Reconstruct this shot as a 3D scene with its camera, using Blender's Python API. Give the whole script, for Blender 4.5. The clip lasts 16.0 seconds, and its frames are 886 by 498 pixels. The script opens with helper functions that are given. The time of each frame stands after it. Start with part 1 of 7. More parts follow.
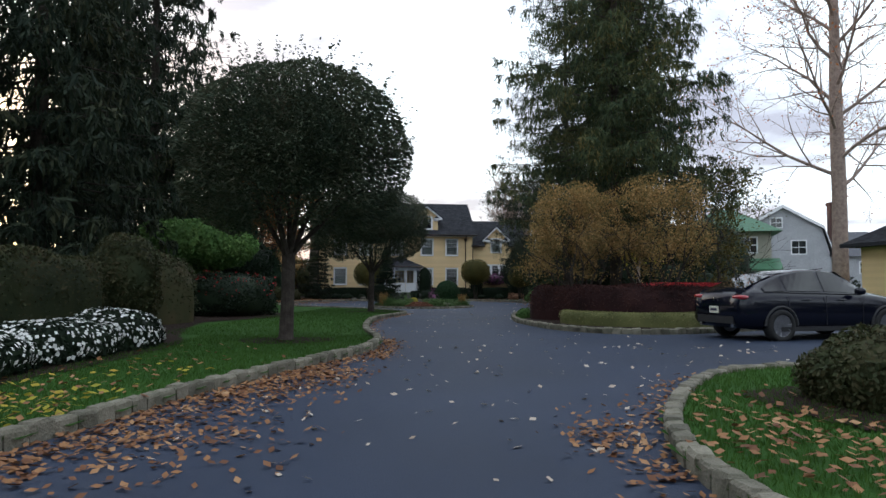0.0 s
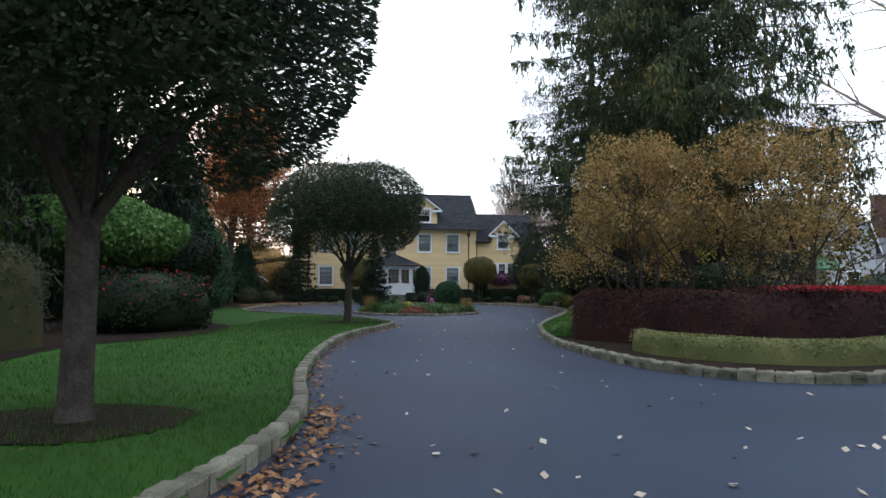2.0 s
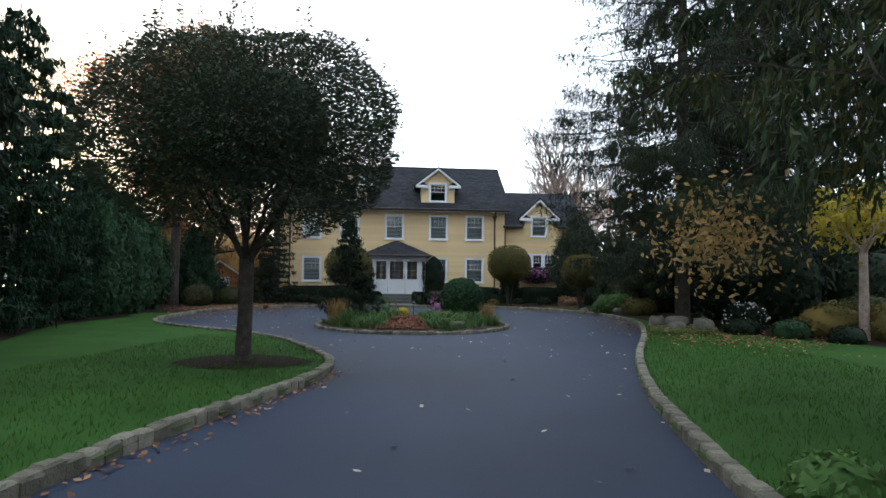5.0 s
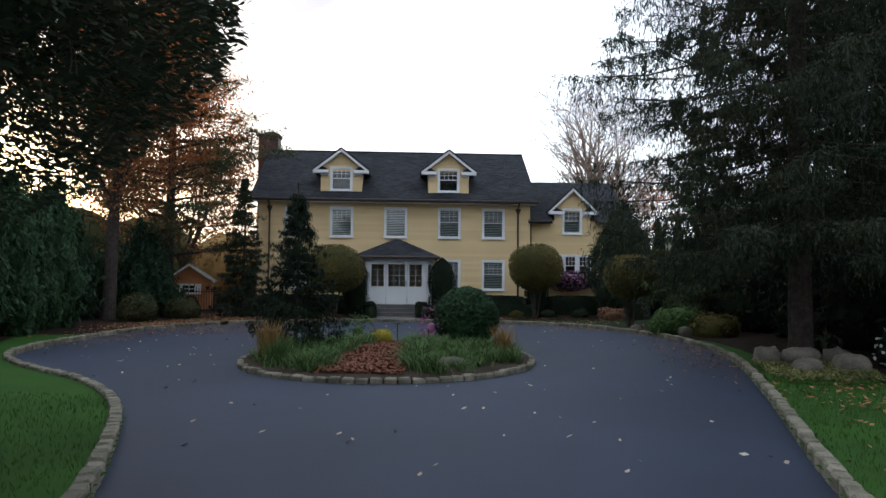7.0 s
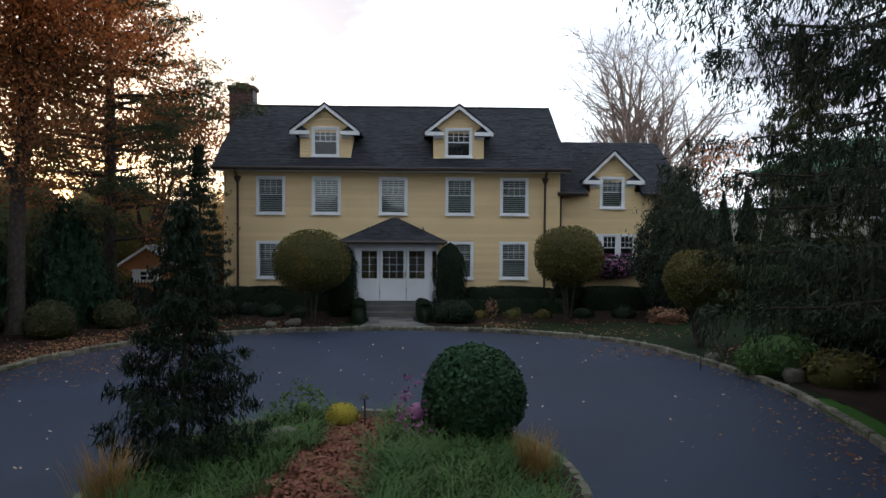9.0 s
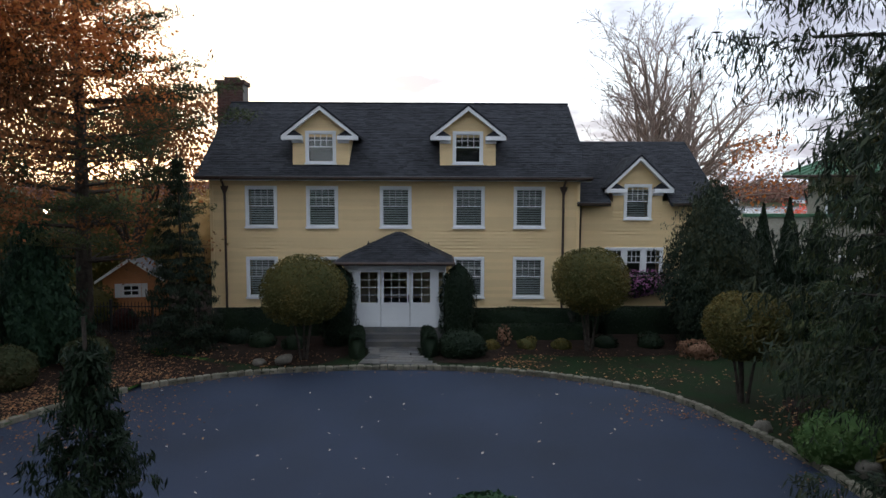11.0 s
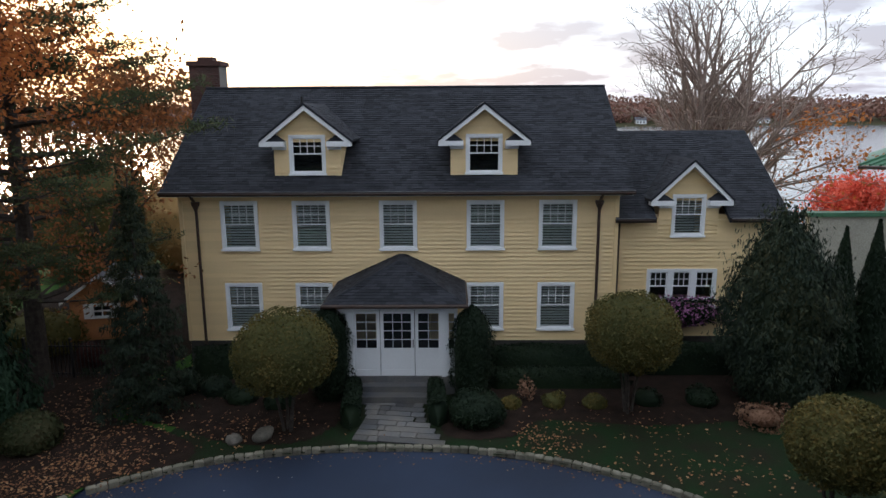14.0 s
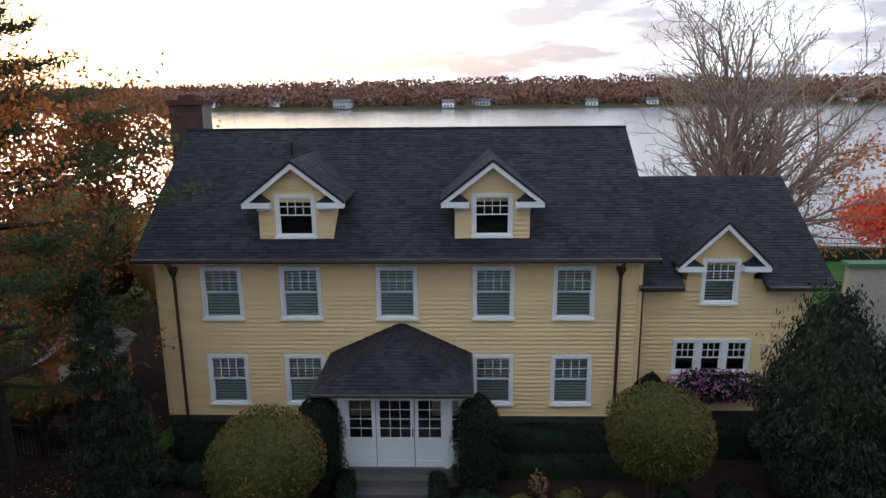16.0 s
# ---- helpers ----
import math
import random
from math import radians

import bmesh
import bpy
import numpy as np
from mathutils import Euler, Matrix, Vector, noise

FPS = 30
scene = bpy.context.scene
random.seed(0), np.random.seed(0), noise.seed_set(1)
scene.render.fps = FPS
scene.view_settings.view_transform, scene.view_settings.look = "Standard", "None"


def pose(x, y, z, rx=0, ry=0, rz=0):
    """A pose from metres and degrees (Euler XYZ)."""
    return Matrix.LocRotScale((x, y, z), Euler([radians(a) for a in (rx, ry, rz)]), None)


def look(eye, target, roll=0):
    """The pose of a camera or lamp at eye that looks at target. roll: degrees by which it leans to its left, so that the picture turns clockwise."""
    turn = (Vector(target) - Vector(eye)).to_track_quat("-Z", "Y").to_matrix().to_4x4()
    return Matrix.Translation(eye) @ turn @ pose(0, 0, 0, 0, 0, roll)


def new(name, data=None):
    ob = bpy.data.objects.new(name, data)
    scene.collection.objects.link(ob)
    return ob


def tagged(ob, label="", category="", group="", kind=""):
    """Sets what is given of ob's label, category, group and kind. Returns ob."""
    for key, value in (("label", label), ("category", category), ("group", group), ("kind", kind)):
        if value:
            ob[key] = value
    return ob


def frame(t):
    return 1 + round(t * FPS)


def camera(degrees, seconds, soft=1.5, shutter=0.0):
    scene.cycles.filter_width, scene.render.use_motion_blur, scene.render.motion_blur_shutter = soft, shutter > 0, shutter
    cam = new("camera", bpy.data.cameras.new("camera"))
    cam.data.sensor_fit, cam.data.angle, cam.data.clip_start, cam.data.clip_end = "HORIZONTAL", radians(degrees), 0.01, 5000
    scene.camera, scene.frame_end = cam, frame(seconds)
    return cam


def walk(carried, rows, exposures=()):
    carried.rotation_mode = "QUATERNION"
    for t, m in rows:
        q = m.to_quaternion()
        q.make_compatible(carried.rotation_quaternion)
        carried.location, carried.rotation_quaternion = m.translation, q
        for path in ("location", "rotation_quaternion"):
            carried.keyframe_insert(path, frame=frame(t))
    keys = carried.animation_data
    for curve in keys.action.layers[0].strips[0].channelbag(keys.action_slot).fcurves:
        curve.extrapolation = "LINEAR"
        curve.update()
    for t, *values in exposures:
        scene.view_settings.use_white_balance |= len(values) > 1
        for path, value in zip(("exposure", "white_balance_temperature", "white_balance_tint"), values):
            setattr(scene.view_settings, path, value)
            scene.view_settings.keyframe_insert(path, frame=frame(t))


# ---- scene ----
cam = camera(66.5, 16.0)
METRES, EYE, TILT, LEAN, TURN = 48.0, 1.5, 1.45, 0.0, 0.0
ROWS = [
    (0.0, 0.0, 0.0, 0.0, -0.0, 1.48, -0.11),
    (0.5, -0.0005, 0.0404, -0.0005, 0.04, 1.48, -0.11),
    (1.0, -0.0002, 0.0814, -0.0015, 0.04, 1.46, -0.13),
    (1.5, 0.0005, 0.1223, -0.0026, 0.04, 1.49, -0.12),
    (2.0, 0.0, 0.1625, -0.0031, -0.01, 1.5, -0.23),
    (2.5, 0.0011, 0.2035, -0.0035, -0.1, 1.5, -0.26),
    (3.0, 0.0036, 0.2449, -0.0041, -0.18, 1.5, -0.29),
    (3.5, 0.0064, 0.2877, -0.0047, 0.01, 1.4, -0.39),
    (4.0, 0.009, 0.3326, -0.0056, 0.51, 1.22, -0.38),
    (4.5, 0.0113, 0.3778, -0.0061, 1.37, 1.08, -0.55),
    (5.0, 0.0138, 0.4225, -0.0065, 2.42, 0.98, -0.56),
    (7.5, 0.0247, 0.6276, -0.0063, 5.05, 1.35, -0.31),
    (8.0, 0.0243, 0.6663, 0.0002, 5.42, 0.72, -0.25),
    (8.5, 0.0225, 0.7047, 0.013, 5.91, -1.34, -0.2),
    (11.0, 0.0161, 0.7916, 0.062, 7.13, -5.92, -0.0),
    (11.5, 0.0157, 0.808, 0.076, 7.43, -6.46, 0.06),
    (12.0, 0.0153, 0.8249, 0.0863, 7.7, -7.0, 0.16),
    (12.5, 0.0141, 0.8411, 0.0954, 7.91, -8.1, 0.26),
    (13.0, 0.0123, 0.8575, 0.105, 8.2, -9.75, 0.36),
    (13.5, 0.0114, 0.8737, 0.1153, 8.54, -11.37, 0.47),
    (14.0, 0.0106, 0.8894, 0.1255, 8.84, -12.69, 0.57),
    (14.5, 0.0095, 0.9045, 0.1363, 9.09, -13.62, 0.65),
    (15.0, 0.0081, 0.9192, 0.148, 9.28, -14.07, 0.68),
    (15.5, 0.0068, 0.9331, 0.1595, 9.44, -14.29, 0.72),
    (16.0, 0.0056, 0.948, 0.1709, 9.6, -14.47, 0.76),
]
EXPOSURES = [(0.0, 0.12, 6100, 8), (1.0, 0.40, 6050, 8), (2.5, 0.62, 6000, 7), (3.8, 0.46, 6000, 7), (5.0, 0.58, 6000, 6), (7.5, 0.12, 6100, 9), (9.5, 0.02, 6100, 9), (11.0, 0.02, 6100, 10), (12.5, -0.10, 6100, 10), (14.5, 0.06, 6080, 10), (16.0, 0.04, 6050, 11)]
walk(cam, [(t, pose(0, 0, EYE, TILT, LEAN, TURN) @ pose(METRES * x, METRES * y, METRES * z, 90 + pitch, roll, yaw)) for t, x, y, z, yaw, pitch, roll in ROWS], EXPOSURES)

# ---- world and sun ----
SUN_AZ, SUN_EL = radians(-38), radians(7)      # low over the water, ahead and to one side
world = bpy.data.worlds.new("world")
scene.world = world
world.use_nodes = True
wn, wl = world.node_tree.nodes, world.node_tree.links
wn.clear()
sky = wn.new("ShaderNodeTexSky")
sky.sky_type, sky.sun_disc, sky.sun_elevation, sky.sun_rotation = "NISHITA", False, SUN_EL, SUN_AZ
sky.air_density, sky.dust_density, sky.ozone_density = 1.0, 3.0, 1.0
tc = wn.new("ShaderNodeTexCoord")
sep = wn.new("ShaderNodeSeparateXYZ")
wl.new(tc.outputs["Generated"], sep.inputs[0])
# a cloud deck seen in perspective: direction divided by its height
den = wn.new("ShaderNodeMath"); den.operation = "ADD"; den.inputs[1].default_value = 0.16
wl.new(sep.outputs["Z"], den.inputs[0])
inv = wn.new("ShaderNodeMath"); inv.operation = "DIVIDE"; inv.inputs[0].default_value = 1.0
wl.new(den.outputs[0], inv.inputs[1])
scl = wn.new("ShaderNodeVectorMath"); scl.operation = "SCALE"
wl.new(tc.outputs["Generated"], scl.inputs[0]); wl.new(inv.outputs[0], scl.inputs["Scale"])
cl = wn.new("ShaderNodeTexNoise"); cl.inputs["Scale"].default_value = 1.3; cl.inputs["Detail"].default_value = 7.0
cl.inputs["Roughness"].default_value = 0.55
wl.new(scl.outputs[0], cl.inputs["Vector"])
ramp = wn.new("ShaderNodeValToRGB")
ramp.color_ramp.elements[0].position, ramp.color_ramp.elements[0].color = 0.40, (0.90, 0.96, 1.0, 1)
ramp.color_ramp.elements[1].position, ramp.color_ramp.elements[1].color = 0.60, (0.33, 0.32, 0.38, 1)
wl.new(cl.outputs["Fac"], ramp.inputs[0])
bg1, bg2 = wn.new("ShaderNodeBackground"), wn.new("ShaderNodeBackground")
wl.new(sky.outputs[0], bg1.inputs[0]); bg1.inputs[1].default_value = 0.06
wl.new(ramp.outputs[0], bg2.inputs[0]); bg2.inputs[1].default_value = 1.6
add = wn.new("ShaderNodeAddShader")
wl.new(bg1.outputs[0], add.inputs[0]); wl.new(bg2.outputs[0], add.inputs[1])
wout = wn.new("ShaderNodeOutputWorld")
wl.new(add.outputs[0], wout.inputs[0])

sun = new("sun", bpy.data.lights.new("sun", "SUN"))
sun.data.energy, sun.data.angle, sun.data.color = 0.8, radians(12), (1.0, 0.72, 0.5)
sun.matrix_world = look((math.sin(SUN_AZ) * 50, math.cos(SUN_AZ) * 50, math.tan(SUN_EL) * 50 + 0), (0, 0, 0))

# ---- materials ----
def mat(name, c1, c2=None, scale=6.0, rough=0.8, bump=0.0, metal=0.0, rand=0.0, island=0.0, fine=40.0, spec=0.5, coat=0.0, grain=0.18):
    """Two-scale procedural surface: broad patches from c1 to c2, fine grain, bump, and variation by object or island."""
    m = bpy.data.materials.new(name)
    m.use_nodes = True
    n, l = m.node_tree.nodes, m.node_tree.links
    p = n["Principled BSDF"]
    p.inputs["Roughness"].default_value, p.inputs["Metallic"].default_value = rough, metal
    p.inputs["Specular IOR Level"].default_value, p.inputs["Coat Weight"].default_value = spec, coat
    c2 = c2 or tuple(v * 0.75 for v in c1)
    g = n.new("ShaderNodeNewGeometry")
    a = n.new("ShaderNodeTexNoise"); a.inputs["Scale"].default_value = scale; a.inputs["Detail"].default_value = 5
    b = n.new("ShaderNodeTexNoise"); b.inputs["Scale"].default_value = fine; b.inputs["Detail"].default_value = 3
    l.new(g.outputs["Position"], a.inputs["Vector"]); l.new(g.outputs["Position"], b.inputs["Vector"])
    r = n.new("ShaderNodeMapRange"); r.inputs[1].default_value, r.inputs[2].default_value = 0.3, 0.7
    l.new(a.outputs["Fac"], r.inputs[0])
    mix = n.new("ShaderNodeMix"); mix.data_type = "RGBA"
    mix.inputs[6].default_value, mix.inputs[7].default_value = (*c1, 1), (*c2, 1)
    l.new(r.outputs[0], mix.inputs[0])
    h = n.new("ShaderNodeHueSaturation")
    l.new(mix.outputs[2], h.inputs["Color"])
    v = n.new("ShaderNodeMapRange"); v.inputs[3].default_value, v.inputs[4].default_value = 1 - grain, 1 + grain
    v.inputs[1].default_value, v.inputs[2].default_value = 0.3, 0.7
    l.new(b.outputs["Fac"], v.inputs[0])
    last = v.outputs[0]
    for amount, kind in ((rand, "object"), (island, "island")):
        if amount:
            src = n.new("ShaderNodeObjectInfo").outputs["Random"] if kind == "object" else g.outputs["Random Per Island"]
            q = n.new("ShaderNodeMapRange"); q.inputs[3].default_value, q.inputs[4].default_value = 1 - amount, 1 + amount
            l.new(src, q.inputs[0])
            t = n.new("ShaderNodeMath"); t.operation = "MULTIPLY"
            l.new(last, t.inputs[0]); l.new(q.outputs[0], t.inputs[1])
            last = t.outputs[0]
    l.new(last, h.inputs["Value"])
    l.new(h.outputs[0], p.inputs["Base Color"])
    if bump:
        u = n.new("ShaderNodeBump"); u.inputs["Strength"].default_value = bump; u.inputs["Distance"].default_value = 0.02
        l.new(b.outputs["Fac"], u.inputs["Height"]); l.new(u.outputs[0], p.inputs["Normal"])
    return m


def leaf_mat(name, stops, trans=0.25, rough=0.7, patch=1.2):
    """Leaves: each leaf takes its colour from the ramp, pulled by broad patches; some light passes through."""
    m = bpy.data.materials.new(name)
    m.use_nodes = True
    n, l = m.node_tree.nodes, m.node_tree.links
    p, out = n["Principled BSDF"], n["Material Output"]
    g = n.new("ShaderNodeNewGeometry")
    a = n.new("ShaderNodeTexNoise"); a.inputs["Scale"].default_value = patch; a.inputs["Detail"].default_value = 3
    l.new(g.outputs["Position"], a.inputs["Vector"])
    s = n.new("ShaderNodeMath"); s.operation = "MULTIPLY_ADD"; s.inputs[1].default_value = 0.55
    l.new(g.outputs["Random Per Island"], s.inputs[0])
    o = n.new("ShaderNodeMapRange"); o.inputs[1].default_value, o.inputs[2].default_value = 0.3, 0.7
    o.inputs[4].default_value = 0.45
    l.new(a.outputs["Fac"], o.inputs[0]); l.new(o.outputs[0], s.inputs[2])
    r = n.new("ShaderNodeValToRGB")
    e = r.color_ramp.elements
    while len(e) < len(stops):
        e.new(0.5)
    for i, c in enumerate(stops):
        e[i].position, e[i].color = i / max(1, len(stops) - 1), (*c, 1)
    l.new(s.outputs[0], r.inputs[0]); l.new(r.outputs[0], p.inputs["Base Color"])
    p.inputs["Roughness"].default_value, p.inputs["Specular IOR Level"].default_value = rough, 0.16
    t = n.new("ShaderNodeBsdfTranslucent")
    l.new(r.outputs[0], t.inputs["Color"])
    x = n.new("ShaderNodeMixShader"); x.inputs[0].default_value = trans
    l.new(p.outputs[0], x.inputs[1]); l.new(t.outputs[0], x.inputs[2]); l.new(x.outputs[0], out.inputs[0])
    return m


def glass_mat(name, tint=(0.8, 0.85, 0.85)):
    m = bpy.data.materials.new(name)
    m.use_nodes = True
    n, l = m.node_tree.nodes, m.node_tree.links
    n.remove(n["Principled BSDF"])
    t, s, f, x = n.new("ShaderNodeBsdfTransparent"), n.new("ShaderNodeBsdfGlossy"), n.new("ShaderNodeFresnel"), n.new("ShaderNodeMixShader")
    t.inputs[0].default_value, s.inputs["Roughness"].default_value, f.inputs[0].default_value = (*tint, 1), 0.02, 1.7
    l.new(f.outputs[0], x.inputs[0]); l.new(t.outputs[0], x.inputs[1]); l.new(s.outputs[0], x.inputs[2])
    l.new(x.outputs[0], n["Material Output"].inputs[0])
    return m


ASPHALT = mat("asphalt", (0.020, 0.032, 0.064), (0.011, 0.019, 0.039), 0.3, 0.70, 0.35, fine=90, spec=0.35)
# sparse front lawn: a darker copy of the grass, shade put into its colour
LAWN_SHADED = mat("shaded_lawn", (0.011, 0.028, 0.009), (0.018, 0.018, 0.010), 1.1, 0.9, 0.9, fine=45, spec=0.1)
LAWN = mat("lawn", (0.038, 0.098, 0.017), (0.025, 0.068, 0.012), 0.7, 0.9, 0.8, fine=60, spec=0.1)
SOIL = mat("soil", (0.055, 0.040, 0.030), (0.030, 0.022, 0.017), 2.0, 0.95, 0.9, fine=30, spec=0.1)
EARTH = mat("earth", (0.05, 0.055, 0.025), (0.06, 0.045, 0.025), 0.3, 0.95, 0.6, fine=8, spec=0.1)
MULCH = mat("mulch", (0.030, 0.019, 0.014), (0.015, 0.010, 0.008), 3.0, 0.95, 1.0, fine=45, spec=0.1)
STONE = mat("granite", (0.22, 0.20, 0.155), (0.11, 0.105, 0.075), 4.0, 0.85, 0.7, rand=0.3, fine=55, spec=0.3)
ROCK = mat("rock", (0.17, 0.15, 0.125), (0.09, 0.085, 0.07), 3.0, 0.9, 0.8, fine=25, spec=0.2)
FLAG = mat("flagstone", (0.15, 0.135, 0.115), (0.075, 0.08, 0.09), 1.2, 0.55, 0.4, rand=0.45, fine=30)
SIDING = mat("yellow_siding", (0.80, 0.60, 0.32), (0.74, 0.55, 0.29), 0.6, 0.55, 0.0, rand=0.05, fine=30, grain=0.03)
WHITE = mat("white_paint", (0.84, 0.85, 0.86), (0.78, 0.79, 0.80), 1.0, 0.45, 0.0, fine=25, grain=0.03)
SHINGLE = mat("asphalt_shingle", (0.031, 0.033, 0.040), (0.019, 0.020, 0.025), 1.0, 0.9, 0.5, island=0.38, fine=60, spec=0.25)
BROWN = mat("brown_metal", (0.055, 0.030, 0.020), (0.035, 0.020, 0.015), 3.0, 0.5, 0.1)
DRIP = mat("grey_metal_edge", (0.20, 0.20, 0.21), (0.12, 0.12, 0.125), 2.0, 0.35, 0.0, 0.6)
DARK = mat("dark_foundation", (0.05, 0.045, 0.04), (0.03, 0.028, 0.025), 3.0, 0.9, 0.4)
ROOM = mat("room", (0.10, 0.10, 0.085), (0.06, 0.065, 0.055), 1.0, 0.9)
BLIND = mat("blind", (0.80, 0.82, 0.79), (0.74, 0.76, 0.74), 2.0, 0.6, grain=0.03)
BRICK = mat("brick", (0.12, 0.062, 0.052), (0.07, 0.042, 0.038), 3.0, 0.9, 0.6, rand=0.25, island=0.3, fine=40, spec=0.2)
MORTAR = mat("mortar", (0.20, 0.18, 0.16), None, 5.0, 0.95, 0.5)
GLASS = glass_mat("glass")
BARK = mat("bark", (0.075, 0.062, 0.052), (0.035, 0.029, 0.025), 8.0, 0.95, 1.0, fine=35, spec=0.15)
PALEBARK = mat("pale_bark", (0.40, 0.31, 0.26), (0.24, 0.18, 0.15), 6.0, 0.9, 0.8, fine=30, spec=0.15)
IRON = mat("black_iron", (0.012, 0.012, 0.013), None, 4.0, 0.5, 0.1)
L_MAPLE = leaf_mat("dark_leaf", [(0.034, 0.052, 0.036), (0.056, 0.076, 0.048), (0.085, 0.100, 0.060), (0.115, 0.095, 0.068)], 0.25)
L_YEW = leaf_mat("yew_leaf", [(0.006, 0.012, 0.007), (0.012, 0.022, 0.011), (0.020, 0.032, 0.014)], 0.08)
L_SPRUCE = leaf_mat("spruce_needle", [(0.024, 0.042, 0.026), (0.046, 0.070, 0.036), (0.080, 0.095, 0.038), (0.17, 0.13, 0.040)], 0.15, patch=0.45)
L_ARB = leaf_mat("arborvitae_leaf", [(0.016, 0.038, 0.020), (0.030, 0.068, 0.030), (0.046, 0.090, 0.034)], 0.12)
L_PRIVET = leaf_mat("hedge_leaf", [(0.022, 0.034, 0.014), (0.044, 0.050, 0.020), (0.085, 0.064, 0.032)], 0.15)
L_RHODO = leaf_mat("laurel_leaf", [(0.050, 0.105, 0.028), (0.095, 0.180, 0.048), (0.16, 0.25, 0.07)], 0.2)
L_BARB = leaf_mat("barberry_leaf", [(0.012, 0.006, 0.006), (0.032, 0.013, 0.013), (0.060, 0.024, 0.020), (0.095, 0.042, 0.030)], 0.15)
L_RED = leaf_mat("red_leaf", [(0.20, 0.012, 0.020), (0.36, 0.03, 0.035), (0.45, 0.06, 0.05)], 0.3)
L_BOX = leaf_mat("boxwood_leaf", [(0.060, 0.072, 0.028), (0.16, 0.165, 0.062), (0.31, 0.29, 0.13)], 0.2)
L_BROWN = leaf_mat("autumn_leaf", [(0.10, 0.105, 0.045), (0.23, 0.175, 0.07), (0.40, 0.25, 0.095), (0.54, 0.36, 0.16)], 0.3)
L_ORANGE = leaf_mat("orange_leaf", [(0.30, 0.10, 0.03), (0.50, 0.17, 0.05), (0.62, 0.24, 0.07), (0.45, 0.08, 0.04)], 0.35)
L_GOLD = leaf_mat("golden_leaf", [(0.052, 0.058, 0.020), (0.10, 0.092, 0.028), (0.19, 0.13, 0.036)], 0.2, patch=0.9)
L_PINE = leaf_mat("pine_needle", [(0.030, 0.050, 0.026), (0.052, 0.072, 0.032), (0.080, 0.090, 0.038), (0.14, 0.105, 0.042)], 0.2, patch=0.5)
L_RUSSET = leaf_mat("russet_leaf", [(0.085, 0.060, 0.028), (0.18, 0.085, 0.036), (0.32, 0.13, 0.05), (0.46, 0.19, 0.07)], 0.42, patch=0.6)
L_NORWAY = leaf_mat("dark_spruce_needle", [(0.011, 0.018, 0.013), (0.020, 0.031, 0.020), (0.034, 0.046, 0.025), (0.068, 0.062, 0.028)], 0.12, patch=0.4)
L_EVERGREEN = leaf_mat("dark_evergreen_leaf", [(0.010, 0.024, 0.014), (0.019, 0.042, 0.022), (0.032, 0.062, 0.029)], 0.1)
L_CORAL = leaf_mat("coral_leaf", [(0.52, 0.07, 0.045), (0.70, 0.13, 0.08), (0.82, 0.24, 0.16)], 0.45)
L_SALMON = leaf_mat("salmon_leaf", [(0.12, 0.075, 0.045), (0.24, 0.13, 0.08), (0.36, 0.21, 0.14)], 0.2)
L_FALLEN = leaf_mat("fallen_leaf", [(0.07, 0.036, 0.024), (0.17, 0.078, 0.040), (0.30, 0.155, 0.07), (0.45, 0.29, 0.16)], 0.1, patch=3.0)
L_PALE = leaf_mat("pale_fallen_leaf", [(0.30, 0.22, 0.15), (0.48, 0.40, 0.32), (0.62, 0.56, 0.48)], 0.1, patch=3.0)
L_YELLOW = leaf_mat("yellow_leaf", [(0.26, 0.27, 0.04), (0.42, 0.36, 0.05), (0.50, 0.30, 0.05)], 0.35)
L_WHITE = leaf_mat("white_petal", [(0.62, 0.62, 0.58), (0.75, 0.75, 0.72), (0.82, 0.82, 0.80)], 0.2)
L_PINK = leaf_mat("pink_petal", [(0.14, 0.04, 0.11), (0.30, 0.11, 0.24), (0.50, 0.26, 0.42)], 0.2)
L_GRASS = leaf_mat("grass_blade", [(0.036, 0.085, 0.014), (0.050, 0.110, 0.020), (0.070, 0.130, 0.026)], 0.4)
L_LILY = leaf_mat("strap_leaf", [(0.040, 0.085, 0.025), (0.075, 0.135, 0.040), (0.13, 0.18, 0.07)], 0.25)
L_STRAW = leaf_mat("straw_grass", [(0.16, 0.10, 0.04), (0.28, 0.17, 0.06), (0.36, 0.24, 0.10)], 0.3)
L_FAR = leaf_mat("far_wood", [(0.10, 0.060, 0.052), (0.17, 0.090, 0.072), (0.22, 0.11, 0.08), (0.12, 0.085, 0.062)], 0.1, patch=0.02)

# ---- building helpers ----
rng = np.random.default_rng(7)


def ss(a):
    a = min(1.0, max(0.0, a))
    return a * a * (3 - 2 * a)


def gz(x, y):
    """Height of the drive: it falls gently from the entrance to the turning circle."""
    return 0.27 * (1 - ss((y - 12) / 30))


def mesh_np(name, verts, quads, material, smooth=False):
    me = bpy.data.meshes.new(name)
    verts, quads = np.asarray(verts, np.float32), np.asarray(quads, np.int32)
    k = quads.shape[1]
    me.vertices.add(len(verts)); me.vertices.foreach_set("co", verts.ravel())
    me.loops.add(quads.size); me.loops.foreach_set("vertex_index", quads.ravel())
    me.polygons.add(len(quads))
    me.polygons.foreach_set("loop_start", np.arange(0, quads.size, k, dtype=np.int32))
    me.update(calc_edges=True)
    if smooth:
        me.polygons.foreach_set("use_smooth", np.ones(len(quads), bool))
    me.materials.append(material)
    return me


def place(name, me, parent=None, label="", m=None):
    ob = new(name, me)
    if parent is not None:
        ob.parent = parent
    if m is not None:
        ob.matrix_basis = m
    if label:
        ob["label"] = label
    return ob


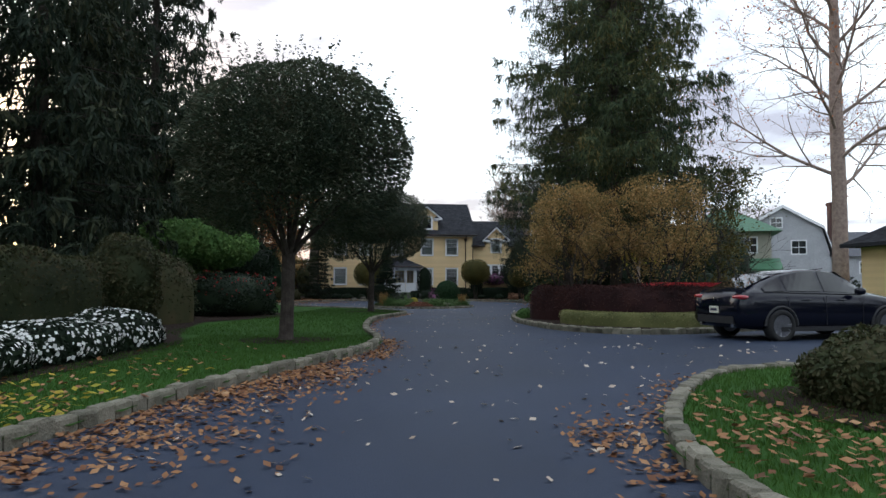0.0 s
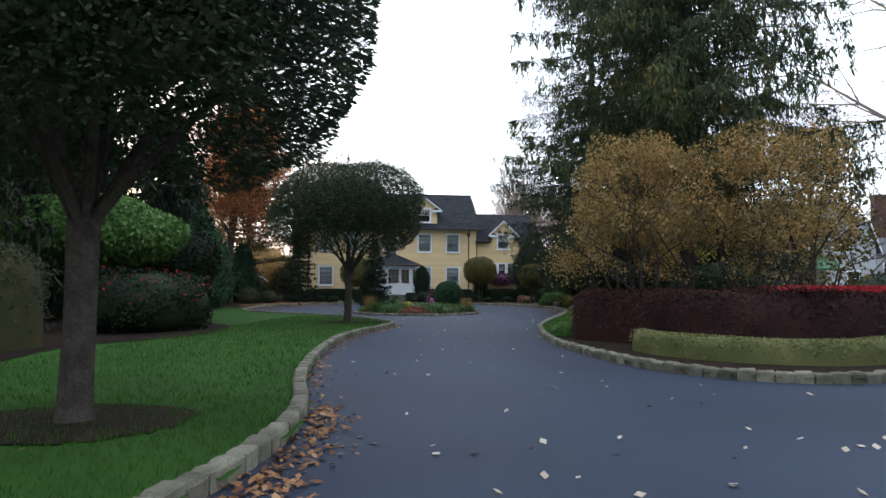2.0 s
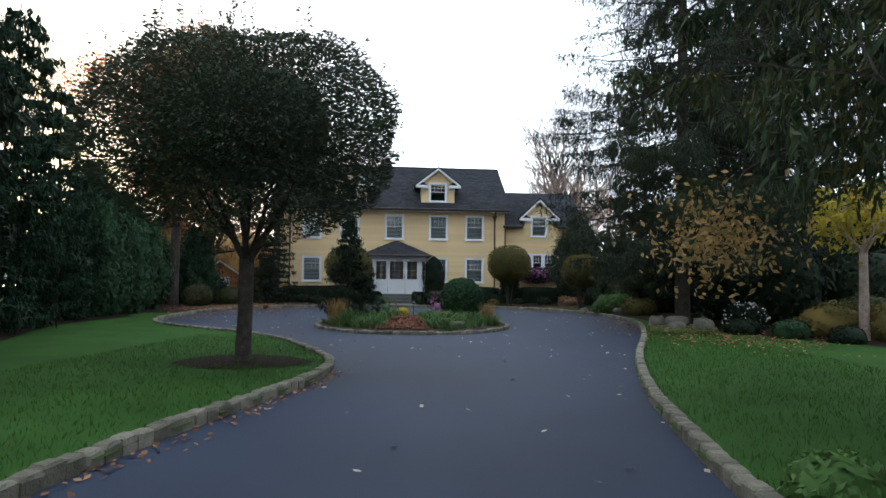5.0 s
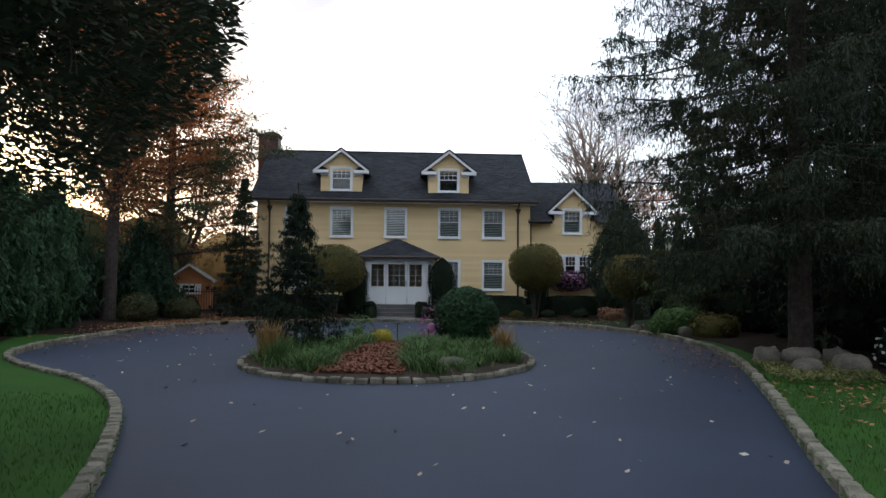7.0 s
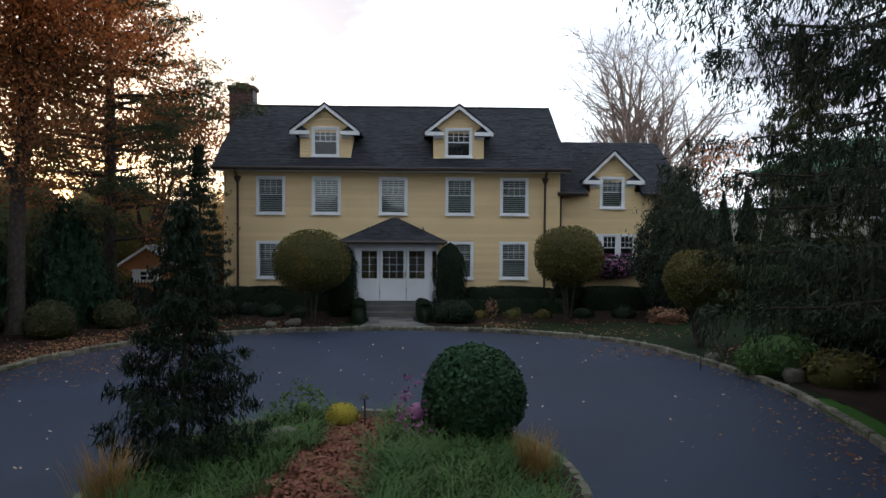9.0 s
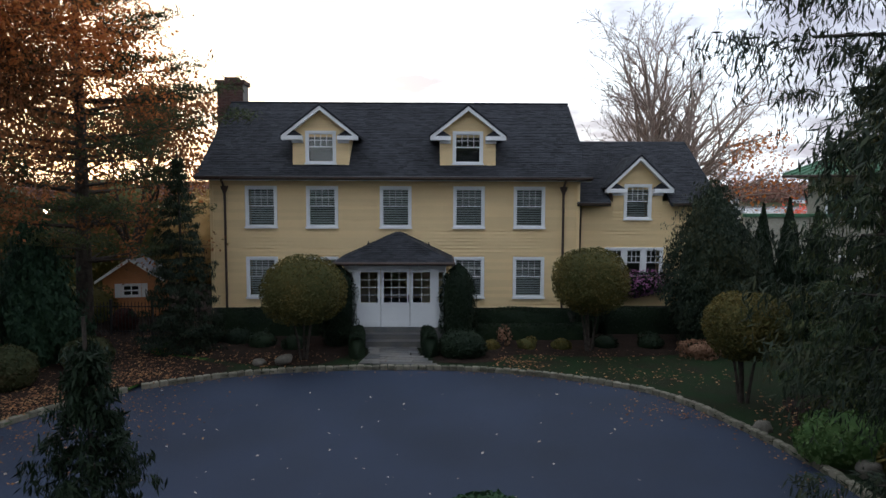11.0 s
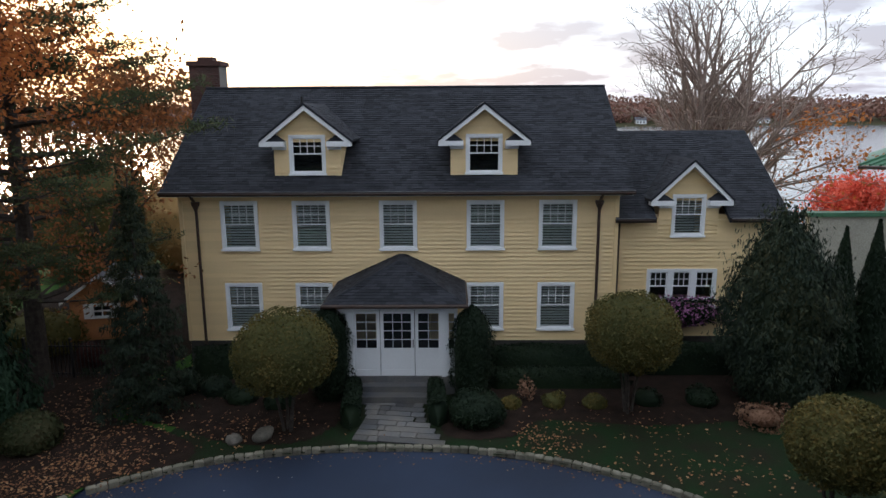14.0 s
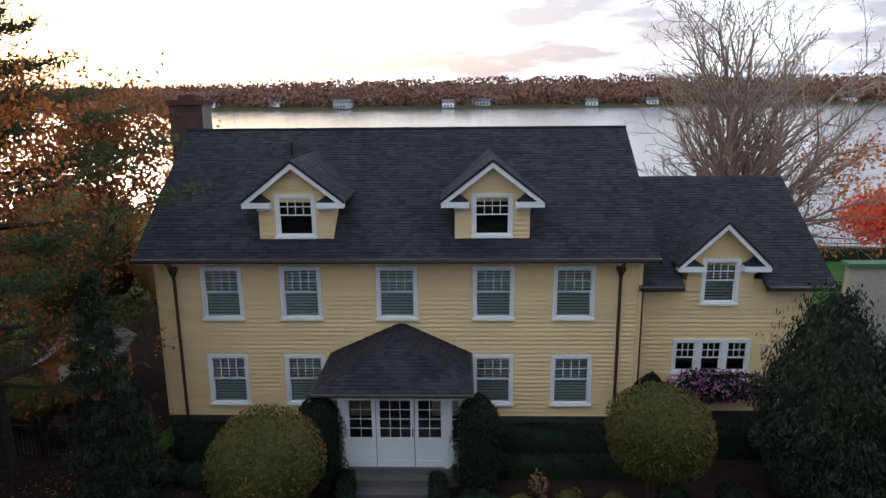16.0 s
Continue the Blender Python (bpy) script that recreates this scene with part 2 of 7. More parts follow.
class Solid:
    """Collects faces and makes one mesh of them."""

    def __init__(self):
        self.v, self.f = [], []

    def add(self, verts, faces):
        k = len(self.v)
        self.v += [tuple(p) for p in verts]
        self.f += [tuple(k + i for i in f) for f in faces]
        return self

    def box(self, x0, x1, y0, y1, z0, z1):
        return self.add([(x0, y0, z0), (x1, y0, z0), (x1, y1, z0), (x0, y1, z0), (x0, y0, z1), (x1, y0, z1), (x1, y1, z1), (x0, y1, z1)],
                        [(3, 2, 1, 0), (4, 5, 6, 7), (0, 1, 5, 4), (1, 2, 6, 5), (2, 3, 7, 6), (3, 0, 4, 7)])

    def prism(self, poly, a, b):
        """poly: 3D points of one end; a prism along the vector from a to b."""
        d = Vector(b) - Vector(a)
        n = len(poly)
        top = [Vector(p) + d for p in poly]
        return self.add(list(poly) + top, [tuple(range(n - 1, -1, -1)), tuple(range(n, 2 * n))] + [(i, (i + 1) % n, n + (i + 1) % n, n + i) for i in range(n)])

    def tube(self, pts, radii, n=6, cap=True):
        pts = [Vector(p) for p in pts]
        k = len(self.v)
        up = None
        for i, p in enumerate(pts):
            d = (pts[min(i + 1, len(pts) - 1)] - pts[max(i - 1, 0)]).normalized()
            ref = Vector((1, 0, 0)) if abs(d.x) < 0.8 else Vector((0, 1, 0))
            if up is None:
                up = d.cross(ref).normalized()
            up = (up - d * up.dot(d)).normalized()
            side = d.cross(up)
            for j in range(n):
                a = 2 * math.pi * j / n
                self.v.append(tuple(p + (up * math.cos(a) + side * math.sin(a)) * radii[i]))
        for i in range(len(pts) - 1):
            for j in range(n):
                self.f.append((k + i * n + j, k + i * n + (j + 1) % n, k + (i + 1) * n + (j + 1) % n, k + (i + 1) * n + j))
        if cap:
            self.f.append(tuple(k + j for j in range(n - 1, -1, -1)))
            self.f.append(tuple(k + (len(pts) - 1) * n + j for j in range(n)))
        return self

    def lathe(self, profile, n=16, at=(0, 0, 0)):
        k = len(self.v)
        for r, z in profile:
            for j in range(n):
                a = 2 * math.pi * j / n
                self.v.append((at[0] + r * math.cos(a), at[1] + r * math.sin(a), at[2] + z))
        for i in range(len(profile) - 1):
            for j in range(n):
                self.f.append((k + i * n + j, k + i * n + (j + 1) % n, k + (i + 1) * n + (j + 1) % n, k + (i + 1) * n + j))
        self.f.append(tuple(k + j for j in range(n - 1, -1, -1)))
        self.f.append(tuple(k + (len(profile) - 1) * n + j for j in range(n)))
        return self

    def mesh(self, name, material, smooth=False):
        me = bpy.data.meshes.new(name)
        me.from_pydata(self.v, [], self.f)
        me.materials.append(material)
        if smooth:
            me.polygons.foreach_set("use_smooth", np.ones(len(me.polygons), bool))
        return me

    def done(self, name, material, parent=None, label="", m=None, smooth=False):
        return place(name, self.mesh(name, material, smooth), parent, label, m)


def thing(name, m, label, category, group="", kind=""):
    ob = new(name)
    ob.empty_display_size = 0.2
    ob.matrix_basis = m
    return tagged(ob, label, category, group, kind)


def rand_dirs(n):
    d = rng.normal(size=(n, 3))
    return d / np.linalg.norm(d, axis=1, keepdims=True)


def blades(pts, size, aspect=0.5, normals=None, spread=0.6, axis=None, jitter=0.35):
    """Leaf quads at pts. normals: the way they face; axis: the way their tips point."""
    n = len(pts)
    nr = rand_dirs(n) if normals is None else normals + rand_dirs(n) * spread
    nr /= np.linalg.norm(nr, axis=1, keepdims=True)
    ax = rand_dirs(n) if axis is None else axis + rand_dirs(n) * jitter
    ax = ax - nr * np.sum(ax * nr, axis=1, keepdims=True)
    ax /= np.linalg.norm(ax, axis=1, keepdims=True) + 1e-9
    sd = np.cross(nr, ax)
    s = (size * rng.uniform(0.65, 1.3, n))[:, None]
    v = np.stack([pts - ax * s, pts + sd * s * aspect, pts + ax * s, pts - sd * s * aspect], axis=1)
    return v.reshape(-1, 3), np.arange(4 * n).reshape(-1, 4)


def foliage(name, pts, size, material, parent=None, label="", core=None, **kw):
    v, q = blades(np.asarray(pts), size, **kw)
    if core is not None:
        q = np.concatenate([q, core[1] + len(v)])
        v = np.concatenate([v, core[0]])
    return place(name, mesh_np(name, v, q, material), parent, label)


def lumps(d, seed, f=2.2):
    """A smooth uneven factor round 1 for unit directions d."""
    r = np.random.default_rng(seed)
    out = np.zeros(len(d))
    for k in range(7):
        w = r.normal(size=3) * f * (1 + 0.5 * k)
        out += np.sin(d @ w + r.uniform(0, 6.28)) / (1.6 + k)
    return out


def egg(c, r, power=2.0, n=26):
    """Closed core in the form of a superellipsoid."""
    vs, qs = [], []
    for i in range(n // 2 + 1):
        for j in range(n):
            a, b = math.pi * (i / (n // 2) - 0.5), 2 * math.pi * j / n
            d = Vector((math.cos(a) * math.cos(b), math.cos(a) * math.sin(b), math.sin(a)))
            k = (abs(d.x) ** power + abs(d.y) ** power + abs(d.z) ** power) ** (-1 / power)
            vs.append((c[0] + d.x * k * r[0], c[1] + d.y * k * r[1], c[2] + d.z * k * r[2]))
    for i in range(n // 2):
        for j in range(n):
            qs.append((i * n + j, i * n + (j + 1) % n, (i + 1) * n + (j + 1) % n, (i + 1) * n + j))
    return np.array(vs), np.array(qs)


def clipped(c, r, count, power=2.0, rough=0.05, seed=1, inner=0.9):
    """Points and outward normals on a clipped shrub: a superellipsoid's skin, slightly uneven."""
    d = rand_dirs(count)
    k = (np.abs(d) ** power).sum(1) ** (-1 / power)
    f = k * (1 + rough * lumps(d, seed)) * rng.uniform(inner, 1.03, count)
    p = d * f[:, None] * np.array(r) + np.array(c)
    nn = d / np.array(r)
    return p, nn / np.linalg.norm(nn, axis=1, keepdims=True)


def shrub(name, x, y, r, z, size, material, label, category="shrub", count=5000, power=2.2, rough=0.06, seed=1, group="", core=0.93):
    """A dense shrub from the ground up; r = half sizes, z = height of its middle."""
    root = thing(name, pose(x, y, gz(x, y)), label, category, group)
    p, nn = clipped((0, 0, z), r, count, power, rough, seed)
    keep = p[:, 2] > 0.02
    foliage("foliage", p[keep], size, material, root, normals=nn[keep], spread=0.9, core=egg((0, 0, z), [v * core for v in r], power))
    st = Solid()
    for k in range(3):
        a = k * 2.1 + seed
        st.tube([(0.1 * math.cos(a), 0.1 * math.sin(a), -0.05), (r[0] * 0.3 * math.cos(a), r[1] * 0.3 * math.sin(a), max(0.2, z))], [0.03, 0.015], 5)
    st.done("stem", BARK, root)
    return root


def grow(s, p, d, length, r, depth, tips, wig=0.25, fork=(2, 3), shrink=0.72, lift=0.08, minr=0.006):
    """A branching limb; collects tips."""
    p, d = Vector(p), Vector(d).normalized()
    pts, rad = [p.copy()], [r]
    seg = 3
    for i in range(seg):
        d = (d + Vector(rng.normal(size=3)) * wig * 0.5 + Vector((0, 0, lift))).normalized()
        p = p + d * length / seg
        pts.append(p.copy()); rad.append(max(minr, r * (1 - 0.45 * (i + 1) / seg)))
    s.tube(pts, rad, 6 if r > 0.06 else (4 if r > 0.02 else 3), cap=False)
    if depth == 0:
        tips.append((p, d))
        return
    n = rng.integers(fork[0], fork[1] + 1)
    for k in range(n):
        q = Vector(rng.normal(size=3))
        nd = (d * 0.85 + q.normalized() * 0.62).normalized()
        at = pts[-1] if k < 2 else pts[rng.integers(1, seg + 1)]
        grow(s, at, nd, length * shrink * rng.uniform(0.8, 1.15), rad[-1] * 0.8, depth - 1, tips, wig, fork, shrink, lift, minr)
    tips.append((p, d))


def catmull(pts, step, closed=False):
    """Even points on a smooth line through pts."""
    P = [Vector((*p, 0)) for p in pts]
    n = len(P)
    fine = []
    for i in range(n if closed else n - 1):
        if closed:
            a, b, c, d = P[i - 1], P[i], P[(i + 1) % n], P[(i + 2) % n]
        else:
            a, b, c, d = P[max(i - 1, 0)], P[i], P[i + 1], P[min(i + 2, n - 1)]
        for k in range(12):
            t = k / 12
            fine.append(0.5 * ((2 * b) + (c - a) * t + (2 * a - 5 * b + 4 * c - d) * t * t + (3 * b - a - 3 * c + d) * t ** 3))
    fine.append(fine[0].copy() if closed else P[-1])
    out, left = [fine[0]], step
    for a, b in zip(fine, fine[1:]):
        L = (b - a).length
        s = 0.0
        while L - s >= left:
            s += left
            out.append(a.lerp(b, s / L)); left = step
        left -= L - s
    return [(p.x, p.y) for p in out]


def inside(px, py, poly):
    """Which of the points lie within the polygon."""
    res = np.zeros(len(px), bool)
    n = len(poly)
    for i in range(n):
        (x0, y0), (x1, y1) = poly[i], poly[(i + 1) % n]
        if y0 == y1:
            continue
        c = ((y0 > py) != (y1 > py)) & (px < (x1 - x0) * (py - y0) / (y1 - y0) + x0)
        res ^= c
    return res


def near_line(px, py, line):
    d = np.full(len(px), 1e9)
    L = np.array(line)
    for i in range(0, len(px), 4000):
        a = np.stack([px[i:i + 4000], py[i:i + 4000]], 1)
        d[i:i + 4000] = np.sqrt(((a[:, None, :] - L[None]) ** 2).sum(2)).min(1)
    return d


GZ = np.vectorize(gz)


def sheet(name, poly, edge, material, h=0.08, cell=0.12, swell=0.0):
    """Lawn or bed inside poly, in small cells near its edge line and larger ones elsewhere."""
    P = np.array(poly)
    big = cell * 5
    xs, ys = np.arange(P[:, 0].min(), P[:, 0].max(), big), np.arange(P[:, 1].min(), P[:, 1].max(), big)
    X, Y = [a.ravel() for a in np.meshgrid(xs, ys)]
    d = near_line(X + big / 2, Y + big / 2, edge)
    far = d > big * 1.2
    cx, cy, cs = [X[far]], [Y[far]], [np.full(far.sum(), big)]
    o = np.arange(5) * cell
    ox, oy = [a.ravel() for a in np.meshgrid(o, o)]
    cx.append((X[~far][:, None] + ox).ravel()); cy.append((Y[~far][:, None] + oy).ravel()); cs.append(np.full(len(cx[-1]), cell))
    cx, cy, cs = map(np.concatenate, (cx, cy, cs))
    k = inside(cx + cs / 2, cy + cs / 2, poly)
    cx, cy, cs = cx[k], cy[k], cs[k]
    v = np.stack([np.stack([cx + a * cs, cy + b * cs], 1) for a, b in ((0, 0), (1, 0), (1, 1), (0, 1))], 1).reshape(-1, 2)
    z = GZ(v[:, 0], v[:, 1]) + h
    if swell:
        z = z + swell * np.minimum(1, near_line(v[:, 0], v[:, 1], edge) / 2.5)
    return place(name, mesh_np(name, np.column_stack([v, z]), np.arange(len(v)).reshape(-1, 4), material))

# ---- ground, lake, drive, lawns ----
K_LEFT = catmull([(-4.3, -6), (-3.9, 0), (-3.45, 3.2), (-3.2, 4.9), (-3.0, 5.8), (-2.75, 7.2), (-2.4, 8.6), (-1.9, 10.2), (-1.45, 11.7), (-1.25, 13.2), (-1.35, 14.6), (-1.75, 16.5), (-2.05, 18.6), (-2.3, 21.6),
                  (-2.4, 24.2), (-2.25, 26.5), (-1.95, 28.6), (-1.7, 30.6), (-1.85, 32.7), (-2.75, 34.9), (-4.2, 37.5), (-6.0, 39.5), (-8.3, 41.2), (-10, 43), (-10.9, 45.3), (-11.3, 48.2), (-11.45, 50.6), (-11.3, 52.2), (-10.75, 53.8), (-10.0, 55.2)], 0.24)
K_RIGHT = catmull([(-9.9, 55.3), (-9.1, 56), (-7.9, 56.9), (-6.5, 57.55), (-5.6, 57.85), (-4.2, 58.2), (-2, 58.5), (0.1, 58.4), (1.8, 58), (3.2, 57.4), (4.3, 56.7), (5.2, 55.4), (5.9, 53.8), (6.5, 52.2),
                   (6.9, 50.2), (6.95, 47.5), (6.7, 45), (6.1, 42.2), (5.4, 39.4), (4.8, 37.2), (4.2, 35), (3.6, 32.4), (3.05, 29.5), (2.75, 27.1), (2.55, 24.8), (2.5, 22.6), (2.7, 20.6), (3.0, 18.9),
                   (3.5, 17.75), (4.2, 17.0), (5.4, 16.75), (7, 17.4), (9, 18.8), (12, 21), (18, 25)], 0.24)
K_NEAR = catmull([(2.8, -3), (2.0, 1.5), (1.65, 3.4), (1.6, 4.2), (1.68, 5.0), (1.95, 6.0), (2.35, 6.95), (2.85, 7.9), (3.6, 8.9), (4.8, 9.5), (8, 9.6), (14, 9.3)], 0.24)
ISLE = (-1.37, 44.0)
K_ISLE = catmull([(ISLE[0] + 3.36 * math.cos(a), ISLE[1] + 3.82 * math.sin(a)) for a in np.linspace(0, 2 * math.pi, 17)[:-1]], 0.26, closed=True)

WATER_Z = -3.2


def land(x, y):
    """Height of the ground sheet: the plot, the bank, the lake bed, the far hills."""
    z = -0.05 - 0.12 * (y > 62)
    z += (WATER_Z - 1.5 - z) * ss((y - 96) / 14)
    far = 640 + 60 * math.sin(x / 210.0)
    z += 8 * ss((y - far) / 60) + 20 * ss((y - far - 40) / 420) * (0.7 + 0.3 * math.sin(x / 330 + 1.2))
    return z


gx = np.unique(np.concatenate([np.linspace(-30, 30, 13), np.linspace(-120, 120, 25), np.linspace(-1400, 1400, 41), [-4500, -2500, 2500, 4500]]))
gy = np.unique(np.concatenate([[-3000, -800, -200, -60], np.linspace(-20, 60, 9), np.linspace(90, 114, 13), [200, 400], np.linspace(560, 800, 13), np.linspace(850, 1400, 12), [2200, 4500]]))
gv = np.array([(x, y, land(x, y)) for y in gy for x in gx])
nx = len(gx)
gq = np.array([(j * nx + i, j * nx + i + 1, (j + 1) * nx + i + 1, (j + 1) * nx + i) for j in range(len(gy) - 1) for i in range(nx - 1)])
tagged(place("ground", mesh_np("ground", gv, gq, EARTH)), "rough grassy earth running down to the lake", "ground", kind="structure")

wm = mat("lake_water", (0.10, 0.12, 0.13), (0.08, 0.10, 0.11), 0.02, 0.16, 0.12, fine=1.2, spec=0.9)
tagged(Solid().add([(-3000, 99, WATER_Z), (3000, 99, WATER_Z), (3000, 760, WATER_Z), (-3000, 760, WATER_Z)], [(0, 1, 2, 3)]).done("water", wm), "calm pale lake reflecting the evening sky", "lake", kind="structure")

# the drive: one sheet of asphalt
dx, dy = np.arange(-13, 19.1, 0.5), np.arange(-8, 60.1, 0.5)
dv = np.array([(x, y, gz(x, y)) for y in dy for x in dx])
nx = len(dx)
dq = np.array([(j * nx + i, j * nx + i + 1, (j + 1) * nx + i + 1, (j + 1) * nx + i) for j in range(len(dy) - 1) for i in range(nx - 1)])
tagged(place("road", mesh_np("road", dv, dq, ASPHALT, True)), "dark blue-grey asphalt drive with scattered leaves", "driveway", kind="structure")

LEFT_POLY = K_LEFT + [(-9.6, 58), (-12, 90), (-45, 90), (-45, -6)]
RIGHT_POLY = K_RIGHT + [(45, 25), (45, 90), (-12, 90), (-9.6, 58)]
NEAR_POLY = K_NEAR + [(14, -3)]
tagged(sheet("lawn", LEFT_POLY, K_LEFT, LAWN), "smooth mown green lawn inside a stone kerb", "lawn", kind="structure")
tagged(sheet("lawn", [(-12, 73.0), (45, 73.0), (45, 91), (-12, 91)], [(0, 60)], LAWN), "open green lawn running down to the lake", "lawn", kind="structure")
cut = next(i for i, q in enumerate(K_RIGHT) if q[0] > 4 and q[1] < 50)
# before the house the shade of trees and house is painted as darker grass
tagged(sheet("lawn", K_RIGHT[:cut + 1] + [(45, K_RIGHT[cut][1]), (45, 73), (-12, 73), (-9.6, 58)], K_RIGHT[:cut + 1], LAWN_SHADED), "thin lawn strewn with leaves before the house, shade darkened into its colour", "lawn", kind="structure")
tagged(sheet("lawn", K_RIGHT[cut:] + [(45, 25), (45, K_RIGHT[cut][1])], K_RIGHT[cut:], LAWN), "green lawn inside a stone kerb below the spruces", "lawn", kind="structure")
tagged(sheet("lawn", NEAR_POLY, K_NEAR, LAWN), "lawn corner strewn with fallen leaves", "lawn", kind="structure")


def bed(poly, label, material=MULCH, h=0.095, name="bed", swell=0.05):
    line = catmull(poly, 0.12, closed=True)
    return tagged(sheet(name, line, line, material, h, 0.1, swell), label, "garden bed", kind="structure")


def disc(x, y, rx, ry, seed=0):
    return [(x + rx * math.cos(a) * (1 + 0.08 * math.sin(3 * a + seed)), y + ry * math.sin(a) * (1 + 0.07 * math.cos(2 * a + seed))) for a in np.linspace(0, 2 * math.pi, 13)[:-1]]


bed(disc(-3.15, 13.65, 0.95, 0.9), "ring of dark mulch round a tree")
bed(disc(-3.45, 32.4, 1.2, 1.1, 2), "ring of dark mulch round a tree")
bed([(-5.2, 3), (-4.95, 7.8), (-4.85, 10), (-5.0, 13), (-5.8, 15), (-6.9, 18.8), (-7.2, 21), (-6.6, 23), (-6.1, 24.6), (-6.2, 27.2), (-6.9, 29.6), (-9.0, 33), (-12.3, 41), (-12.5, 46), (-16, 46), (-16, 3)], "dark mulch bed under hedges and shrubs")
bed([(3.0, 25.0), (2.85, 23.8), (2.70, 22.4), (2.88, 20.65), (3.18, 19.0), (3.64, 17.9), (4.3, 17.2), (5.4, 16.95), (6.9, 17.6), (12, 21.25), (12, 29), (8.5, 29), (4.6, 26.2)], "dark mulch bed behind the granite kerb")
bed([(3.35, 7.35), (3.1, 6.6), (3.2, 5.7), (3.6, 5.1), (5, 4.8), (8, 5), (8, 7.8), (5, 7.8)], "mulch bed under a clipped shrub")
bed([(6.9, 52.7), (7.4, 50.5), (7.6, 48), (7.5, 45.5), (7.9, 43), (8.9, 41), (10.5, 38.5), (12, 37), (20, 36), (20, 56), (9, 57), (7.2, 55)], "mulch bed under the big spruces")
bed([(ISLE[0] + 3.26 * math.cos(a), ISLE[1] + 3.72 * math.sin(a)) for a in np.linspace(0, 2 * math.pi, 17)[:-1]], "planted soil mound of the turning circle", SOIL, 0.10, swell=0.12)
bed([(-9.4, 58.6), (-7.5, 58.0), (-5.6, 58.6), (-4.9, 61.4), (-5.4, 63.2), (-11.6, 62.6), (-11.5, 59.5)], "dark leaf-strewn soil of the front bed")
bed([(-2.1, 59.3), (-0.4, 59.4), (0.6, 60.6), (3.0, 60.6), (5.6, 61.2), (8.5, 62.5), (8.5, 66), (-1.9, 64), (-2.2, 61.5)], "dark soil of the front bed below the windows")
bed([(-16, 48.6), (-11.75, 48.6), (-11.75, 50.6), (-11.55, 52.3), (-10.98, 53.95), (-10.2, 55.3), (-9.5, 56.1), (-8.4, 56.95), (-8.6, 57.8), (-10.2, 58.6), (-11.9, 59.2), (-12.4, 62), (-12.2, 74), (-24, 76), (-20, 60), (-18, 52)], "bare soil under trees, strewn with leaves")

# ---- the house ----
HOUSE = pose(-4.41, 64.28, 0, 0, 0, 8.1)
house = thing("house", HOUSE, "two-storey yellow clapboard house with dark shingle roof", "house")
W2, DEPTH, BASE, EAVE = 7.28, 8.8, 0.98, 6.02       # half length, depth, foot of the boards, underside of the eaves
BOARD = 0.14


def wall_cells(s, u0, u1, z0, z1, holes, v0, v1):
    """A wall slab along u with rectangular openings."""
    us = sorted({u0, u1, *[h[0] for h in holes], *[h[1] for h in holes]})
    zs = sorted({z0, z1, *[h[2] for h in holes], *[h[3] for h in holes]})
    for a, b in zip(us, us[1:]):
        for c, d in zip(zs, zs[1:]):
            m, n = (a + b) / 2, (c + d) / 2
            if not any(h[0] < m < h[1] and h[2] < n < h[3] for h in holes):
                s.box(a, b, v0, v1, c, d)


def clapboards(parent, u0, u1, z0, z1, holes, v, turn=None):
    """Overlapping boards, cut round the openings, each an object on one shared mesh."""
    unit = Solid().add([(0, 0, 0), (1, 0, 0), (1, 0, BOARD + 0.004), (0, 0, BOARD + 0.004), (0, -0.047, 0), (1, -0.047, 0), (1, -0.004, BOARD + 0.004), (0, -0.004, BOARD + 0.004)],
                       [(0, 1, 2, 3), (7, 6, 5, 4), (4, 5, 1, 0), (3, 2, 6, 7), (0, 3, 7, 4), (5, 6, 2, 1)]).mesh("board", SIDING)
    z = z0
    while z < z1 - 0.02:
        runs = [(u0, u1)]
        for h in holes:
            if h[2] < z + BOARD * 0.5 < h[3]:
                runs = [q for a, b in runs for q in ((a, min(b, h[0])), (max(a, h[1]), b)) if q[1] - q[0] > 0.03]
        for a, b in runs:
            m = Matrix.LocRotScale((a, v, z), None, (b - a, 1, min(1.0, (z1 - z) / BOARD)))
            place("board", unit, parent, m=(turn @ m if turn is not None else m))
        z += BOARD


PANE_CACHE = {}


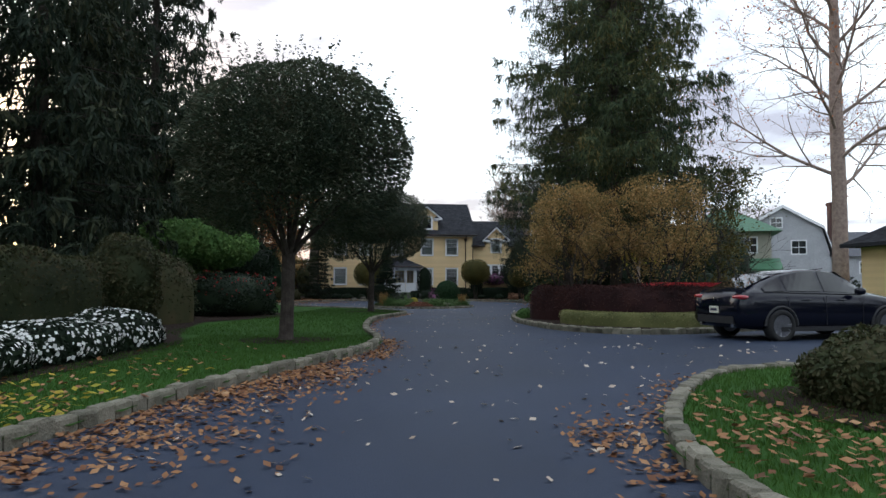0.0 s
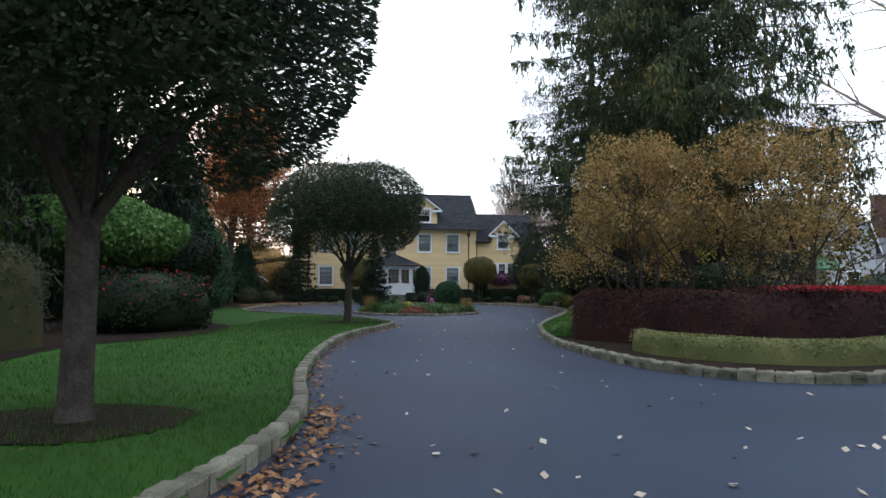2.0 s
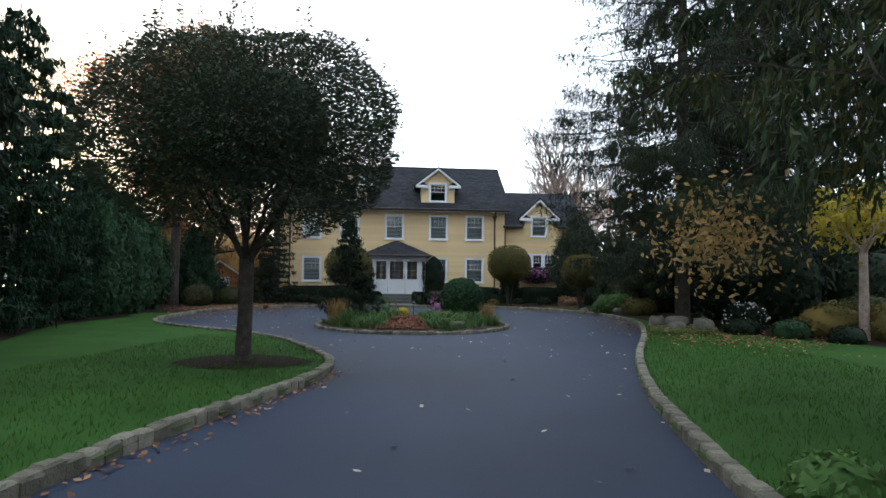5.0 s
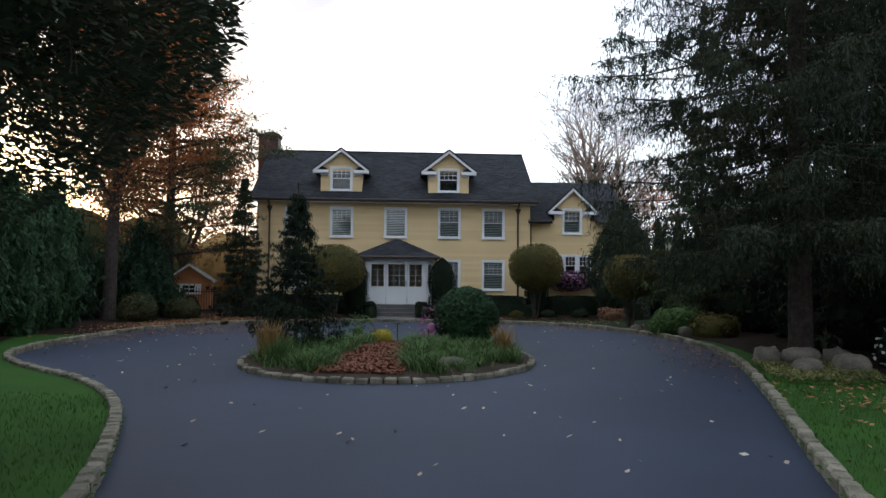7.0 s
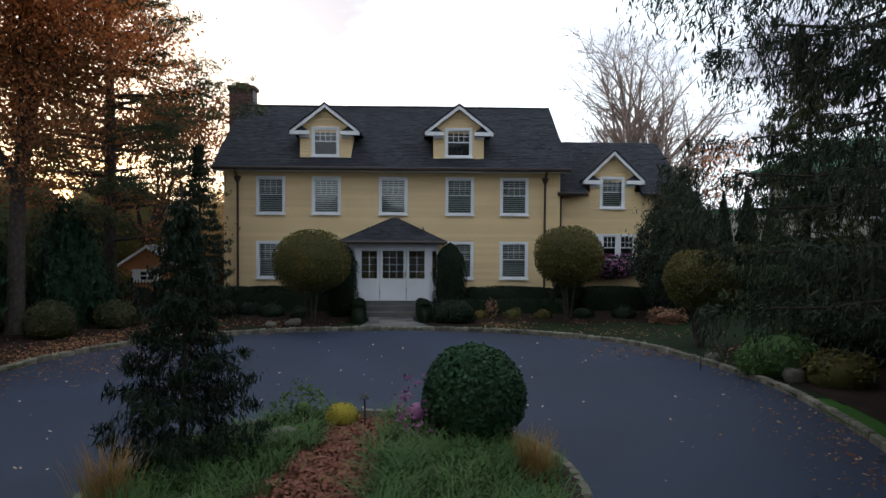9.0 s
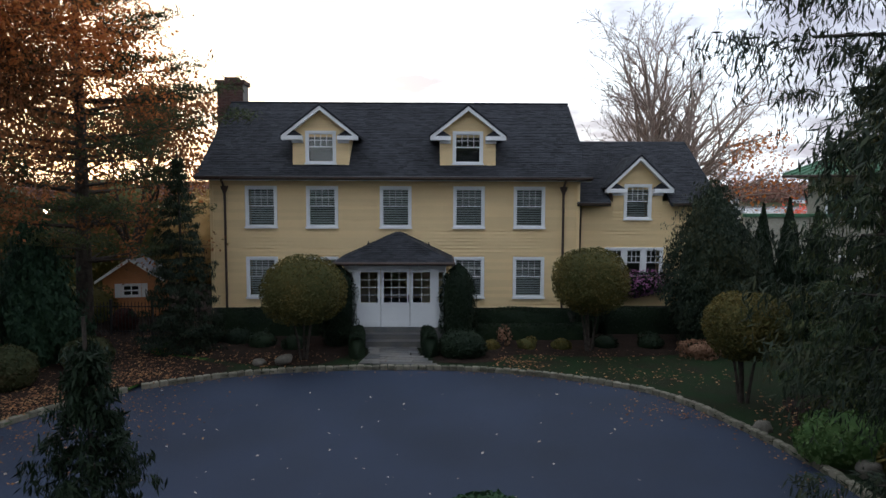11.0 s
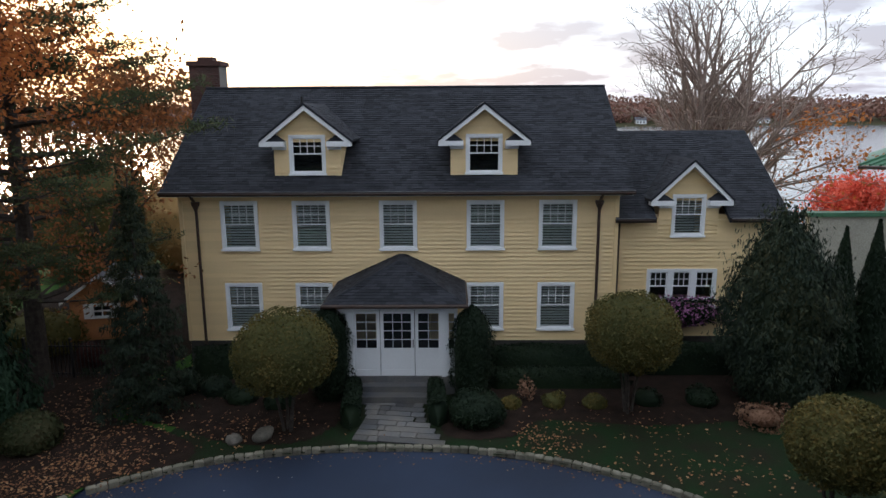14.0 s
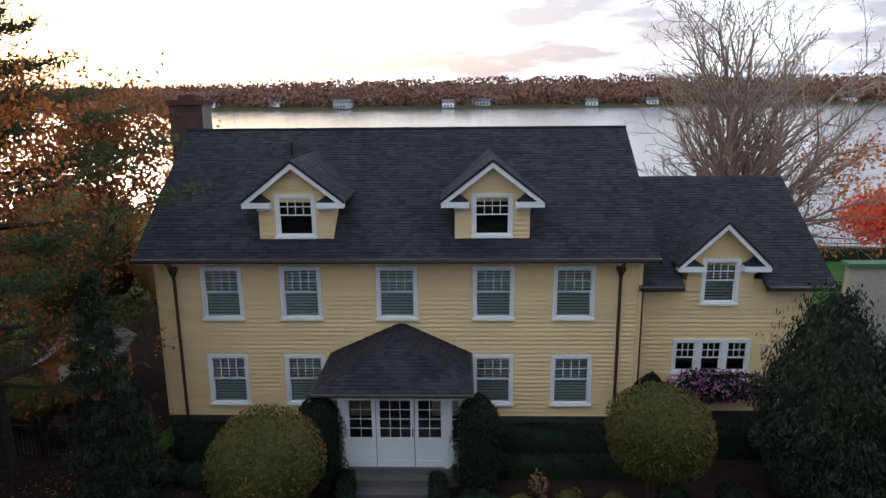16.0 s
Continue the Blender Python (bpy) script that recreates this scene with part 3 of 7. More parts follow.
def sash_window(parent, u, z0, w, h, v, blinds=1.0, cols=4, rows=2, top=0.48, room=True, tilt=0.0):
    """A double-hung window: outer casing, two sashes with bars above, panes and blinds. v: the wall's face."""
    t = 0.10
    c = Solid()
    c.box(u - w / 2, u - w / 2 + t, v - 0.055, v + 0.10, z0, z0 + h); c.box(u + w / 2 - t, u + w / 2, v - 0.055, v + 0.10, z0, z0 + h)
    c.box(u - w / 2 + t, u + w / 2 - t, v - 0.055, v + 0.10, z0 + h - t, z0 + h); c.box(u - w / 2 + t, u + w / 2 - t, v - 0.055, v + 0.10, z0, z0 + t * 0.8)
    win = c.done("window", WHITE, parent, "white-painted sash window")
    Solid().box(u - w / 2 - 0.03, u + w / 2 + 0.03, v - 0.095, v - 0.057, z0 - 0.02, z0 + 0.045).done("sill", WHITE, win)
    a, b, c0, c1 = u - w / 2 + t, u + w / 2 - t, z0 + t * 0.8, z0 + h - t
    mid = c1 - (c1 - c0) * top
    for nm, lo, hi, dv in (("upper_sash", mid, c1, 0.0), ("lower_sash", c0, mid + 0.03, 0.035)):
        s = Solid()
        f = 0.038
        s.box(a, a + f, v + dv - 0.02, v + dv + 0.015, lo, hi); s.box(b - f, b, v + dv - 0.02, v + dv + 0.015, lo, hi)
        s.box(a + f, b - f, v + dv - 0.02, v + dv + 0.015, hi - f, hi); s.box(a + f, b - f, v + dv - 0.02, v + dv + 0.015, lo, lo + f)
        if nm == "upper_sash" and cols > 1:
            for k in range(1, cols):
                x = a + f + (b - a - 2 * f) * k / cols
                s.box(x - 0.012, x + 0.012, v + dv - 0.016, v + dv + 0.010, lo + f, hi - f)
            for k in range(1, rows):
                zz = lo + f + (hi - lo - 2 * f) * k / rows
                s.box(a + f, b - f, v + dv - 0.013, v + dv + 0.007, zz - 0.012, zz + 0.012)
        s.done(nm, WHITE, win)
        p = Solid().add([(a + f, v + dv, lo + f), (b - f, v + dv, lo + f), (b - f, v + dv + tilt, hi - f), (a + f, v + dv + tilt, hi - f)], [(0, 1, 2, 3)]).done("pane", GLASS, win)
        p.visible_shadow = False
    if blinds:
        s = Solid()
        z = c1 - 0.02
        while z > c1 - (c1 - c0) * blinds + 0.03:
            s.add([(a + 0.02, v + 0.125, z), (b - 0.02, v + 0.125, z), (b - 0.02, v + 0.085, z - 0.052), (a + 0.02, v + 0.085, z - 0.052)], [(0, 1, 2, 3)])
            z -= 0.092
        s.done("blind", BLIND, win, "pale slatted blind")
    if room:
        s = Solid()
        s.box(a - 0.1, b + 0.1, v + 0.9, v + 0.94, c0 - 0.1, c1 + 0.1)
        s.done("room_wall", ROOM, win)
    return win


WIN_U = (-5.3, -2.9, 0.0, 2.9, 5.3)
WW, WH, UZ, LZ = 1.25, 1.66, 4.16, 1.36
holes = [(u - WW / 2 + 0.06, u + WW / 2 - 0.06, UZ + 0.06, UZ + WH - 0.06) for u in WIN_U] + [(u - WW / 2 + 0.06, u + WW / 2 - 0.06, LZ + 0.06, LZ + WH - 0.06) for u in WIN_U if u]
PORCH_U = 0.11
holes.append((PORCH_U - 0.9, PORCH_U + 0.9, 0.7, 2.9))
s = Solid()
wall_cells(s, -W2, W2, 0.0, EAVE, holes, 0.03, 0.25)
s.box(-W2, -W2 + 0.22, 0.25, DEPTH, 0, EAVE); s.box(W2 - 0.22, W2, 0.25, DEPTH, 0, EAVE); s.box(-W2 + 0.22, W2 - 0.22, DEPTH - 0.22, DEPTH, 0, EAVE)
for sx in (-1, 1):                                     # gables
    x = sx * (W2 - 0.11)
    s.prism([(x - 0.11, 0.03, EAVE), (x - 0.11, DEPTH, EAVE), (x - 0.11, 4.4, 9.3)], (0, 0, 0), (0.22, 0, 0))
s.done("wall", SIDING, house, "yellow painted wall")
Solid().box(-W2 + 0.02, W2 - 0.02, -0.015, 0.03, 0.0, BASE).done("foundation", DARK, house, "dark foundation wall")
cut = [(a - 0.06, b + 0.06, c - 0.06, d + 0.06) for a, b, c, d in holes]
clapboards(house, -W2, W2, BASE, EAVE, cut, 0.03)
clapboards(house, 0, DEPTH, BASE, EAVE, [], 0, turn=Matrix.Translation((-W2, DEPTH, 0)) @ pose(0, 0, 0, 0, 0, -90))
Solid().box(-W2 - 0.03, -W2 + 0.09, -0.035, 0.04, BASE, EAVE).done("corner_board", SIDING, house)
Solid().box(W2 - 0.09, W2 + 0.03, -0.035, 0.04, BASE, EAVE).done("corner_board", SIDING, house)
Solid().box(-W2 - 0.02, W2 + 0.02, -0.04, 0.03, EAVE - 0.18, EAVE + 0.02).done("frieze", SIDING, house)
for i, u in enumerate(WIN_U):
    sash_window(house, u, UZ, WW, WH, 0.0, blinds=1.0)
    if u:
        sash_window(house, u, LZ, WW, WH, 0.0, blinds=1.0)


def gable_roof(parent, u0, u1, v0, vr, v1, z0, zr, name="roof", shingles=True):
    """Two slopes from eaves at v0 and v1 (height z0) up to a ridge at vr, with shingle courses on the front."""
    t = 0.14
    s = Solid()
    s.prism([(u0, v0, z0), (u0, vr, zr), (u0, v1, z0), (u0, v1, z0 - t), (u0, vr, zr - t * 1.2), (u0, v0, z0 - t)], (0, 0, 0), (u1 - u0, 0, 0))
    r = s.done(name, SHINGLE, parent, "dark grey shingle roof")
    if shingles:
        courses(r, [(u0, v0, z0), (u1, v0, z0), (u1, vr, zr), (u0, vr, zr)])
    Solid().tube([(u0, vr, zr + 0.02), (u1, vr, zr + 0.02)], [0.05, 0.05], 6).done("ridge_cap", SHINGLE, r)
    return r


def courses(parent, quad, rise=0.13, tab=0.27):
    """Shingle tabs laid in courses on a sloping quad (foot left, foot right, top right, top left)."""
    a, b, c, d = [Vector(p) for p in quad]
    nrm = (b - a).cross(d - a).normalized()
    H = ((d + c) / 2 - (a + b) / 2).length
    n = int(H / rise)
    vs, fs = [], []
    rr = random.Random(3)
    for i in range(n):
        f0, f1 = i * rise / H, min(1, (i + 1.12) * rise / H)
        l0, r0, l1, r1 = a.lerp(d, f0), b.lerp(c, f0), a.lerp(d, f1), b.lerp(c, f1)
        L = (r0 - l0).length
        if L < 0.1:
            continue
        x = -rr.random() * tab
        while x < L:
            w = tab * rr.uniform(0.6, 1.3)
            p, q = max(0, x) / L, min(L, x + w - 0.006) / L
            if q > p:
                th = rr.uniform(0.010, 0.022)
                k = len(vs)
                lo0, lo1, hi1, hi0 = l0.lerp(r0, p), l0.lerp(r0, q), l1.lerp(r1, q), l1.lerp(r1, p)
                vs += [lo0, lo1, lo0 + nrm * th, lo1 + nrm * th, hi1 + nrm * 0.004, hi0 + nrm * 0.004]
                fs += [(k, k + 1, k + 3, k + 2), (k + 2, k + 3, k + 4, k + 5), (k, k + 2, k + 5, k + 5), (k + 1, k + 4, k + 3, k + 3)]
            x += w
    fs = [tuple(dict.fromkeys(f)) for f in fs]
    me = bpy.data.meshes.new("shingles")
    me.from_pydata([tuple(v) for v in vs], [], fs)
    me.materials.append(SHINGLE)
    return tagged(place("shingles", me, parent), kind="stuff")


RZ, RV = 9.62, 4.4
roof = gable_roof(house, -7.68, 7.64, -0.58, RV, DEPTH + 0.58, EAVE + 0.16, RZ)
Solid().box(-7.66, 7.62, -0.55, 0.03, EAVE - 0.0, EAVE + 0.03).done("soffit", WHITE, house)
g = Solid()
g.tube([(-7.70, -0.63, EAVE + 0.10), (7.66, -0.63, EAVE + 0.10)], [0.065, 0.065], 8)
g.done("gutter", BROWN, house, "brown metal gutter")
Solid().box(-7.70, 7.66, -0.70, -0.58, EAVE + 0.155, EAVE + 0.172).done("drip_edge", DRIP, house)
for u in (-6.70, 6.64):
    p = Solid()
    p.lathe([(0.05, -0.28), (0.07, -0.2), (0.14, -0.05), (0.15, 0.04)], 8, (u, -0.13, EAVE - 0.25))
    p.tube([(u, -0.12, EAVE - 0.45), (u, -0.10, EAVE - 0.7), (u, -0.09, 0.75)], [0.05, 0.05, 0.05], 8)
    p.tube([(u, -0.15, EAVE - 0.25), (u, -0.58, EAVE + 0.06)], [0.05, 0.05], 8)
    p.done("downspout", BROWN, house, "brown downspout with a hopper head")

# chimney of single bricks
ch = Solid().box(-8.38, -7.2, 4.65, 5.55, 0, 10.55).done("chimney", MORTAR, house, "brick chimney at the gable end")
bk = Solid().box(0, 0.2, 0, 0.012, 0, 0.062).mesh("brick", BRICK)
for i in range(34):
    z = 8.05 + i * 0.073
    off = 0.0 if i % 2 else -0.1
    for k in range(7):
        x = max(0, off + k * 0.212)
        w = min(1.18, off + k * 0.212 + 0.2) - x
        if w > 0.03 and z < 10.5:
            place("brick", bk, ch, m=Matrix.LocRotScale((-8.38 + x, 4.638, z), None, (w / 0.2, 1, 1)))
Solid().box(-8.46, -7.12, 4.57, 5.63, 10.5, 10.68).done("cap", BRICK, ch)
Solid().box(-8.1, -7.5, 4.85, 5.35, 10.68, 10.85).done("flue", BRICK, ch)
Solid().tube([(-3.75, 3.3, 8.7), (-3.75, 3.3, 9.28)], [0.05, 0.05], 8).done("vent_pipe", IRON, house)


def dormer(parent, u, v, z0, w, eave, peak, depth, over, win_w, win_h, win_z, blinds, sides=True, cols=4, rows=2):
    """A gabled dormer with white rakes and cornice returns. v: its face; sides: cheeks standing on the roof."""
    s = Solid()
    hw = w / 2
    hole = (u - win_w / 2 + 0.06, u + win_w / 2 - 0.06, win_z + 0.06, win_z + win_h - 0.06)
    wall_cells(s, u - hw, u + hw, z0, eave, [hole], v, v + 0.12)
    k = (peak - eave) / (hw + over)
    up = eave + over * k - 0.03
    s.prism([(u - hw, v, eave), (u + hw, v, eave), (u + hw, v, up), (u, v, peak - 0.05), (u - hw, v, up)], (0, 0, 0), (0, 0.12, 0))
    if sides:
        s.box(u - hw, u - hw + 0.1, v + 0.12, v + depth, z0, eave); s.box(u + hw - 0.1, u + hw, v + 0.12, v + depth, z0, eave)
    d = s.done("dormer", SIDING, parent, "yellow gabled dormer with white trim")
    cut = [(hole[0] - 0.06, hole[1] + 0.06, hole[2] - 0.06, hole[3] + 0.06)]
    z = z0
    while z < peak - 0.25:
        ww = min(hw, (peak - 0.06 - (z + 0.15)) / k)
        runs = [(u - ww, u + ww)]
        for h in cut:
            if h[2] < z + 0.07 < h[3]:
                runs = [(u - ww, h[0]), (h[1], u + ww)]
        for p, q in runs:
            if q - p > 0.03:
                Solid().add([(p, v, z), (q, v, z), (q, v, z + 0.15), (p, v, z + 0.15), (p, v - 0.036, z), (q, v - 0.036, z), (q, v - 0.004, z + 0.15), (p, v - 0.004, z + 0.15)],
                      [(7, 6, 5, 4), (4, 5, 1, 0), (3, 2, 6, 7), (0, 3, 7, 4), (5, 6, 2, 1)]).done("board", SIDING, d)
        z += 0.15
    e = hw + over
    rl = peak - e * k
    for sx in (-1, 1):
        r = Solid()
        r.prism([(u, v - 0.34, peak + 0.10), (u + sx * (e + 0.03), v - 0.34, rl + 0.06), (u + sx * (e + 0.03), v - 0.34, rl - 0.13), (u, v - 0.34, peak - 0.12)][::sx], (0, 0, 0), (0, 0.05, 0))
        r.done("rake_board", WHITE, d)
        q = Solid()                                     # soffit strip under the rake
        q.prism([(u, v - 0.29, peak - 0.06), (u + sx * e, v - 0.29, rl - 0.06), (u + sx * e, v - 0.29, rl - 0.09), (u, v - 0.29, peak - 0.09)][::sx], (0, 0, 0), (0, 0.29, 0))
        q.done("rake_soffit", WHITE, d)
        c = Solid().box(min(u + sx * (e + 0.02), u + sx * (hw - 0.42)), max(u + sx * (e + 0.02), u + sx * (hw - 0.42)), v - 0.335, v + 0.0, rl - 0.13, rl + 0.03)
        c.box(min(u + sx * (hw + 0.02), u + sx * (hw - 0.42)), max(u + sx * (hw + 0.02), u + sx * (hw - 0.42)), v - 0.12, v, rl - 0.24, rl - 0.13)
        cr = c.done("cornice_return", WHITE, d)
        t = Solid().prism([(u + sx * (e - 0.05), v - 0.31, rl + 0.032), (u + sx * (hw - 0.40), v - 0.31, rl + 0.032), (u + sx * (hw - 0.40), v - 0.31, rl + 0.045), (u + sx * (hw + 0.05), v - 0.06, rl + 0.36)][::sx], (0, 0, 0), (0, 0.30, 0))
        t.done("return_roof", SHINGLE, d)
        f = Solid()
        back = v + depth
        f.add([(u, v - 0.36, peak + 0.12), (u + sx * (e + 0.05), v - 0.36, rl + 0.07), (u + sx * (e + 0.05), back, rl + 0.07), (u, back, peak + 0.12),
               (u, v - 0.36, peak + 0.04), (u + sx * (e + 0.05), v - 0.36, rl - 0.0), (u + sx * (e + 0.05), back, rl - 0.0), (u, back, peak + 0.04)],
              [(0, 1, 2, 3), (7, 6, 5, 4), (0, 4, 5, 1), (1, 5, 6, 2), (2, 6, 7, 3), (3, 7, 4, 0)])
        f.done("dormer_roof", SHINGLE, d)
        A, B_, C_, D_ = (u + sx * (e + 0.05), v - 0.36, rl + 0.07), (u + sx * (e + 0.05), back, rl + 0.07), (u, back, peak + 0.12), (u, v - 0.36, peak + 0.12)
        courses(d, (A, B_, C_, D_) if sx > 0 else (B_, A, D_, C_))
    sash_window(parent, u, win_z, win_w, win_h, v, blinds=blinds, cols=cols, rows=rows)
    return d


for u, bl in ((-2.95, 0.0), (2.85, 0.0)):
    dormer(house, u, 0.10, 6.30, 2.2, 7.74, 8.88, 3.6, 0.36, 1.2, 1.3, 6.68, bl)

# ---- the wing ----
WU0, WU1, WV, WEAVE = W2 + 0.03, 12.55, 0.42, 5.05
WC = 9.75
wh = [(WC - 0.56, WC + 0.56, 4.50, 5.94), (8.46, 10.84, 2.24, 3.38)]
s = Solid()
wall_cells(s, WU0, WU1, 0, WEAVE + 0.1, [(h[0] + 0.06, h[1] - 0.06, h[2] + 0.06, min(h[3] - 0.06, WEAVE + 0.2)) for h in wh], WV + 0.03, WV + 0.25)
s.box(WU1 - 0.22, WU1, WV + 0.25, 8.0, 0, WEAVE + 0.1); s.box(WU0, WU1 - 0.22, 7.8, 8.0, 0, WEAVE + 0.1)
s.prism([(WU1 - 0.2, WV + 0.03, WEAVE), (WU1 - 0.2, 8.0, WEAVE), (WU1 - 0.2, 4.2, 7.75)], (0, 0, 0), (0.2, 0, 0))
s.done("wall", SIDING, house, "yellow painted wall of the side wing")
clapboards(house, WU0, WU1, BASE, WEAVE + 0.05, wh, WV + 0.03)
Solid().box(WU0, WU1 - 0.02, WV - 0.01, WV + 0.03, 0, BASE).done("foundation", DARK, house, "dark foundation wall")
slope = (7.95 - WEAVE - 0.14) / (4.2 - WV + 0.5)
for a, b, v0 in ((WU0 - 0.1, WC - 1.2, WV - 0.5), (WC - 1.2, WC + 1.2, WV + 0.75), (WC + 1.2, 13.0, WV - 0.5)):
    z0 = 7.95 - slope * (4.2 - v0)
    q = Solid().prism([(a, v0, z0), (a, 4.2, 7.95), (a, 4.2, 7.80), (a, v0, z0 - 0.14)], (0, 0, 0), (b - a, 0, 0)).done("roof", SHINGLE, house, "dark grey shingle roof")
    courses(q, [(a, v0, z0), (b, v0, z0), (b, 4.2, 7.95), (a, 4.2, 7.95)])
Solid().prism([(WU0 - 0.1, 4.2, 7.95), (WU0 - 0.1, 8.6, WEAVE + 0.14), (WU0 - 0.1, 8.6, WEAVE), (WU0 - 0.1, 4.2, 7.80)], (0, 0, 0), (13.1 - WU0, 0, 0)).done("roof", SHINGLE, house, "dark grey shingle roof")
for a, b in ((WU0 - 0.1, WC - 1.25), (WC + 1.25, 13.02)):
    Solid().tube([(a, WV - 0.55, WEAVE + 0.09), (b, WV - 0.55, WEAVE + 0.09)], [0.06, 0.06], 8).done("gutter", BROWN, house, "brown metal gutter")
    Solid().box(a, b, WV - 0.62, WV - 0.5, WEAVE + 0.135, WEAVE + 0.152).done("drip_edge", DRIP, house)
dormer(house, WC, WV, WEAVE - 0.12, 2.0, 5.72, 7.0, 3.0, 0.33, 1.12, 1.44, 4.50, 1.0, sides=True)
for k in range(3):
    sash_window(house, 8.46 + 0.4 + k * 0.79, 2.24, 0.80, 1.14, WV, blinds=0, cols=3, rows=2, top=0.55)
Solid().tube([(WU0 + 0.12, WV - 0.06, WEAVE), (WU0 + 0.12, WV - 0.06, 0.7)], [0.04, 0.04], 8).done("downspout", BROWN, house, "brown downspout")

# ---- the porch ----
PV, PZ, PT = -2.5, 0.66, 3.02
pu0, pu1 = PORCH_U - 1.42, PORCH_U + 1.42
s = Solid()
s.box(pu0 - 0.42, pu0 - 0.34, PV + 0.06, 0.0, PZ, PT); s.box(pu1 + 0.34, pu1 + 0.42, PV + 0.06, 0.0, PZ, PT)
s.box(pu0 - 0.42, pu1 + 0.42, PV - 0.02, PV + 0.12, PT - 0.22, PT)
porch = s.done("porch", WHITE, house, "white glazed entrance porch")
Solid().box(pu0 - 0.4, pu1 + 0.4, PV - 0.05, 0.0, 0, PZ).done("porch_floor", FLAG, porch)


def glazed(u0, u1, z0, z1, cols, rows, name, panel=0.42, top=0.12):
    """A glazed leaf: stiles and rails, bars, panes, a plain panel below."""
    s = Solid()
    f = 0.10
    zp = z0 + (z1 - z0) * panel
    s.box(u0, u0 + f, PV, PV + 0.05, z0, z1); s.box(u1 - f, u1, PV, PV + 0.05, z0, z1)
    s.box(u0 + f, u1 - f, PV, PV + 0.05, z1 - top, z1); s.box(u0 + f, u1 - f, PV, PV + 0.05, zp - 0.08, zp)
    s.box(u0 + f, u1 - f, PV + 0.012, PV + 0.04, z0 + 0.2, zp - 0.08); s.box(u0 + f, u1 - f, PV, PV + 0.05, z0, z0 + 0.2)
    o = s.done(name, WHITE, porch)
    for k in range(1, cols):
        x = u0 + f + (u1 - u0 - 2 * f) * k / cols
        Solid().box(x - 0.009, x + 0.009, PV + 0.008, PV + 0.045, zp, z1 - top).done("glazing_bar", WHITE, o)
    for k in range(1, rows):
        z = zp + (z1 - top - zp) * k / rows
        Solid().box(u0 + f, u1 - f, PV + 0.011, PV + 0.042, z - 0.009, z + 0.009).done("glazing_bar", WHITE, o)
    Solid().add([(u0 + f, PV + 0.027, zp), (u1 - f, PV + 0.027, zp), (u1 - f, PV + 0.027, z1 - top), (u0 + f, PV + 0.027, z1 - top)], [(0, 1, 2, 3)]).done("pane", GLASS, o).visible_shadow = False
    return o


dz1 = PT - 0.22
glazed(pu0 + 0.06, pu0 + 0.88, PZ + 0.02, dz1, 2, 4, "side_panel")
door = glazed(pu0 + 0.90, pu0 + 1.94, PZ + 0.02, dz1, 3, 4, "door")
glazed(pu0 + 1.96, pu1 - 0.06, PZ + 0.02, dz1, 2, 4, "side_panel")
Solid().tube([(pu0 + 1.90, PV - 0.03, PZ + 0.95), (pu0 + 1.90, PV - 0.03, PZ + 1.2)], [0.015, 0.015], 6).done("handle", IRON, door)
glazed(pu0 - 0.42, pu0 - 0.05, PZ + 0.02, dz1, 1, 4, "side_light", top=0.12)
glazed(pu1 + 0.05, pu1 + 0.42, PZ + 0.02, dz1, 1, 4, "side_light", top=0.12)
for u in (pu0, pu1):                                   # pilasters between doors and side lights
    q = Solid().box(u - 0.07, u + 0.07, PV - 0.045, PV + 0.02, PZ, PT - 0.22)
    q.box(u - 0.10, u + 0.10, PV - 0.06, PV + 0.02, PT - 0.36, PT - 0.26)
    q.done("pilaster", WHITE, porch)
e0, e1, ev, ez = PORCH_U - 2.16, PORCH_U + 2.10, PV - 0.42, PT + 0.06
r0, r1, rv, rz = PORCH_U - 0.10, PORCH_U + 0.10, -1.15, 4.02
s = Solid().add([(e0, ev, ez), (e1, ev, ez), (e1, -0.0, ez), (e0, -0.0, ez), (r0, rv, rz), (r1, rv, rz), (r1, 0.0, rz), (r0, 0.0, rz), (e0, ev, ez - 0.08), (e1, ev, ez - 0.08), (e1, 0, ez - 0.08), (e0, 0, ez - 0.08)],
                [(0, 1, 5, 4), (1, 2, 6, 5), (4, 5, 6, 7), (3, 0, 4, 7), (8, 9, 1, 0), (9, 10, 2, 1), (11, 8, 0, 3), (11, 10, 9, 8)])
pr = s.done("porch_roof", SHINGLE, porch, "hipped shingle roof")
for qd in (((e0, ev, ez), (e1, ev, ez), (r1, rv, rz), (r0, rv, rz)), ((e1, ev, ez), (e1, 0, ez), (r1, 0, rz), (r1, rv, rz)), ((e0, 0, ez), (e0, ev, ez), (r0, rv, rz), (r0, 0, rz))):
    courses(pr, qd)
Solid().tube([(e0, 0, ez - 0.05), (e0 - 0.03, ev - 0.05, ez - 0.05), (e1 + 0.03, ev - 0.05, ez - 0.05), (e1, 0, ez - 0.05)], [0.06] * 4, 8).done("gutter", BROWN, porch)
for u in (PORCH_U - 1.15, PORCH_U + 1.2):
    Solid().lathe([(0.05, 0), (0.05, 0.08), (0.02, 0.1), (0.02, 0.16)], 8, (u, -0.5, rz - (rz - ez) * (abs(u - PORCH_U) - 0.1) / 1.92)).done("finial", IRON, porch)
# steps and path
st = thing("front_steps", HOUSE, "low stone steps before the porch", "steps")
for k, (v, z) in enumerate(((PV - 0.35, 0.48), (PV - 0.75, 0.30))):
    Solid().box(PORCH_U - 1.2, PORCH_U + 1.2, v - 0.02, PV - 0.05 if k == 0 else PV - 0.37, 0.02, z).done("step", FLAG, st)

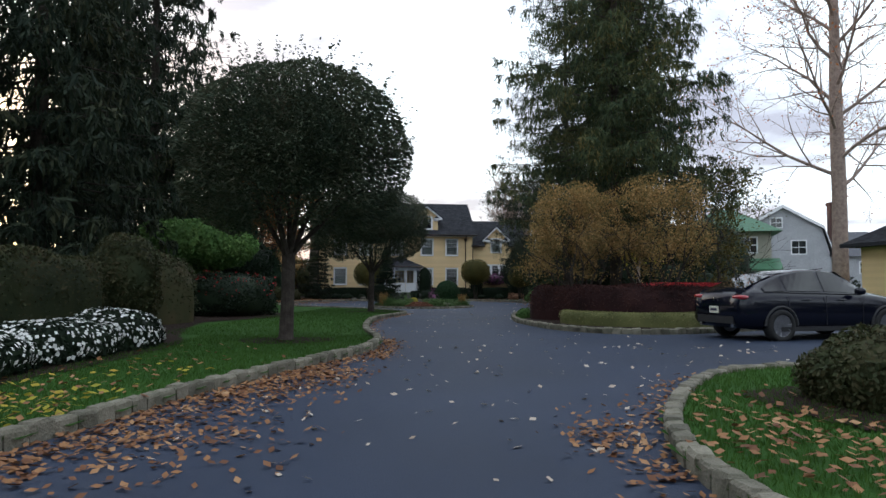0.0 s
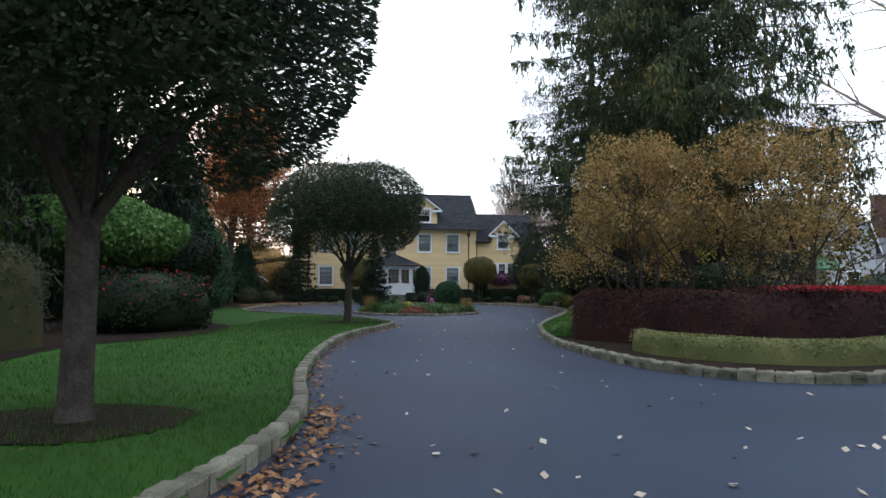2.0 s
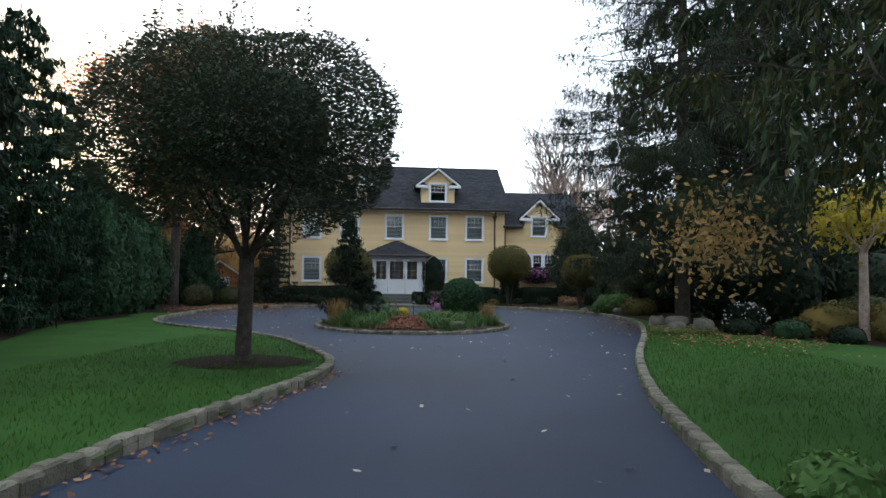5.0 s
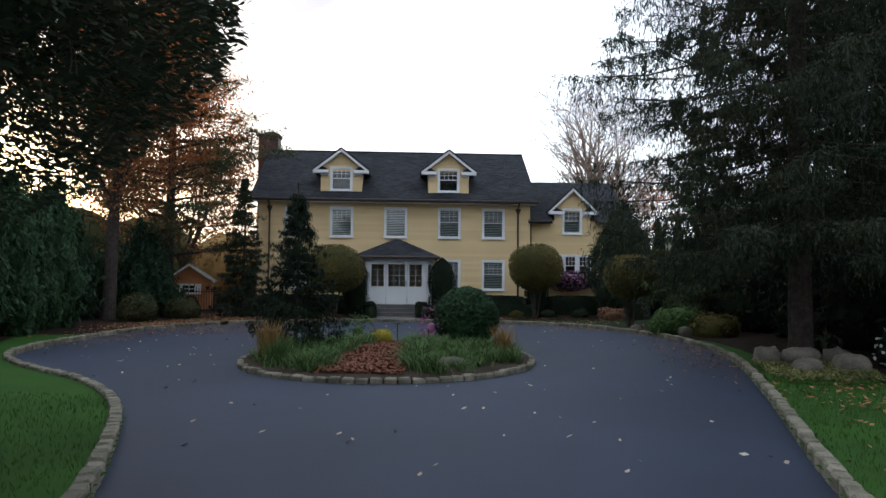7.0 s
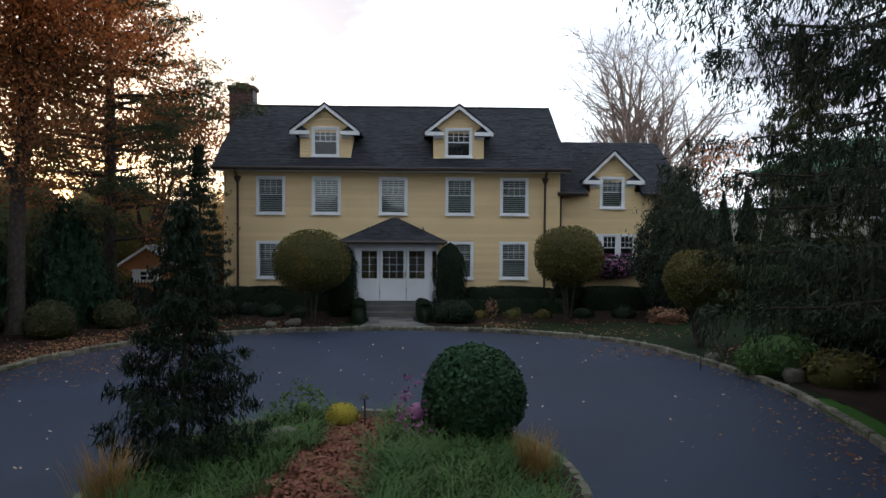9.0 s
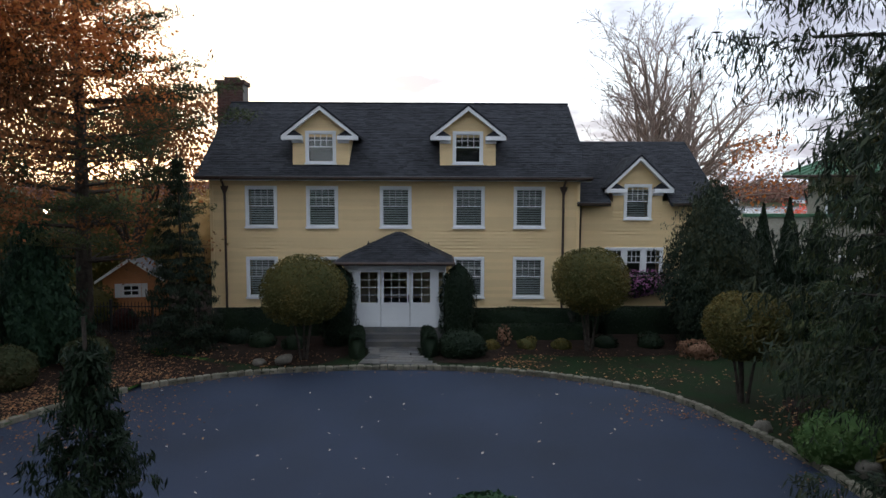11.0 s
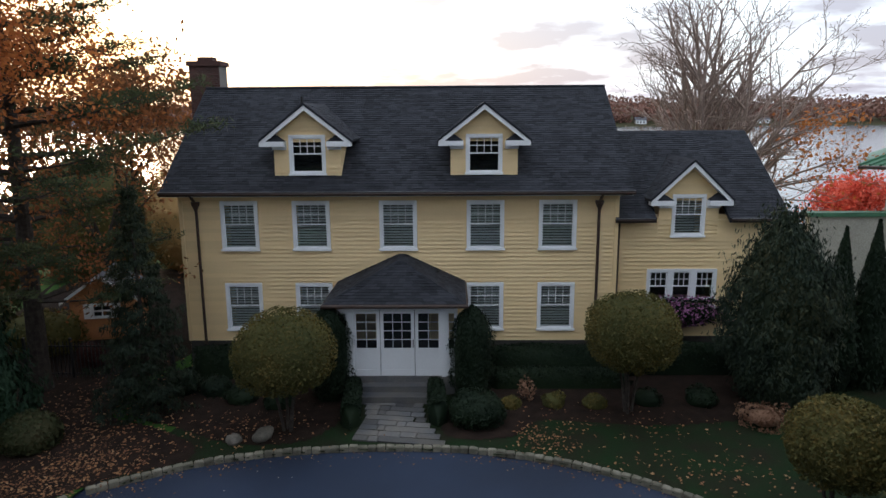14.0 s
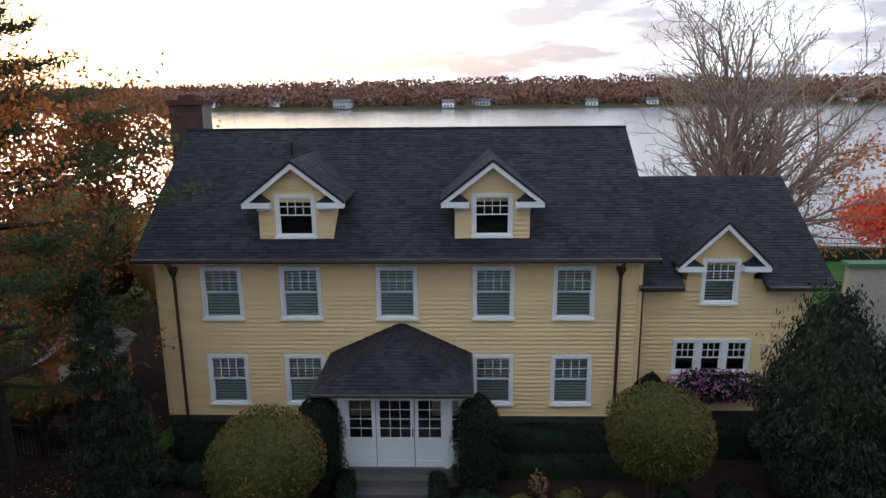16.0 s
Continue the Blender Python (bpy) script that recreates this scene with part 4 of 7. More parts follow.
# ---- trees ----
def round_tree(x, y, trunk_r, fork, c, r, count, size, label, seed=1, power=2.4):
    """A clipped lollipop tree: trunk, forking limbs, a dense rounded crown with ragged twigs on top."""
    root = thing("tree", pose(x, y, gz(x, y) + 0.08), label, "tree")
    s = Solid()
    s.tube([(0, 0, -0.1), (0, 0, 0.12), (0.02, 0.01, fork * 0.5), (0.03, 0, fork)], [trunk_r * 1.5, trunk_r * 1.12, trunk_r, trunk_r * 1.05], 14)
    s.done("trunk", BARK, root)
    s = Solid()
    tips = []
    for k in range(7):
        a = k * 0.9 + seed
        d = (math.cos(a) * 0.62, math.sin(a) * 0.62, 1.0)
        grow(s, (0.03, 0, fork - 0.12), d, r[2] * 0.85, trunk_r * 0.5, 3, tips, 0.18, (2, 3), 0.66, 0.02)
    s.done("limb", BARK, root)
    d = rand_dirs(count)
    k = (np.abs(d) ** power).sum(1) ** (-1 / power)
    f = k * (1 + 0.075 * lumps(d, seed, 2.6) + 0.035 * lumps(d, seed + 9, 9.0)) * (1 - 0.55 * rng.random(count) ** 2.2)
    f[d[:, 2] < -0.3] = np.maximum(f[d[:, 2] < -0.3], 0.62)
    p = d * f[:, None] * np.array(r) + np.array(c)
    # thin spots where the sky shows through
    gap = np.sin(p[:, 0] * 3.1 + seed) + np.sin(p[:, 1] * 2.7) + np.sin(p[:, 2] * 3.7 + seed) + 0.5 * np.sin(p[:, 0] * 7.1) + 0.5 * np.sin(p[:, 2] * 8.3)
    p = p[(gap < 1.8) | (rng.random(count) < 0.65)]
    p = p[(np.hypot(p[:, 0] - c[0], p[:, 1] - c[1]) > r[0] * 0.52) | (p[:, 2] > c[2] - r[2] * 0.42)]   # open underneath
    tw = []                                             # ragged shoots
    for j in range(420):
        q = rand_dirs(1)[0]
        if q[2] < -0.25:
            continue
        base = q * (np.abs(q) ** power).sum() ** (-1 / power) * np.array(r) + np.array(c)
        out = q * 0.5 + np.array((0.15, 0, 0.75))
        for t in np.linspace(0, rng.uniform(0.2, 0.6), 15):
            tw.append(base + out * (t - 0.12) + rng.normal(size=3) * 0.022)
    p = np.concatenate([p, np.array(tw)])
    foliage("crown", p, size, L_MAPLE, root, core=egg((c[0], c[1], c[2] + r[2] * 0.14), [v * 0.56 for v in r], power), normals=np.tile((0, 0, 1.0), (len(p), 1)), spread=0.75, aspect=0.42, axis=np.column_stack([(p - np.array(c))[:, :2], np.full(len(p), -0.6)]), jitter=0.9)
    return root


round_tree(-3.15, 13.65, 0.13, 1.75, (0.14, 0, 3.76), (2.26, 2.3, 1.76), 90000, 0.046, "dark-leaved clipped tree with a rounded crown on the lawn", 1)
round_tree(-3.45, 32.4, 0.13, 1.85, (0.0, 0, 4.05), (2.6, 2.6, 1.8), 90000, 0.046, "dark-leaved clipped tree with a flattened round crown on the lawn", 4, 2.4)


def spruce(x, y, H, R, label, low=1.2, dens=7.0, seed=1, material=None, trunk=0.4, drop=0.45, size=0.12, step=0.55, taper=0.75, arms=6, belly=4.0, base=None, hang=0.6, fine=99.0, thin=0.2):
    """A conifer: tapered trunk, whorls of sagging limbs, side branchlets with curtains of hanging needle sprays."""
    z0 = gz(x, y) + 0.05 if base is None else base
    root = thing("conifer", pose(x, y, z0), label, "tree")
    Solid().tube([(0, 0, -0.2), (0, 0, 0.4), (0.05, 0, H * 0.5), (0, 0, H)], [trunk * 1.35, trunk, trunk * 0.55, 0.02], 12).done("trunk", BARK, root)
    rr = np.random.default_rng(seed)
    s = Solid()
    P, A, N = [], [], []
    down = np.array((0, 0, -1.0))
    z = low
    while z < H - 0.2:
        reach = R * max(0.0, 1 - z / H) ** taper / max(0.001, (1 - belly / H) ** taper) if z > belly else R * (0.72 + 0.28 * z / belly)
        for k in range(arms):
            a = 2 * math.pi * (k + rr.random() * 0.9) / arms + z * 1.7
            L = reach * rr.uniform(0.66, 1.10)
            if L < 0.12:
                continue
            zb = z + rr.uniform(-0.35, 0.35) * step
            lift = rr.uniform(0.06, 0.20)
            pts = np.array([(math.cos(a + 0.15 * t) * L * t, math.sin(a + 0.15 * t) * L * t, zb - drop * L * (0.55 * t - 0.25 * t ** 2) + lift * L * max(0, t - 0.6)) for t in np.linspace(0, 1, 6)])
            s.tube([tuple(q) for q in pts[:5]], [max(0.008, 0.03 * L / 4 + 0.012 - 0.008 * i) * (0.8 if L > 1.5 else 0.4) for i in range(5)], 4, cap=False)
            out, side = np.array((math.cos(a), math.sin(a), 0)), np.array((-math.sin(a), math.cos(a), 0))
            coarse = 1.0 if z < fine else 0.5
            nb = max(5, int(dens * L * coarse))
            t = np.repeat(np.sort(rr.uniform(0.06, 1.0, nb)) ** 0.85, 5)
            sgn = np.repeat(rr.choice((-1.0, 1.0), nb), 5)
            w = np.repeat(0.48 * L ** 0.55 * rr.uniform(0.5, 1.1, nb), 5) * (1.12 - 0.85 * t)
            f = np.tile(np.linspace(0.15, 1.0, 5), nb)
            i = np.minimum((t * 5).astype(int), 4)
            q = pts[i] + (pts[np.minimum(i + 1, 5)] - pts[i]) * (t * 5 - i)[:, None]
            q = q + side * (sgn * w * f)[:, None] + out * (0.45 * w * f)[:, None] + down * (0.3 * w * f * f)[:, None]
            h = hang * min(1.0, 0.35 + L / 5) * rr.uniform(0.15, 1.0, len(q)) ** 1.4
            big = 1.0 if coarse == 1.0 else 1.6
            for j, g in enumerate((0.0, 0.2, 0.55, 0.95)):
                P.append(q + down * (h * g)[:, None] + rr.normal(size=q.shape) * 0.035 * big)
                A.append(side * (sgn * (0.8 if j == 0 else 0.15))[:, None] + out * (0.6 if j == 0 else 0.12) + down * (0.15 if j == 0 else 1.0))
                N.append(np.tile(out * 0.6 + np.array((0, 0, 0.8 if j == 0 else 0.1)), (len(q), 1)))
        z += step * (1.0 if z < H * 0.7 else 0.8)
    tagged(s.done("limb", BARK, root), kind="stuff")
    P, A, N = map(np.concatenate, (P, A, N))
    foliage("crown", P, size, material or L_SPRUCE, root, normals=N, spread=0.7, aspect=thin, axis=A, jitter=0.35)
    return root


spruce(6.9, 27.0, 24, 5.3, "tall spruce with drooping branches behind autumn shrubs", 3.5, 8.0, 2, L_SPRUCE, 0.25, 0.45, 0.115, 0.55, 0.55, 7, 7.0, fine=12)
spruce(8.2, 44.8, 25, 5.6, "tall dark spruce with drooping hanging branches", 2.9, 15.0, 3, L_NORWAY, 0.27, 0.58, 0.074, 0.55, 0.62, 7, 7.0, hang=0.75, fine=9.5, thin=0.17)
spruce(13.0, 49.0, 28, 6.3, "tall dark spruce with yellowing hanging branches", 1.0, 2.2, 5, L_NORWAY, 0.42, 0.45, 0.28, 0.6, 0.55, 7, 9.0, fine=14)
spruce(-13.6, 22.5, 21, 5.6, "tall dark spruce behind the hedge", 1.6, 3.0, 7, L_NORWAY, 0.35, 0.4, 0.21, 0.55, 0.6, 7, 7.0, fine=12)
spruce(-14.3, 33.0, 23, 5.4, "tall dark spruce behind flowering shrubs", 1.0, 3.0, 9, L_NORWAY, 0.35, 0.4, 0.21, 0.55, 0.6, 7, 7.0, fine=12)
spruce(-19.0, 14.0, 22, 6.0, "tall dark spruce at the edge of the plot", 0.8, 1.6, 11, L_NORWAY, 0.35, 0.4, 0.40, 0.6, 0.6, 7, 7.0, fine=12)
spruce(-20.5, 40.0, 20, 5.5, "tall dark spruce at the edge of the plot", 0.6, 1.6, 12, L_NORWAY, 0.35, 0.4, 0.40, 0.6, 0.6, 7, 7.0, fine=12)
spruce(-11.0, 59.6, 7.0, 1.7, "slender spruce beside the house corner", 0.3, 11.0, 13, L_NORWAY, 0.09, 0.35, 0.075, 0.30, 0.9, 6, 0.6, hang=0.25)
spruce(-3.7, 44.2, 4.0, 1.2, "small dark spruce in the turning circle", 0.2, 13.0, 15, L_YEW, 0.05, 0.05, 0.06, 0.2, 0.9, 6, 0.5, base=0.2, hang=0.2)


def column(x, y, r, H, label, material=L_ARB, count=9000, size=0.11, seed=1, tip=1.5, base=None, name="arborvitae", rough=0.13, plumes=0):
    """A dense upright evergreen: full below, drawn to a blunt or pointed tip."""
    root = thing(name, pose(x, y, gz(x, y) + 0.06 if base is None else base), label, "evergreen")
    t = rng.random(count) ** 0.8
    prof = lambda u: np.minimum(1, (0.72 + u * 1.3)) * (1 - np.clip((u - 0.25) / 0.75, 0, 1) ** tip)
    a = rng.uniform(0, 2 * math.pi, count)
    d = np.column_stack([np.cos(a), np.sin(a), t * 2 - 1])
    rad = prof(t) * r * (1 + rough * lumps(d, seed, 3.0)) * rng.uniform(0.86, 1.06, count)
    p = np.column_stack([np.cos(a) * rad, np.sin(a) * rad, t * H])
    nn = np.column_stack([np.cos(a), np.sin(a), np.full(count, 0.3)])
    vs, qs, n = [], [], 20
    for i in range(13):
        u = i / 12
        for j in range(n):
            b = 2 * math.pi * j / n
            q = float(prof(np.array(u))) * r * (0.90 - rough * 0.6)
            vs.append((q * math.cos(b), q * math.sin(b), u * H * 0.98))
    for i in range(12):
        for j in range(n):
            qs.append((i * n + j, i * n + (j + 1) % n, (i + 1) * n + (j + 1) % n, (i + 1) * n + j))
    if plumes:                                          # loose shoots standing out of the skin
        i = rng.integers(0, count, plumes)
        g = rng.random((plumes, 7)) * rng.uniform(0.2, 1.0, (plumes, 1))
        way = nn[i] * 0.42 + np.array((0, 0, 0.5)) + rng.normal(size=(plumes, 3)) * 0.15
        extra = (p[i][:, None, :] + way[:, None, :] * g[:, :, None] + rng.normal(size=(plumes, 7, 3)) * 0.05).reshape(-1, 3)
        p, nn = np.concatenate([p, extra]), np.concatenate([nn, np.repeat(nn[i], 7, axis=0)])
    foliage("foliage", p, size, material, root, normals=nn, spread=0.7, aspect=0.34, axis=np.tile((0, 0, 1.0), (len(p), 1)), jitter=0.6, core=(np.array(vs), np.array(qs)))
    Solid().tube([(0, 0, -0.1), (0, 0, 0.5)], [0.08, 0.07], 7).done("trunk", BARK, root)
    return root


for x, y, R, H, sd in ((-12.2, 36.8, 2.1, 8.8, 1), (-13.0, 39.8, 2.1, 9.8, 2), (-13.6, 42.9, 1.9, 8.0, 3)):
    tagged(spruce(x, y, H, R, "tall loose dark green conifer in a row", 0.3, 7.5, 60 + sd, L_EVERGREEN, 0.12, 0.12, 0.12, 0.42, 0.42, 6, 3.0, hang=0.35), group="conifer row")
for x, y, r, H, sd in ((-13.9, 45.6, 1.3, 5.6, 4), (-14.2, 48.0, 1.25, 4.8, 5), (-14.6, 50.4, 1.2, 4.4, 6)):
    tagged(column(x, y, r, H, "dense green arborvitae in a row", L_ARB, 14000, 0.10, sd, 3.0, rough=0.2, plumes=900), group="arborvitae row")
column(-14.7, 57.4, 1.3, 4.0, "broad dark evergreen beside the drive", L_EVERGREEN, 10000, 0.10, 8, rough=0.2, plumes=900)
column(-17.3, 54.5, 2.2, 5.2, "broad dark evergreen beside the drive", L_EVERGREEN, 9000, 0.12, 18, rough=0.2, plumes=900)
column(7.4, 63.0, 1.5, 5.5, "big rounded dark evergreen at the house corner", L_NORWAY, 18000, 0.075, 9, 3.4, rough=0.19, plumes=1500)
for x, y, H in ((9.5, 64.4, 5.1), (10.5, 64.6, 5.3), (11.6, 64.9, 5.0)):
    tagged(column(x, y, 0.75, H, "narrow pointed evergreen beside the house", L_YEW, 4500, 0.09, int(x * 2), 1.1), group="pointed evergreens")
spruce(8.8, 54.5, 8.8, 2.3, "tall loose green conifer on the plot's edge", 0.4, 9.0, 21, L_SPRUCE, 0.1, 0.3, 0.09, 0.38, 0.6, 6, 2.5, hang=0.4)

# broadleaf trees, autumn colours
def leafy_tree(x, y, trunk_r, fork, height, spread, material, leaves, size, label, seed, bark=BARK, depth=5, limbs=6, bare=False, lean=(0, 0), base=None, droop=0.0, clump=0.35, name="tree", lo=0.0, many=(2, 3), fill=None):
    global rng
    keep, rng = rng, np.random.default_rng(seed)
    root = thing(name, pose(x, y, gz(x, y) + 0.05 if base is None else base), label, "tree")
    s = Solid()
    s.tube([(0, 0, -0.2), (0.0, 0, 0.3), (lean[0] * 0.5, lean[1] * 0.5, fork * 0.55), (lean[0], lean[1], fork)], [trunk_r * 1.4, trunk_r * 1.05, trunk_r * 0.9, trunk_r * 0.8], 12)
    s.done("trunk", bark, root)
    s = Solid()
    tips = []
    for k in range(limbs):
        a = 2 * math.pi * k / limbs + seed
        w = spread * rng.uniform(0.6, 1.0)
        grow(s, (lean[0], lean[1], fork - 0.1), (math.cos(a) * w, math.sin(a) * w, 1.0), (height - fork) * 0.34, trunk_r * 0.5, depth, tips, 0.22, many, 0.74, 0.03, 0.008)
    s.done("limb", bark, root)
    if leaves:
        T = np.array([t[0] for t in tips if t[0].z > lo])
        p = T[rng.integers(0, len(T), leaves)] + rng.normal(size=(leaves, 3)) * clump
        foliage("crown", p, size, material, root, aspect=0.55)
    if fill:
        fx_, fy_, fz_, fr, fh, fn = fill
        d = rand_dirs(260)
        c = d * (rng.random(260) ** 0.5)[:, None] * np.array((fr, fr, fh)) + np.array((fx_, fy_, fz_))
        p = c[rng.integers(0, 260, fn)] + rng.normal(size=(fn, 3)) * 0.34
        foliage("crown", p, size, L_RUSSET, root, "russet and olive leaves", aspect=0.55)
    rng = keep
    return root


def bough(s, p, d, length, r, level, tips, lift, sides, minr):
    """A limb that tapers to its tip and bears side limbs all along."""
    p, d = Vector(p), Vector(d).normalized()
    n = 6 if level >= 3 else (4 if level == 2 else 3 if level == 1 else 2)
    pts, rad, dirs = [p.copy()], [r], []
    for i in range(n):
        d = (d + Vector(rng.normal(size=3)) * 0.11 + Vector((0, 0, lift))).normalized()
        p = p + d * length / n
        pts.append(p.copy()); dirs.append(d.copy()); rad.append(max(minr, r * (1 - 0.82 * (i + 1) / n)))
    s.tube(pts, rad, 7 if r > 0.07 else (4 if r > 0.025 else 3), cap=False)
    tips.append((p, d))
    if level == 0:
        return
    az = rng.uniform(0, 6.28)
    for i in range(1, n + 1):
        for k in range(sides[level]):
            az += 2.4 + rng.normal() * 0.3
            dd = dirs[i - 1]
            u = dd.cross(Vector((0.3, 0.2, 1)) if abs(dd.z) < 0.9 else Vector((1, 0.2, 0))).normalized()
            perp = u * math.cos(az) + dd.cross(u) * math.sin(az)
            bough(s, pts[i], dd * 0.80 + perp * 0.62, length * (0.56 - 0.30 * i / n) * rng.uniform(0.7, 1.2), min(rad[i] * 0.72, r * 0.5), level - 1, tips, lift, sides, minr)


def winter_tree(x, y, trunk_r, fork, stems, label, seed, leaves=0, size=0.1, material=None, leafy=None, base=None, leader=None, lift=0.03, minr=0.010):
    """A nearly bare tree. stems: (azimuth in degrees, lean from upright in degrees, length, start height)."""
    global rng
    keep, rng = rng, np.random.default_rng(seed)
    root = thing("tree", pose(x, y, gz(x, y) + 0.05 if base is None else base), label, "tree")
    top = leader or fork
    Solid().tube([(0, 0, -0.3), (0, 0, 0.4), (0.06, 0, fork * 0.6), (0, 0, fork), (0.1, 0.05, top)], [trunk_r * 1.4, trunk_r * 1.05, trunk_r * 0.92, trunk_r * 0.85, trunk_r * (0.3 if leader else 0.8)], 12).done("trunk", PALEBARK, root)
    s, tips = Solid(), []
    for az, lean, length, z in stems:
        a, b = math.radians(az), math.radians(lean)
        bough(s, (0, 0, z), (math.cos(a) * math.sin(b), math.sin(a) * math.sin(b), math.cos(b)), length, trunk_r * (0.26 if leader else 0.46 if length > 7.5 else 0.3), 3, tips, lift, (0, 2, 1, 2), minr)
    s.done("limb", PALEBARK, root)
    if leaves:
        T = np.array([t[0] for t in tips if leafy is None or leafy(t[0])])
        foliage("leaf", T[rng.integers(0, len(T), leaves)] + rng.normal(size=(leaves, 3)) * 0.22, size, material, root, "last autumn leaves", aspect=0.6)
    rng = keep
    return root


def pine(x, y, H, R, label, low, seed, arms=5, step=0.8, trunk=0.3, clusters=24, needles=28):
    """An open pine: level boughs turning up at the tips, each carrying flat tufts of long needles; russet inside."""
    rr = np.random.default_rng(seed)
    root = thing("conifer", pose(x, y, gz(x, y) + 0.05), label, "tree")
    Solid().tube([(0, 0, -0.2), (0, 0, 0.5), (0.1, 0, H * 0.5), (0, 0, H)], [trunk * 1.3, trunk, trunk * 0.6, 0.03], 12).done("trunk", BARK, root)
    s, C, B = Solid(), [], []
    z = low
    while z < H - 0.2:
        f = z / H
        reach = R * min(1.0, 0.55 + f * 1.4) * max(0.08, 1 - max(0, f - 0.45) / 0.58) ** 0.7
        for k in range(arms):
            a = 2 * math.pi * (k + rr.random() * 0.8) / arms + z * 2.1
            L = reach * rr.uniform(0.62, 1.12)
            zb = z + rr.uniform(-0.3, 0.3)
            pts = np.array([(math.cos(a + 0.1 * t) * L * t, math.sin(a + 0.1 * t) * L * t, zb + L * (0.10 * t + 0.16 * t ** 3 - 0.10 * t ** 2)) for t in np.linspace(0, 1, 6)])
            s.tube([tuple(q) for q in pts], [0.06 * L / 4 + 0.02, 0.05 * L / 4 + 0.015, 0.03, 0.022, 0.015, 0.01], 4, cap=False)
            out, side = np.array((math.cos(a), math.sin(a), 0)), np.array((-math.sin(a), math.cos(a), 0))
            for j in range(clusters):
                t = 0.3 + 0.7 * rr.random() ** 0.7
                i = min(int(t * 5), 4)
                q = pts[i] + (pts[i + 1] - pts[i]) * (t * 5 - i)
                w = rr.normal() * 0.26 * L * (1.15 - t * 0.8)
                c = q + side * w + out * abs(w) * 0.5 + np.array((0, 0, 0.12 * abs(w) + rr.normal() * 0.06))
                s.tube([tuple(q), tuple(c)], [0.012, 0.006], 3, cap=False)
                (B if t < 0.62 and rr.random() < 0.5 else C).append(c)
        z += step * (1.0 if f < 0.75 else 0.7)
    tagged(s.done("limb", BARK, root), kind="stuff")
    C, B = np.array(C), np.array(B)
    c = np.repeat(C, needles, axis=0)
    d = rr.normal(size=c.shape) * np.array((1, 1, 0.5)) + np.array((0, 0, 0.45))
    d /= np.linalg.norm(d, axis=1, keepdims=True)
    v, q = blades(c + d * 0.15 + rr.normal(size=c.shape) * np.array((0.14, 0.14, 0.05)), 0.13, 0.13, axis=d, jitter=0.1)
    place("crown", mesh_np("crown", v, q, L_PINE), root, "tufts of dark green needles")
    c = np.repeat(B, needles, axis=0)
    v, q = blades(c + rr.normal(size=c.shape) * 0.28, 0.075, 0.5)
    place("crown", mesh_np("crown", v, q, L_RUSSET), root, "russet leaves among the boughs")
    return root


leafy_tree(-14.9, 55.0, 0.27, 4.6, 13.8, 0.22, L_ORANGE, 30000, 0.075, "slender maple with orange autumn leaves", 3, BARK, 5, 6, lean=(0.0, 0.2), clump=0.42, fill=(0.0, 0.3, 8.8, 2.8, 4.6, 17000))
pine(-15.2, 60.5, 16.5, 5.2, "tall pine with level tufted boughs and russet leaves", 3.2, 23)
leafy_tree(-18.5, 69.0, 0.28, 2.6, 11.0, 0.7, L_RUSSET, 14000, 0.11, "broad autumn tree with russet and golden leaves", 5, BARK, 4, 6, clump=0.6)
STEMS = [(k * 137.5, 5 + 4.4 * (k % 7), 10.8 - 0.35 * (k % 7), 2.6 + 0.25 * (k % 5)) for k in range(13)] + [(-15, 62, 6.6, 3.2), (12, 70, 6.4, 3.8), (165, 55, 4.6, 4.2), (195, 60, 4.4, 5.0), (-40, 55, 6.4, 4.6)]
winter_tree(8.4, 77.6, 0.42, 3.0, STEMS, "large bare spreading tree with a few orange leaves behind the house", 8, 1000, 0.10, L_ORANGE, lambda p: p.x > 3.0 and p.z < 8.6, lift=0.035, minr=0.012)

# trees behind the entrance close the view that the glass and paint reflect
n = 6000
a = rng.uniform(-0.15 * math.pi, 1.15 * math.pi, n)
q = rng.uniform(34, 52, n)
p = np.column_stack([np.cos(a) * q, -4 - np.sin(a) * q, rng.random(n) ** 1.3 * (11 + 4 * np.sin(a * 17))])
tagged(foliage("woods_behind", p, 1.1, L_SPRUCE, aspect=0.6), "dark belt of trees round the entrance", "woods", kind="stuff")
for x, y, r, h, m, sd in ((-14.0, 76.0, 2.6, 2.2, L_PRIVET, 61), (-19.0, 78.0, 3.2, 3.0, L_BROWN, 62), (-24.5, 76.0, 3.4, 3.6, L_GOLD, 63), (-24.0, 66.0, 3.0, 3.4, L_PINE, 64), (-22.0, 58.0, 2.8, 3.0, L_YEW, 65)):
    shrub("shrub", x, y, (r, r, h), h * 0.85, 0.14, m, "large loose shrub beyond the garden shed", count=5000, seed=sd, rough=0.2, group="backdrop shrubs")

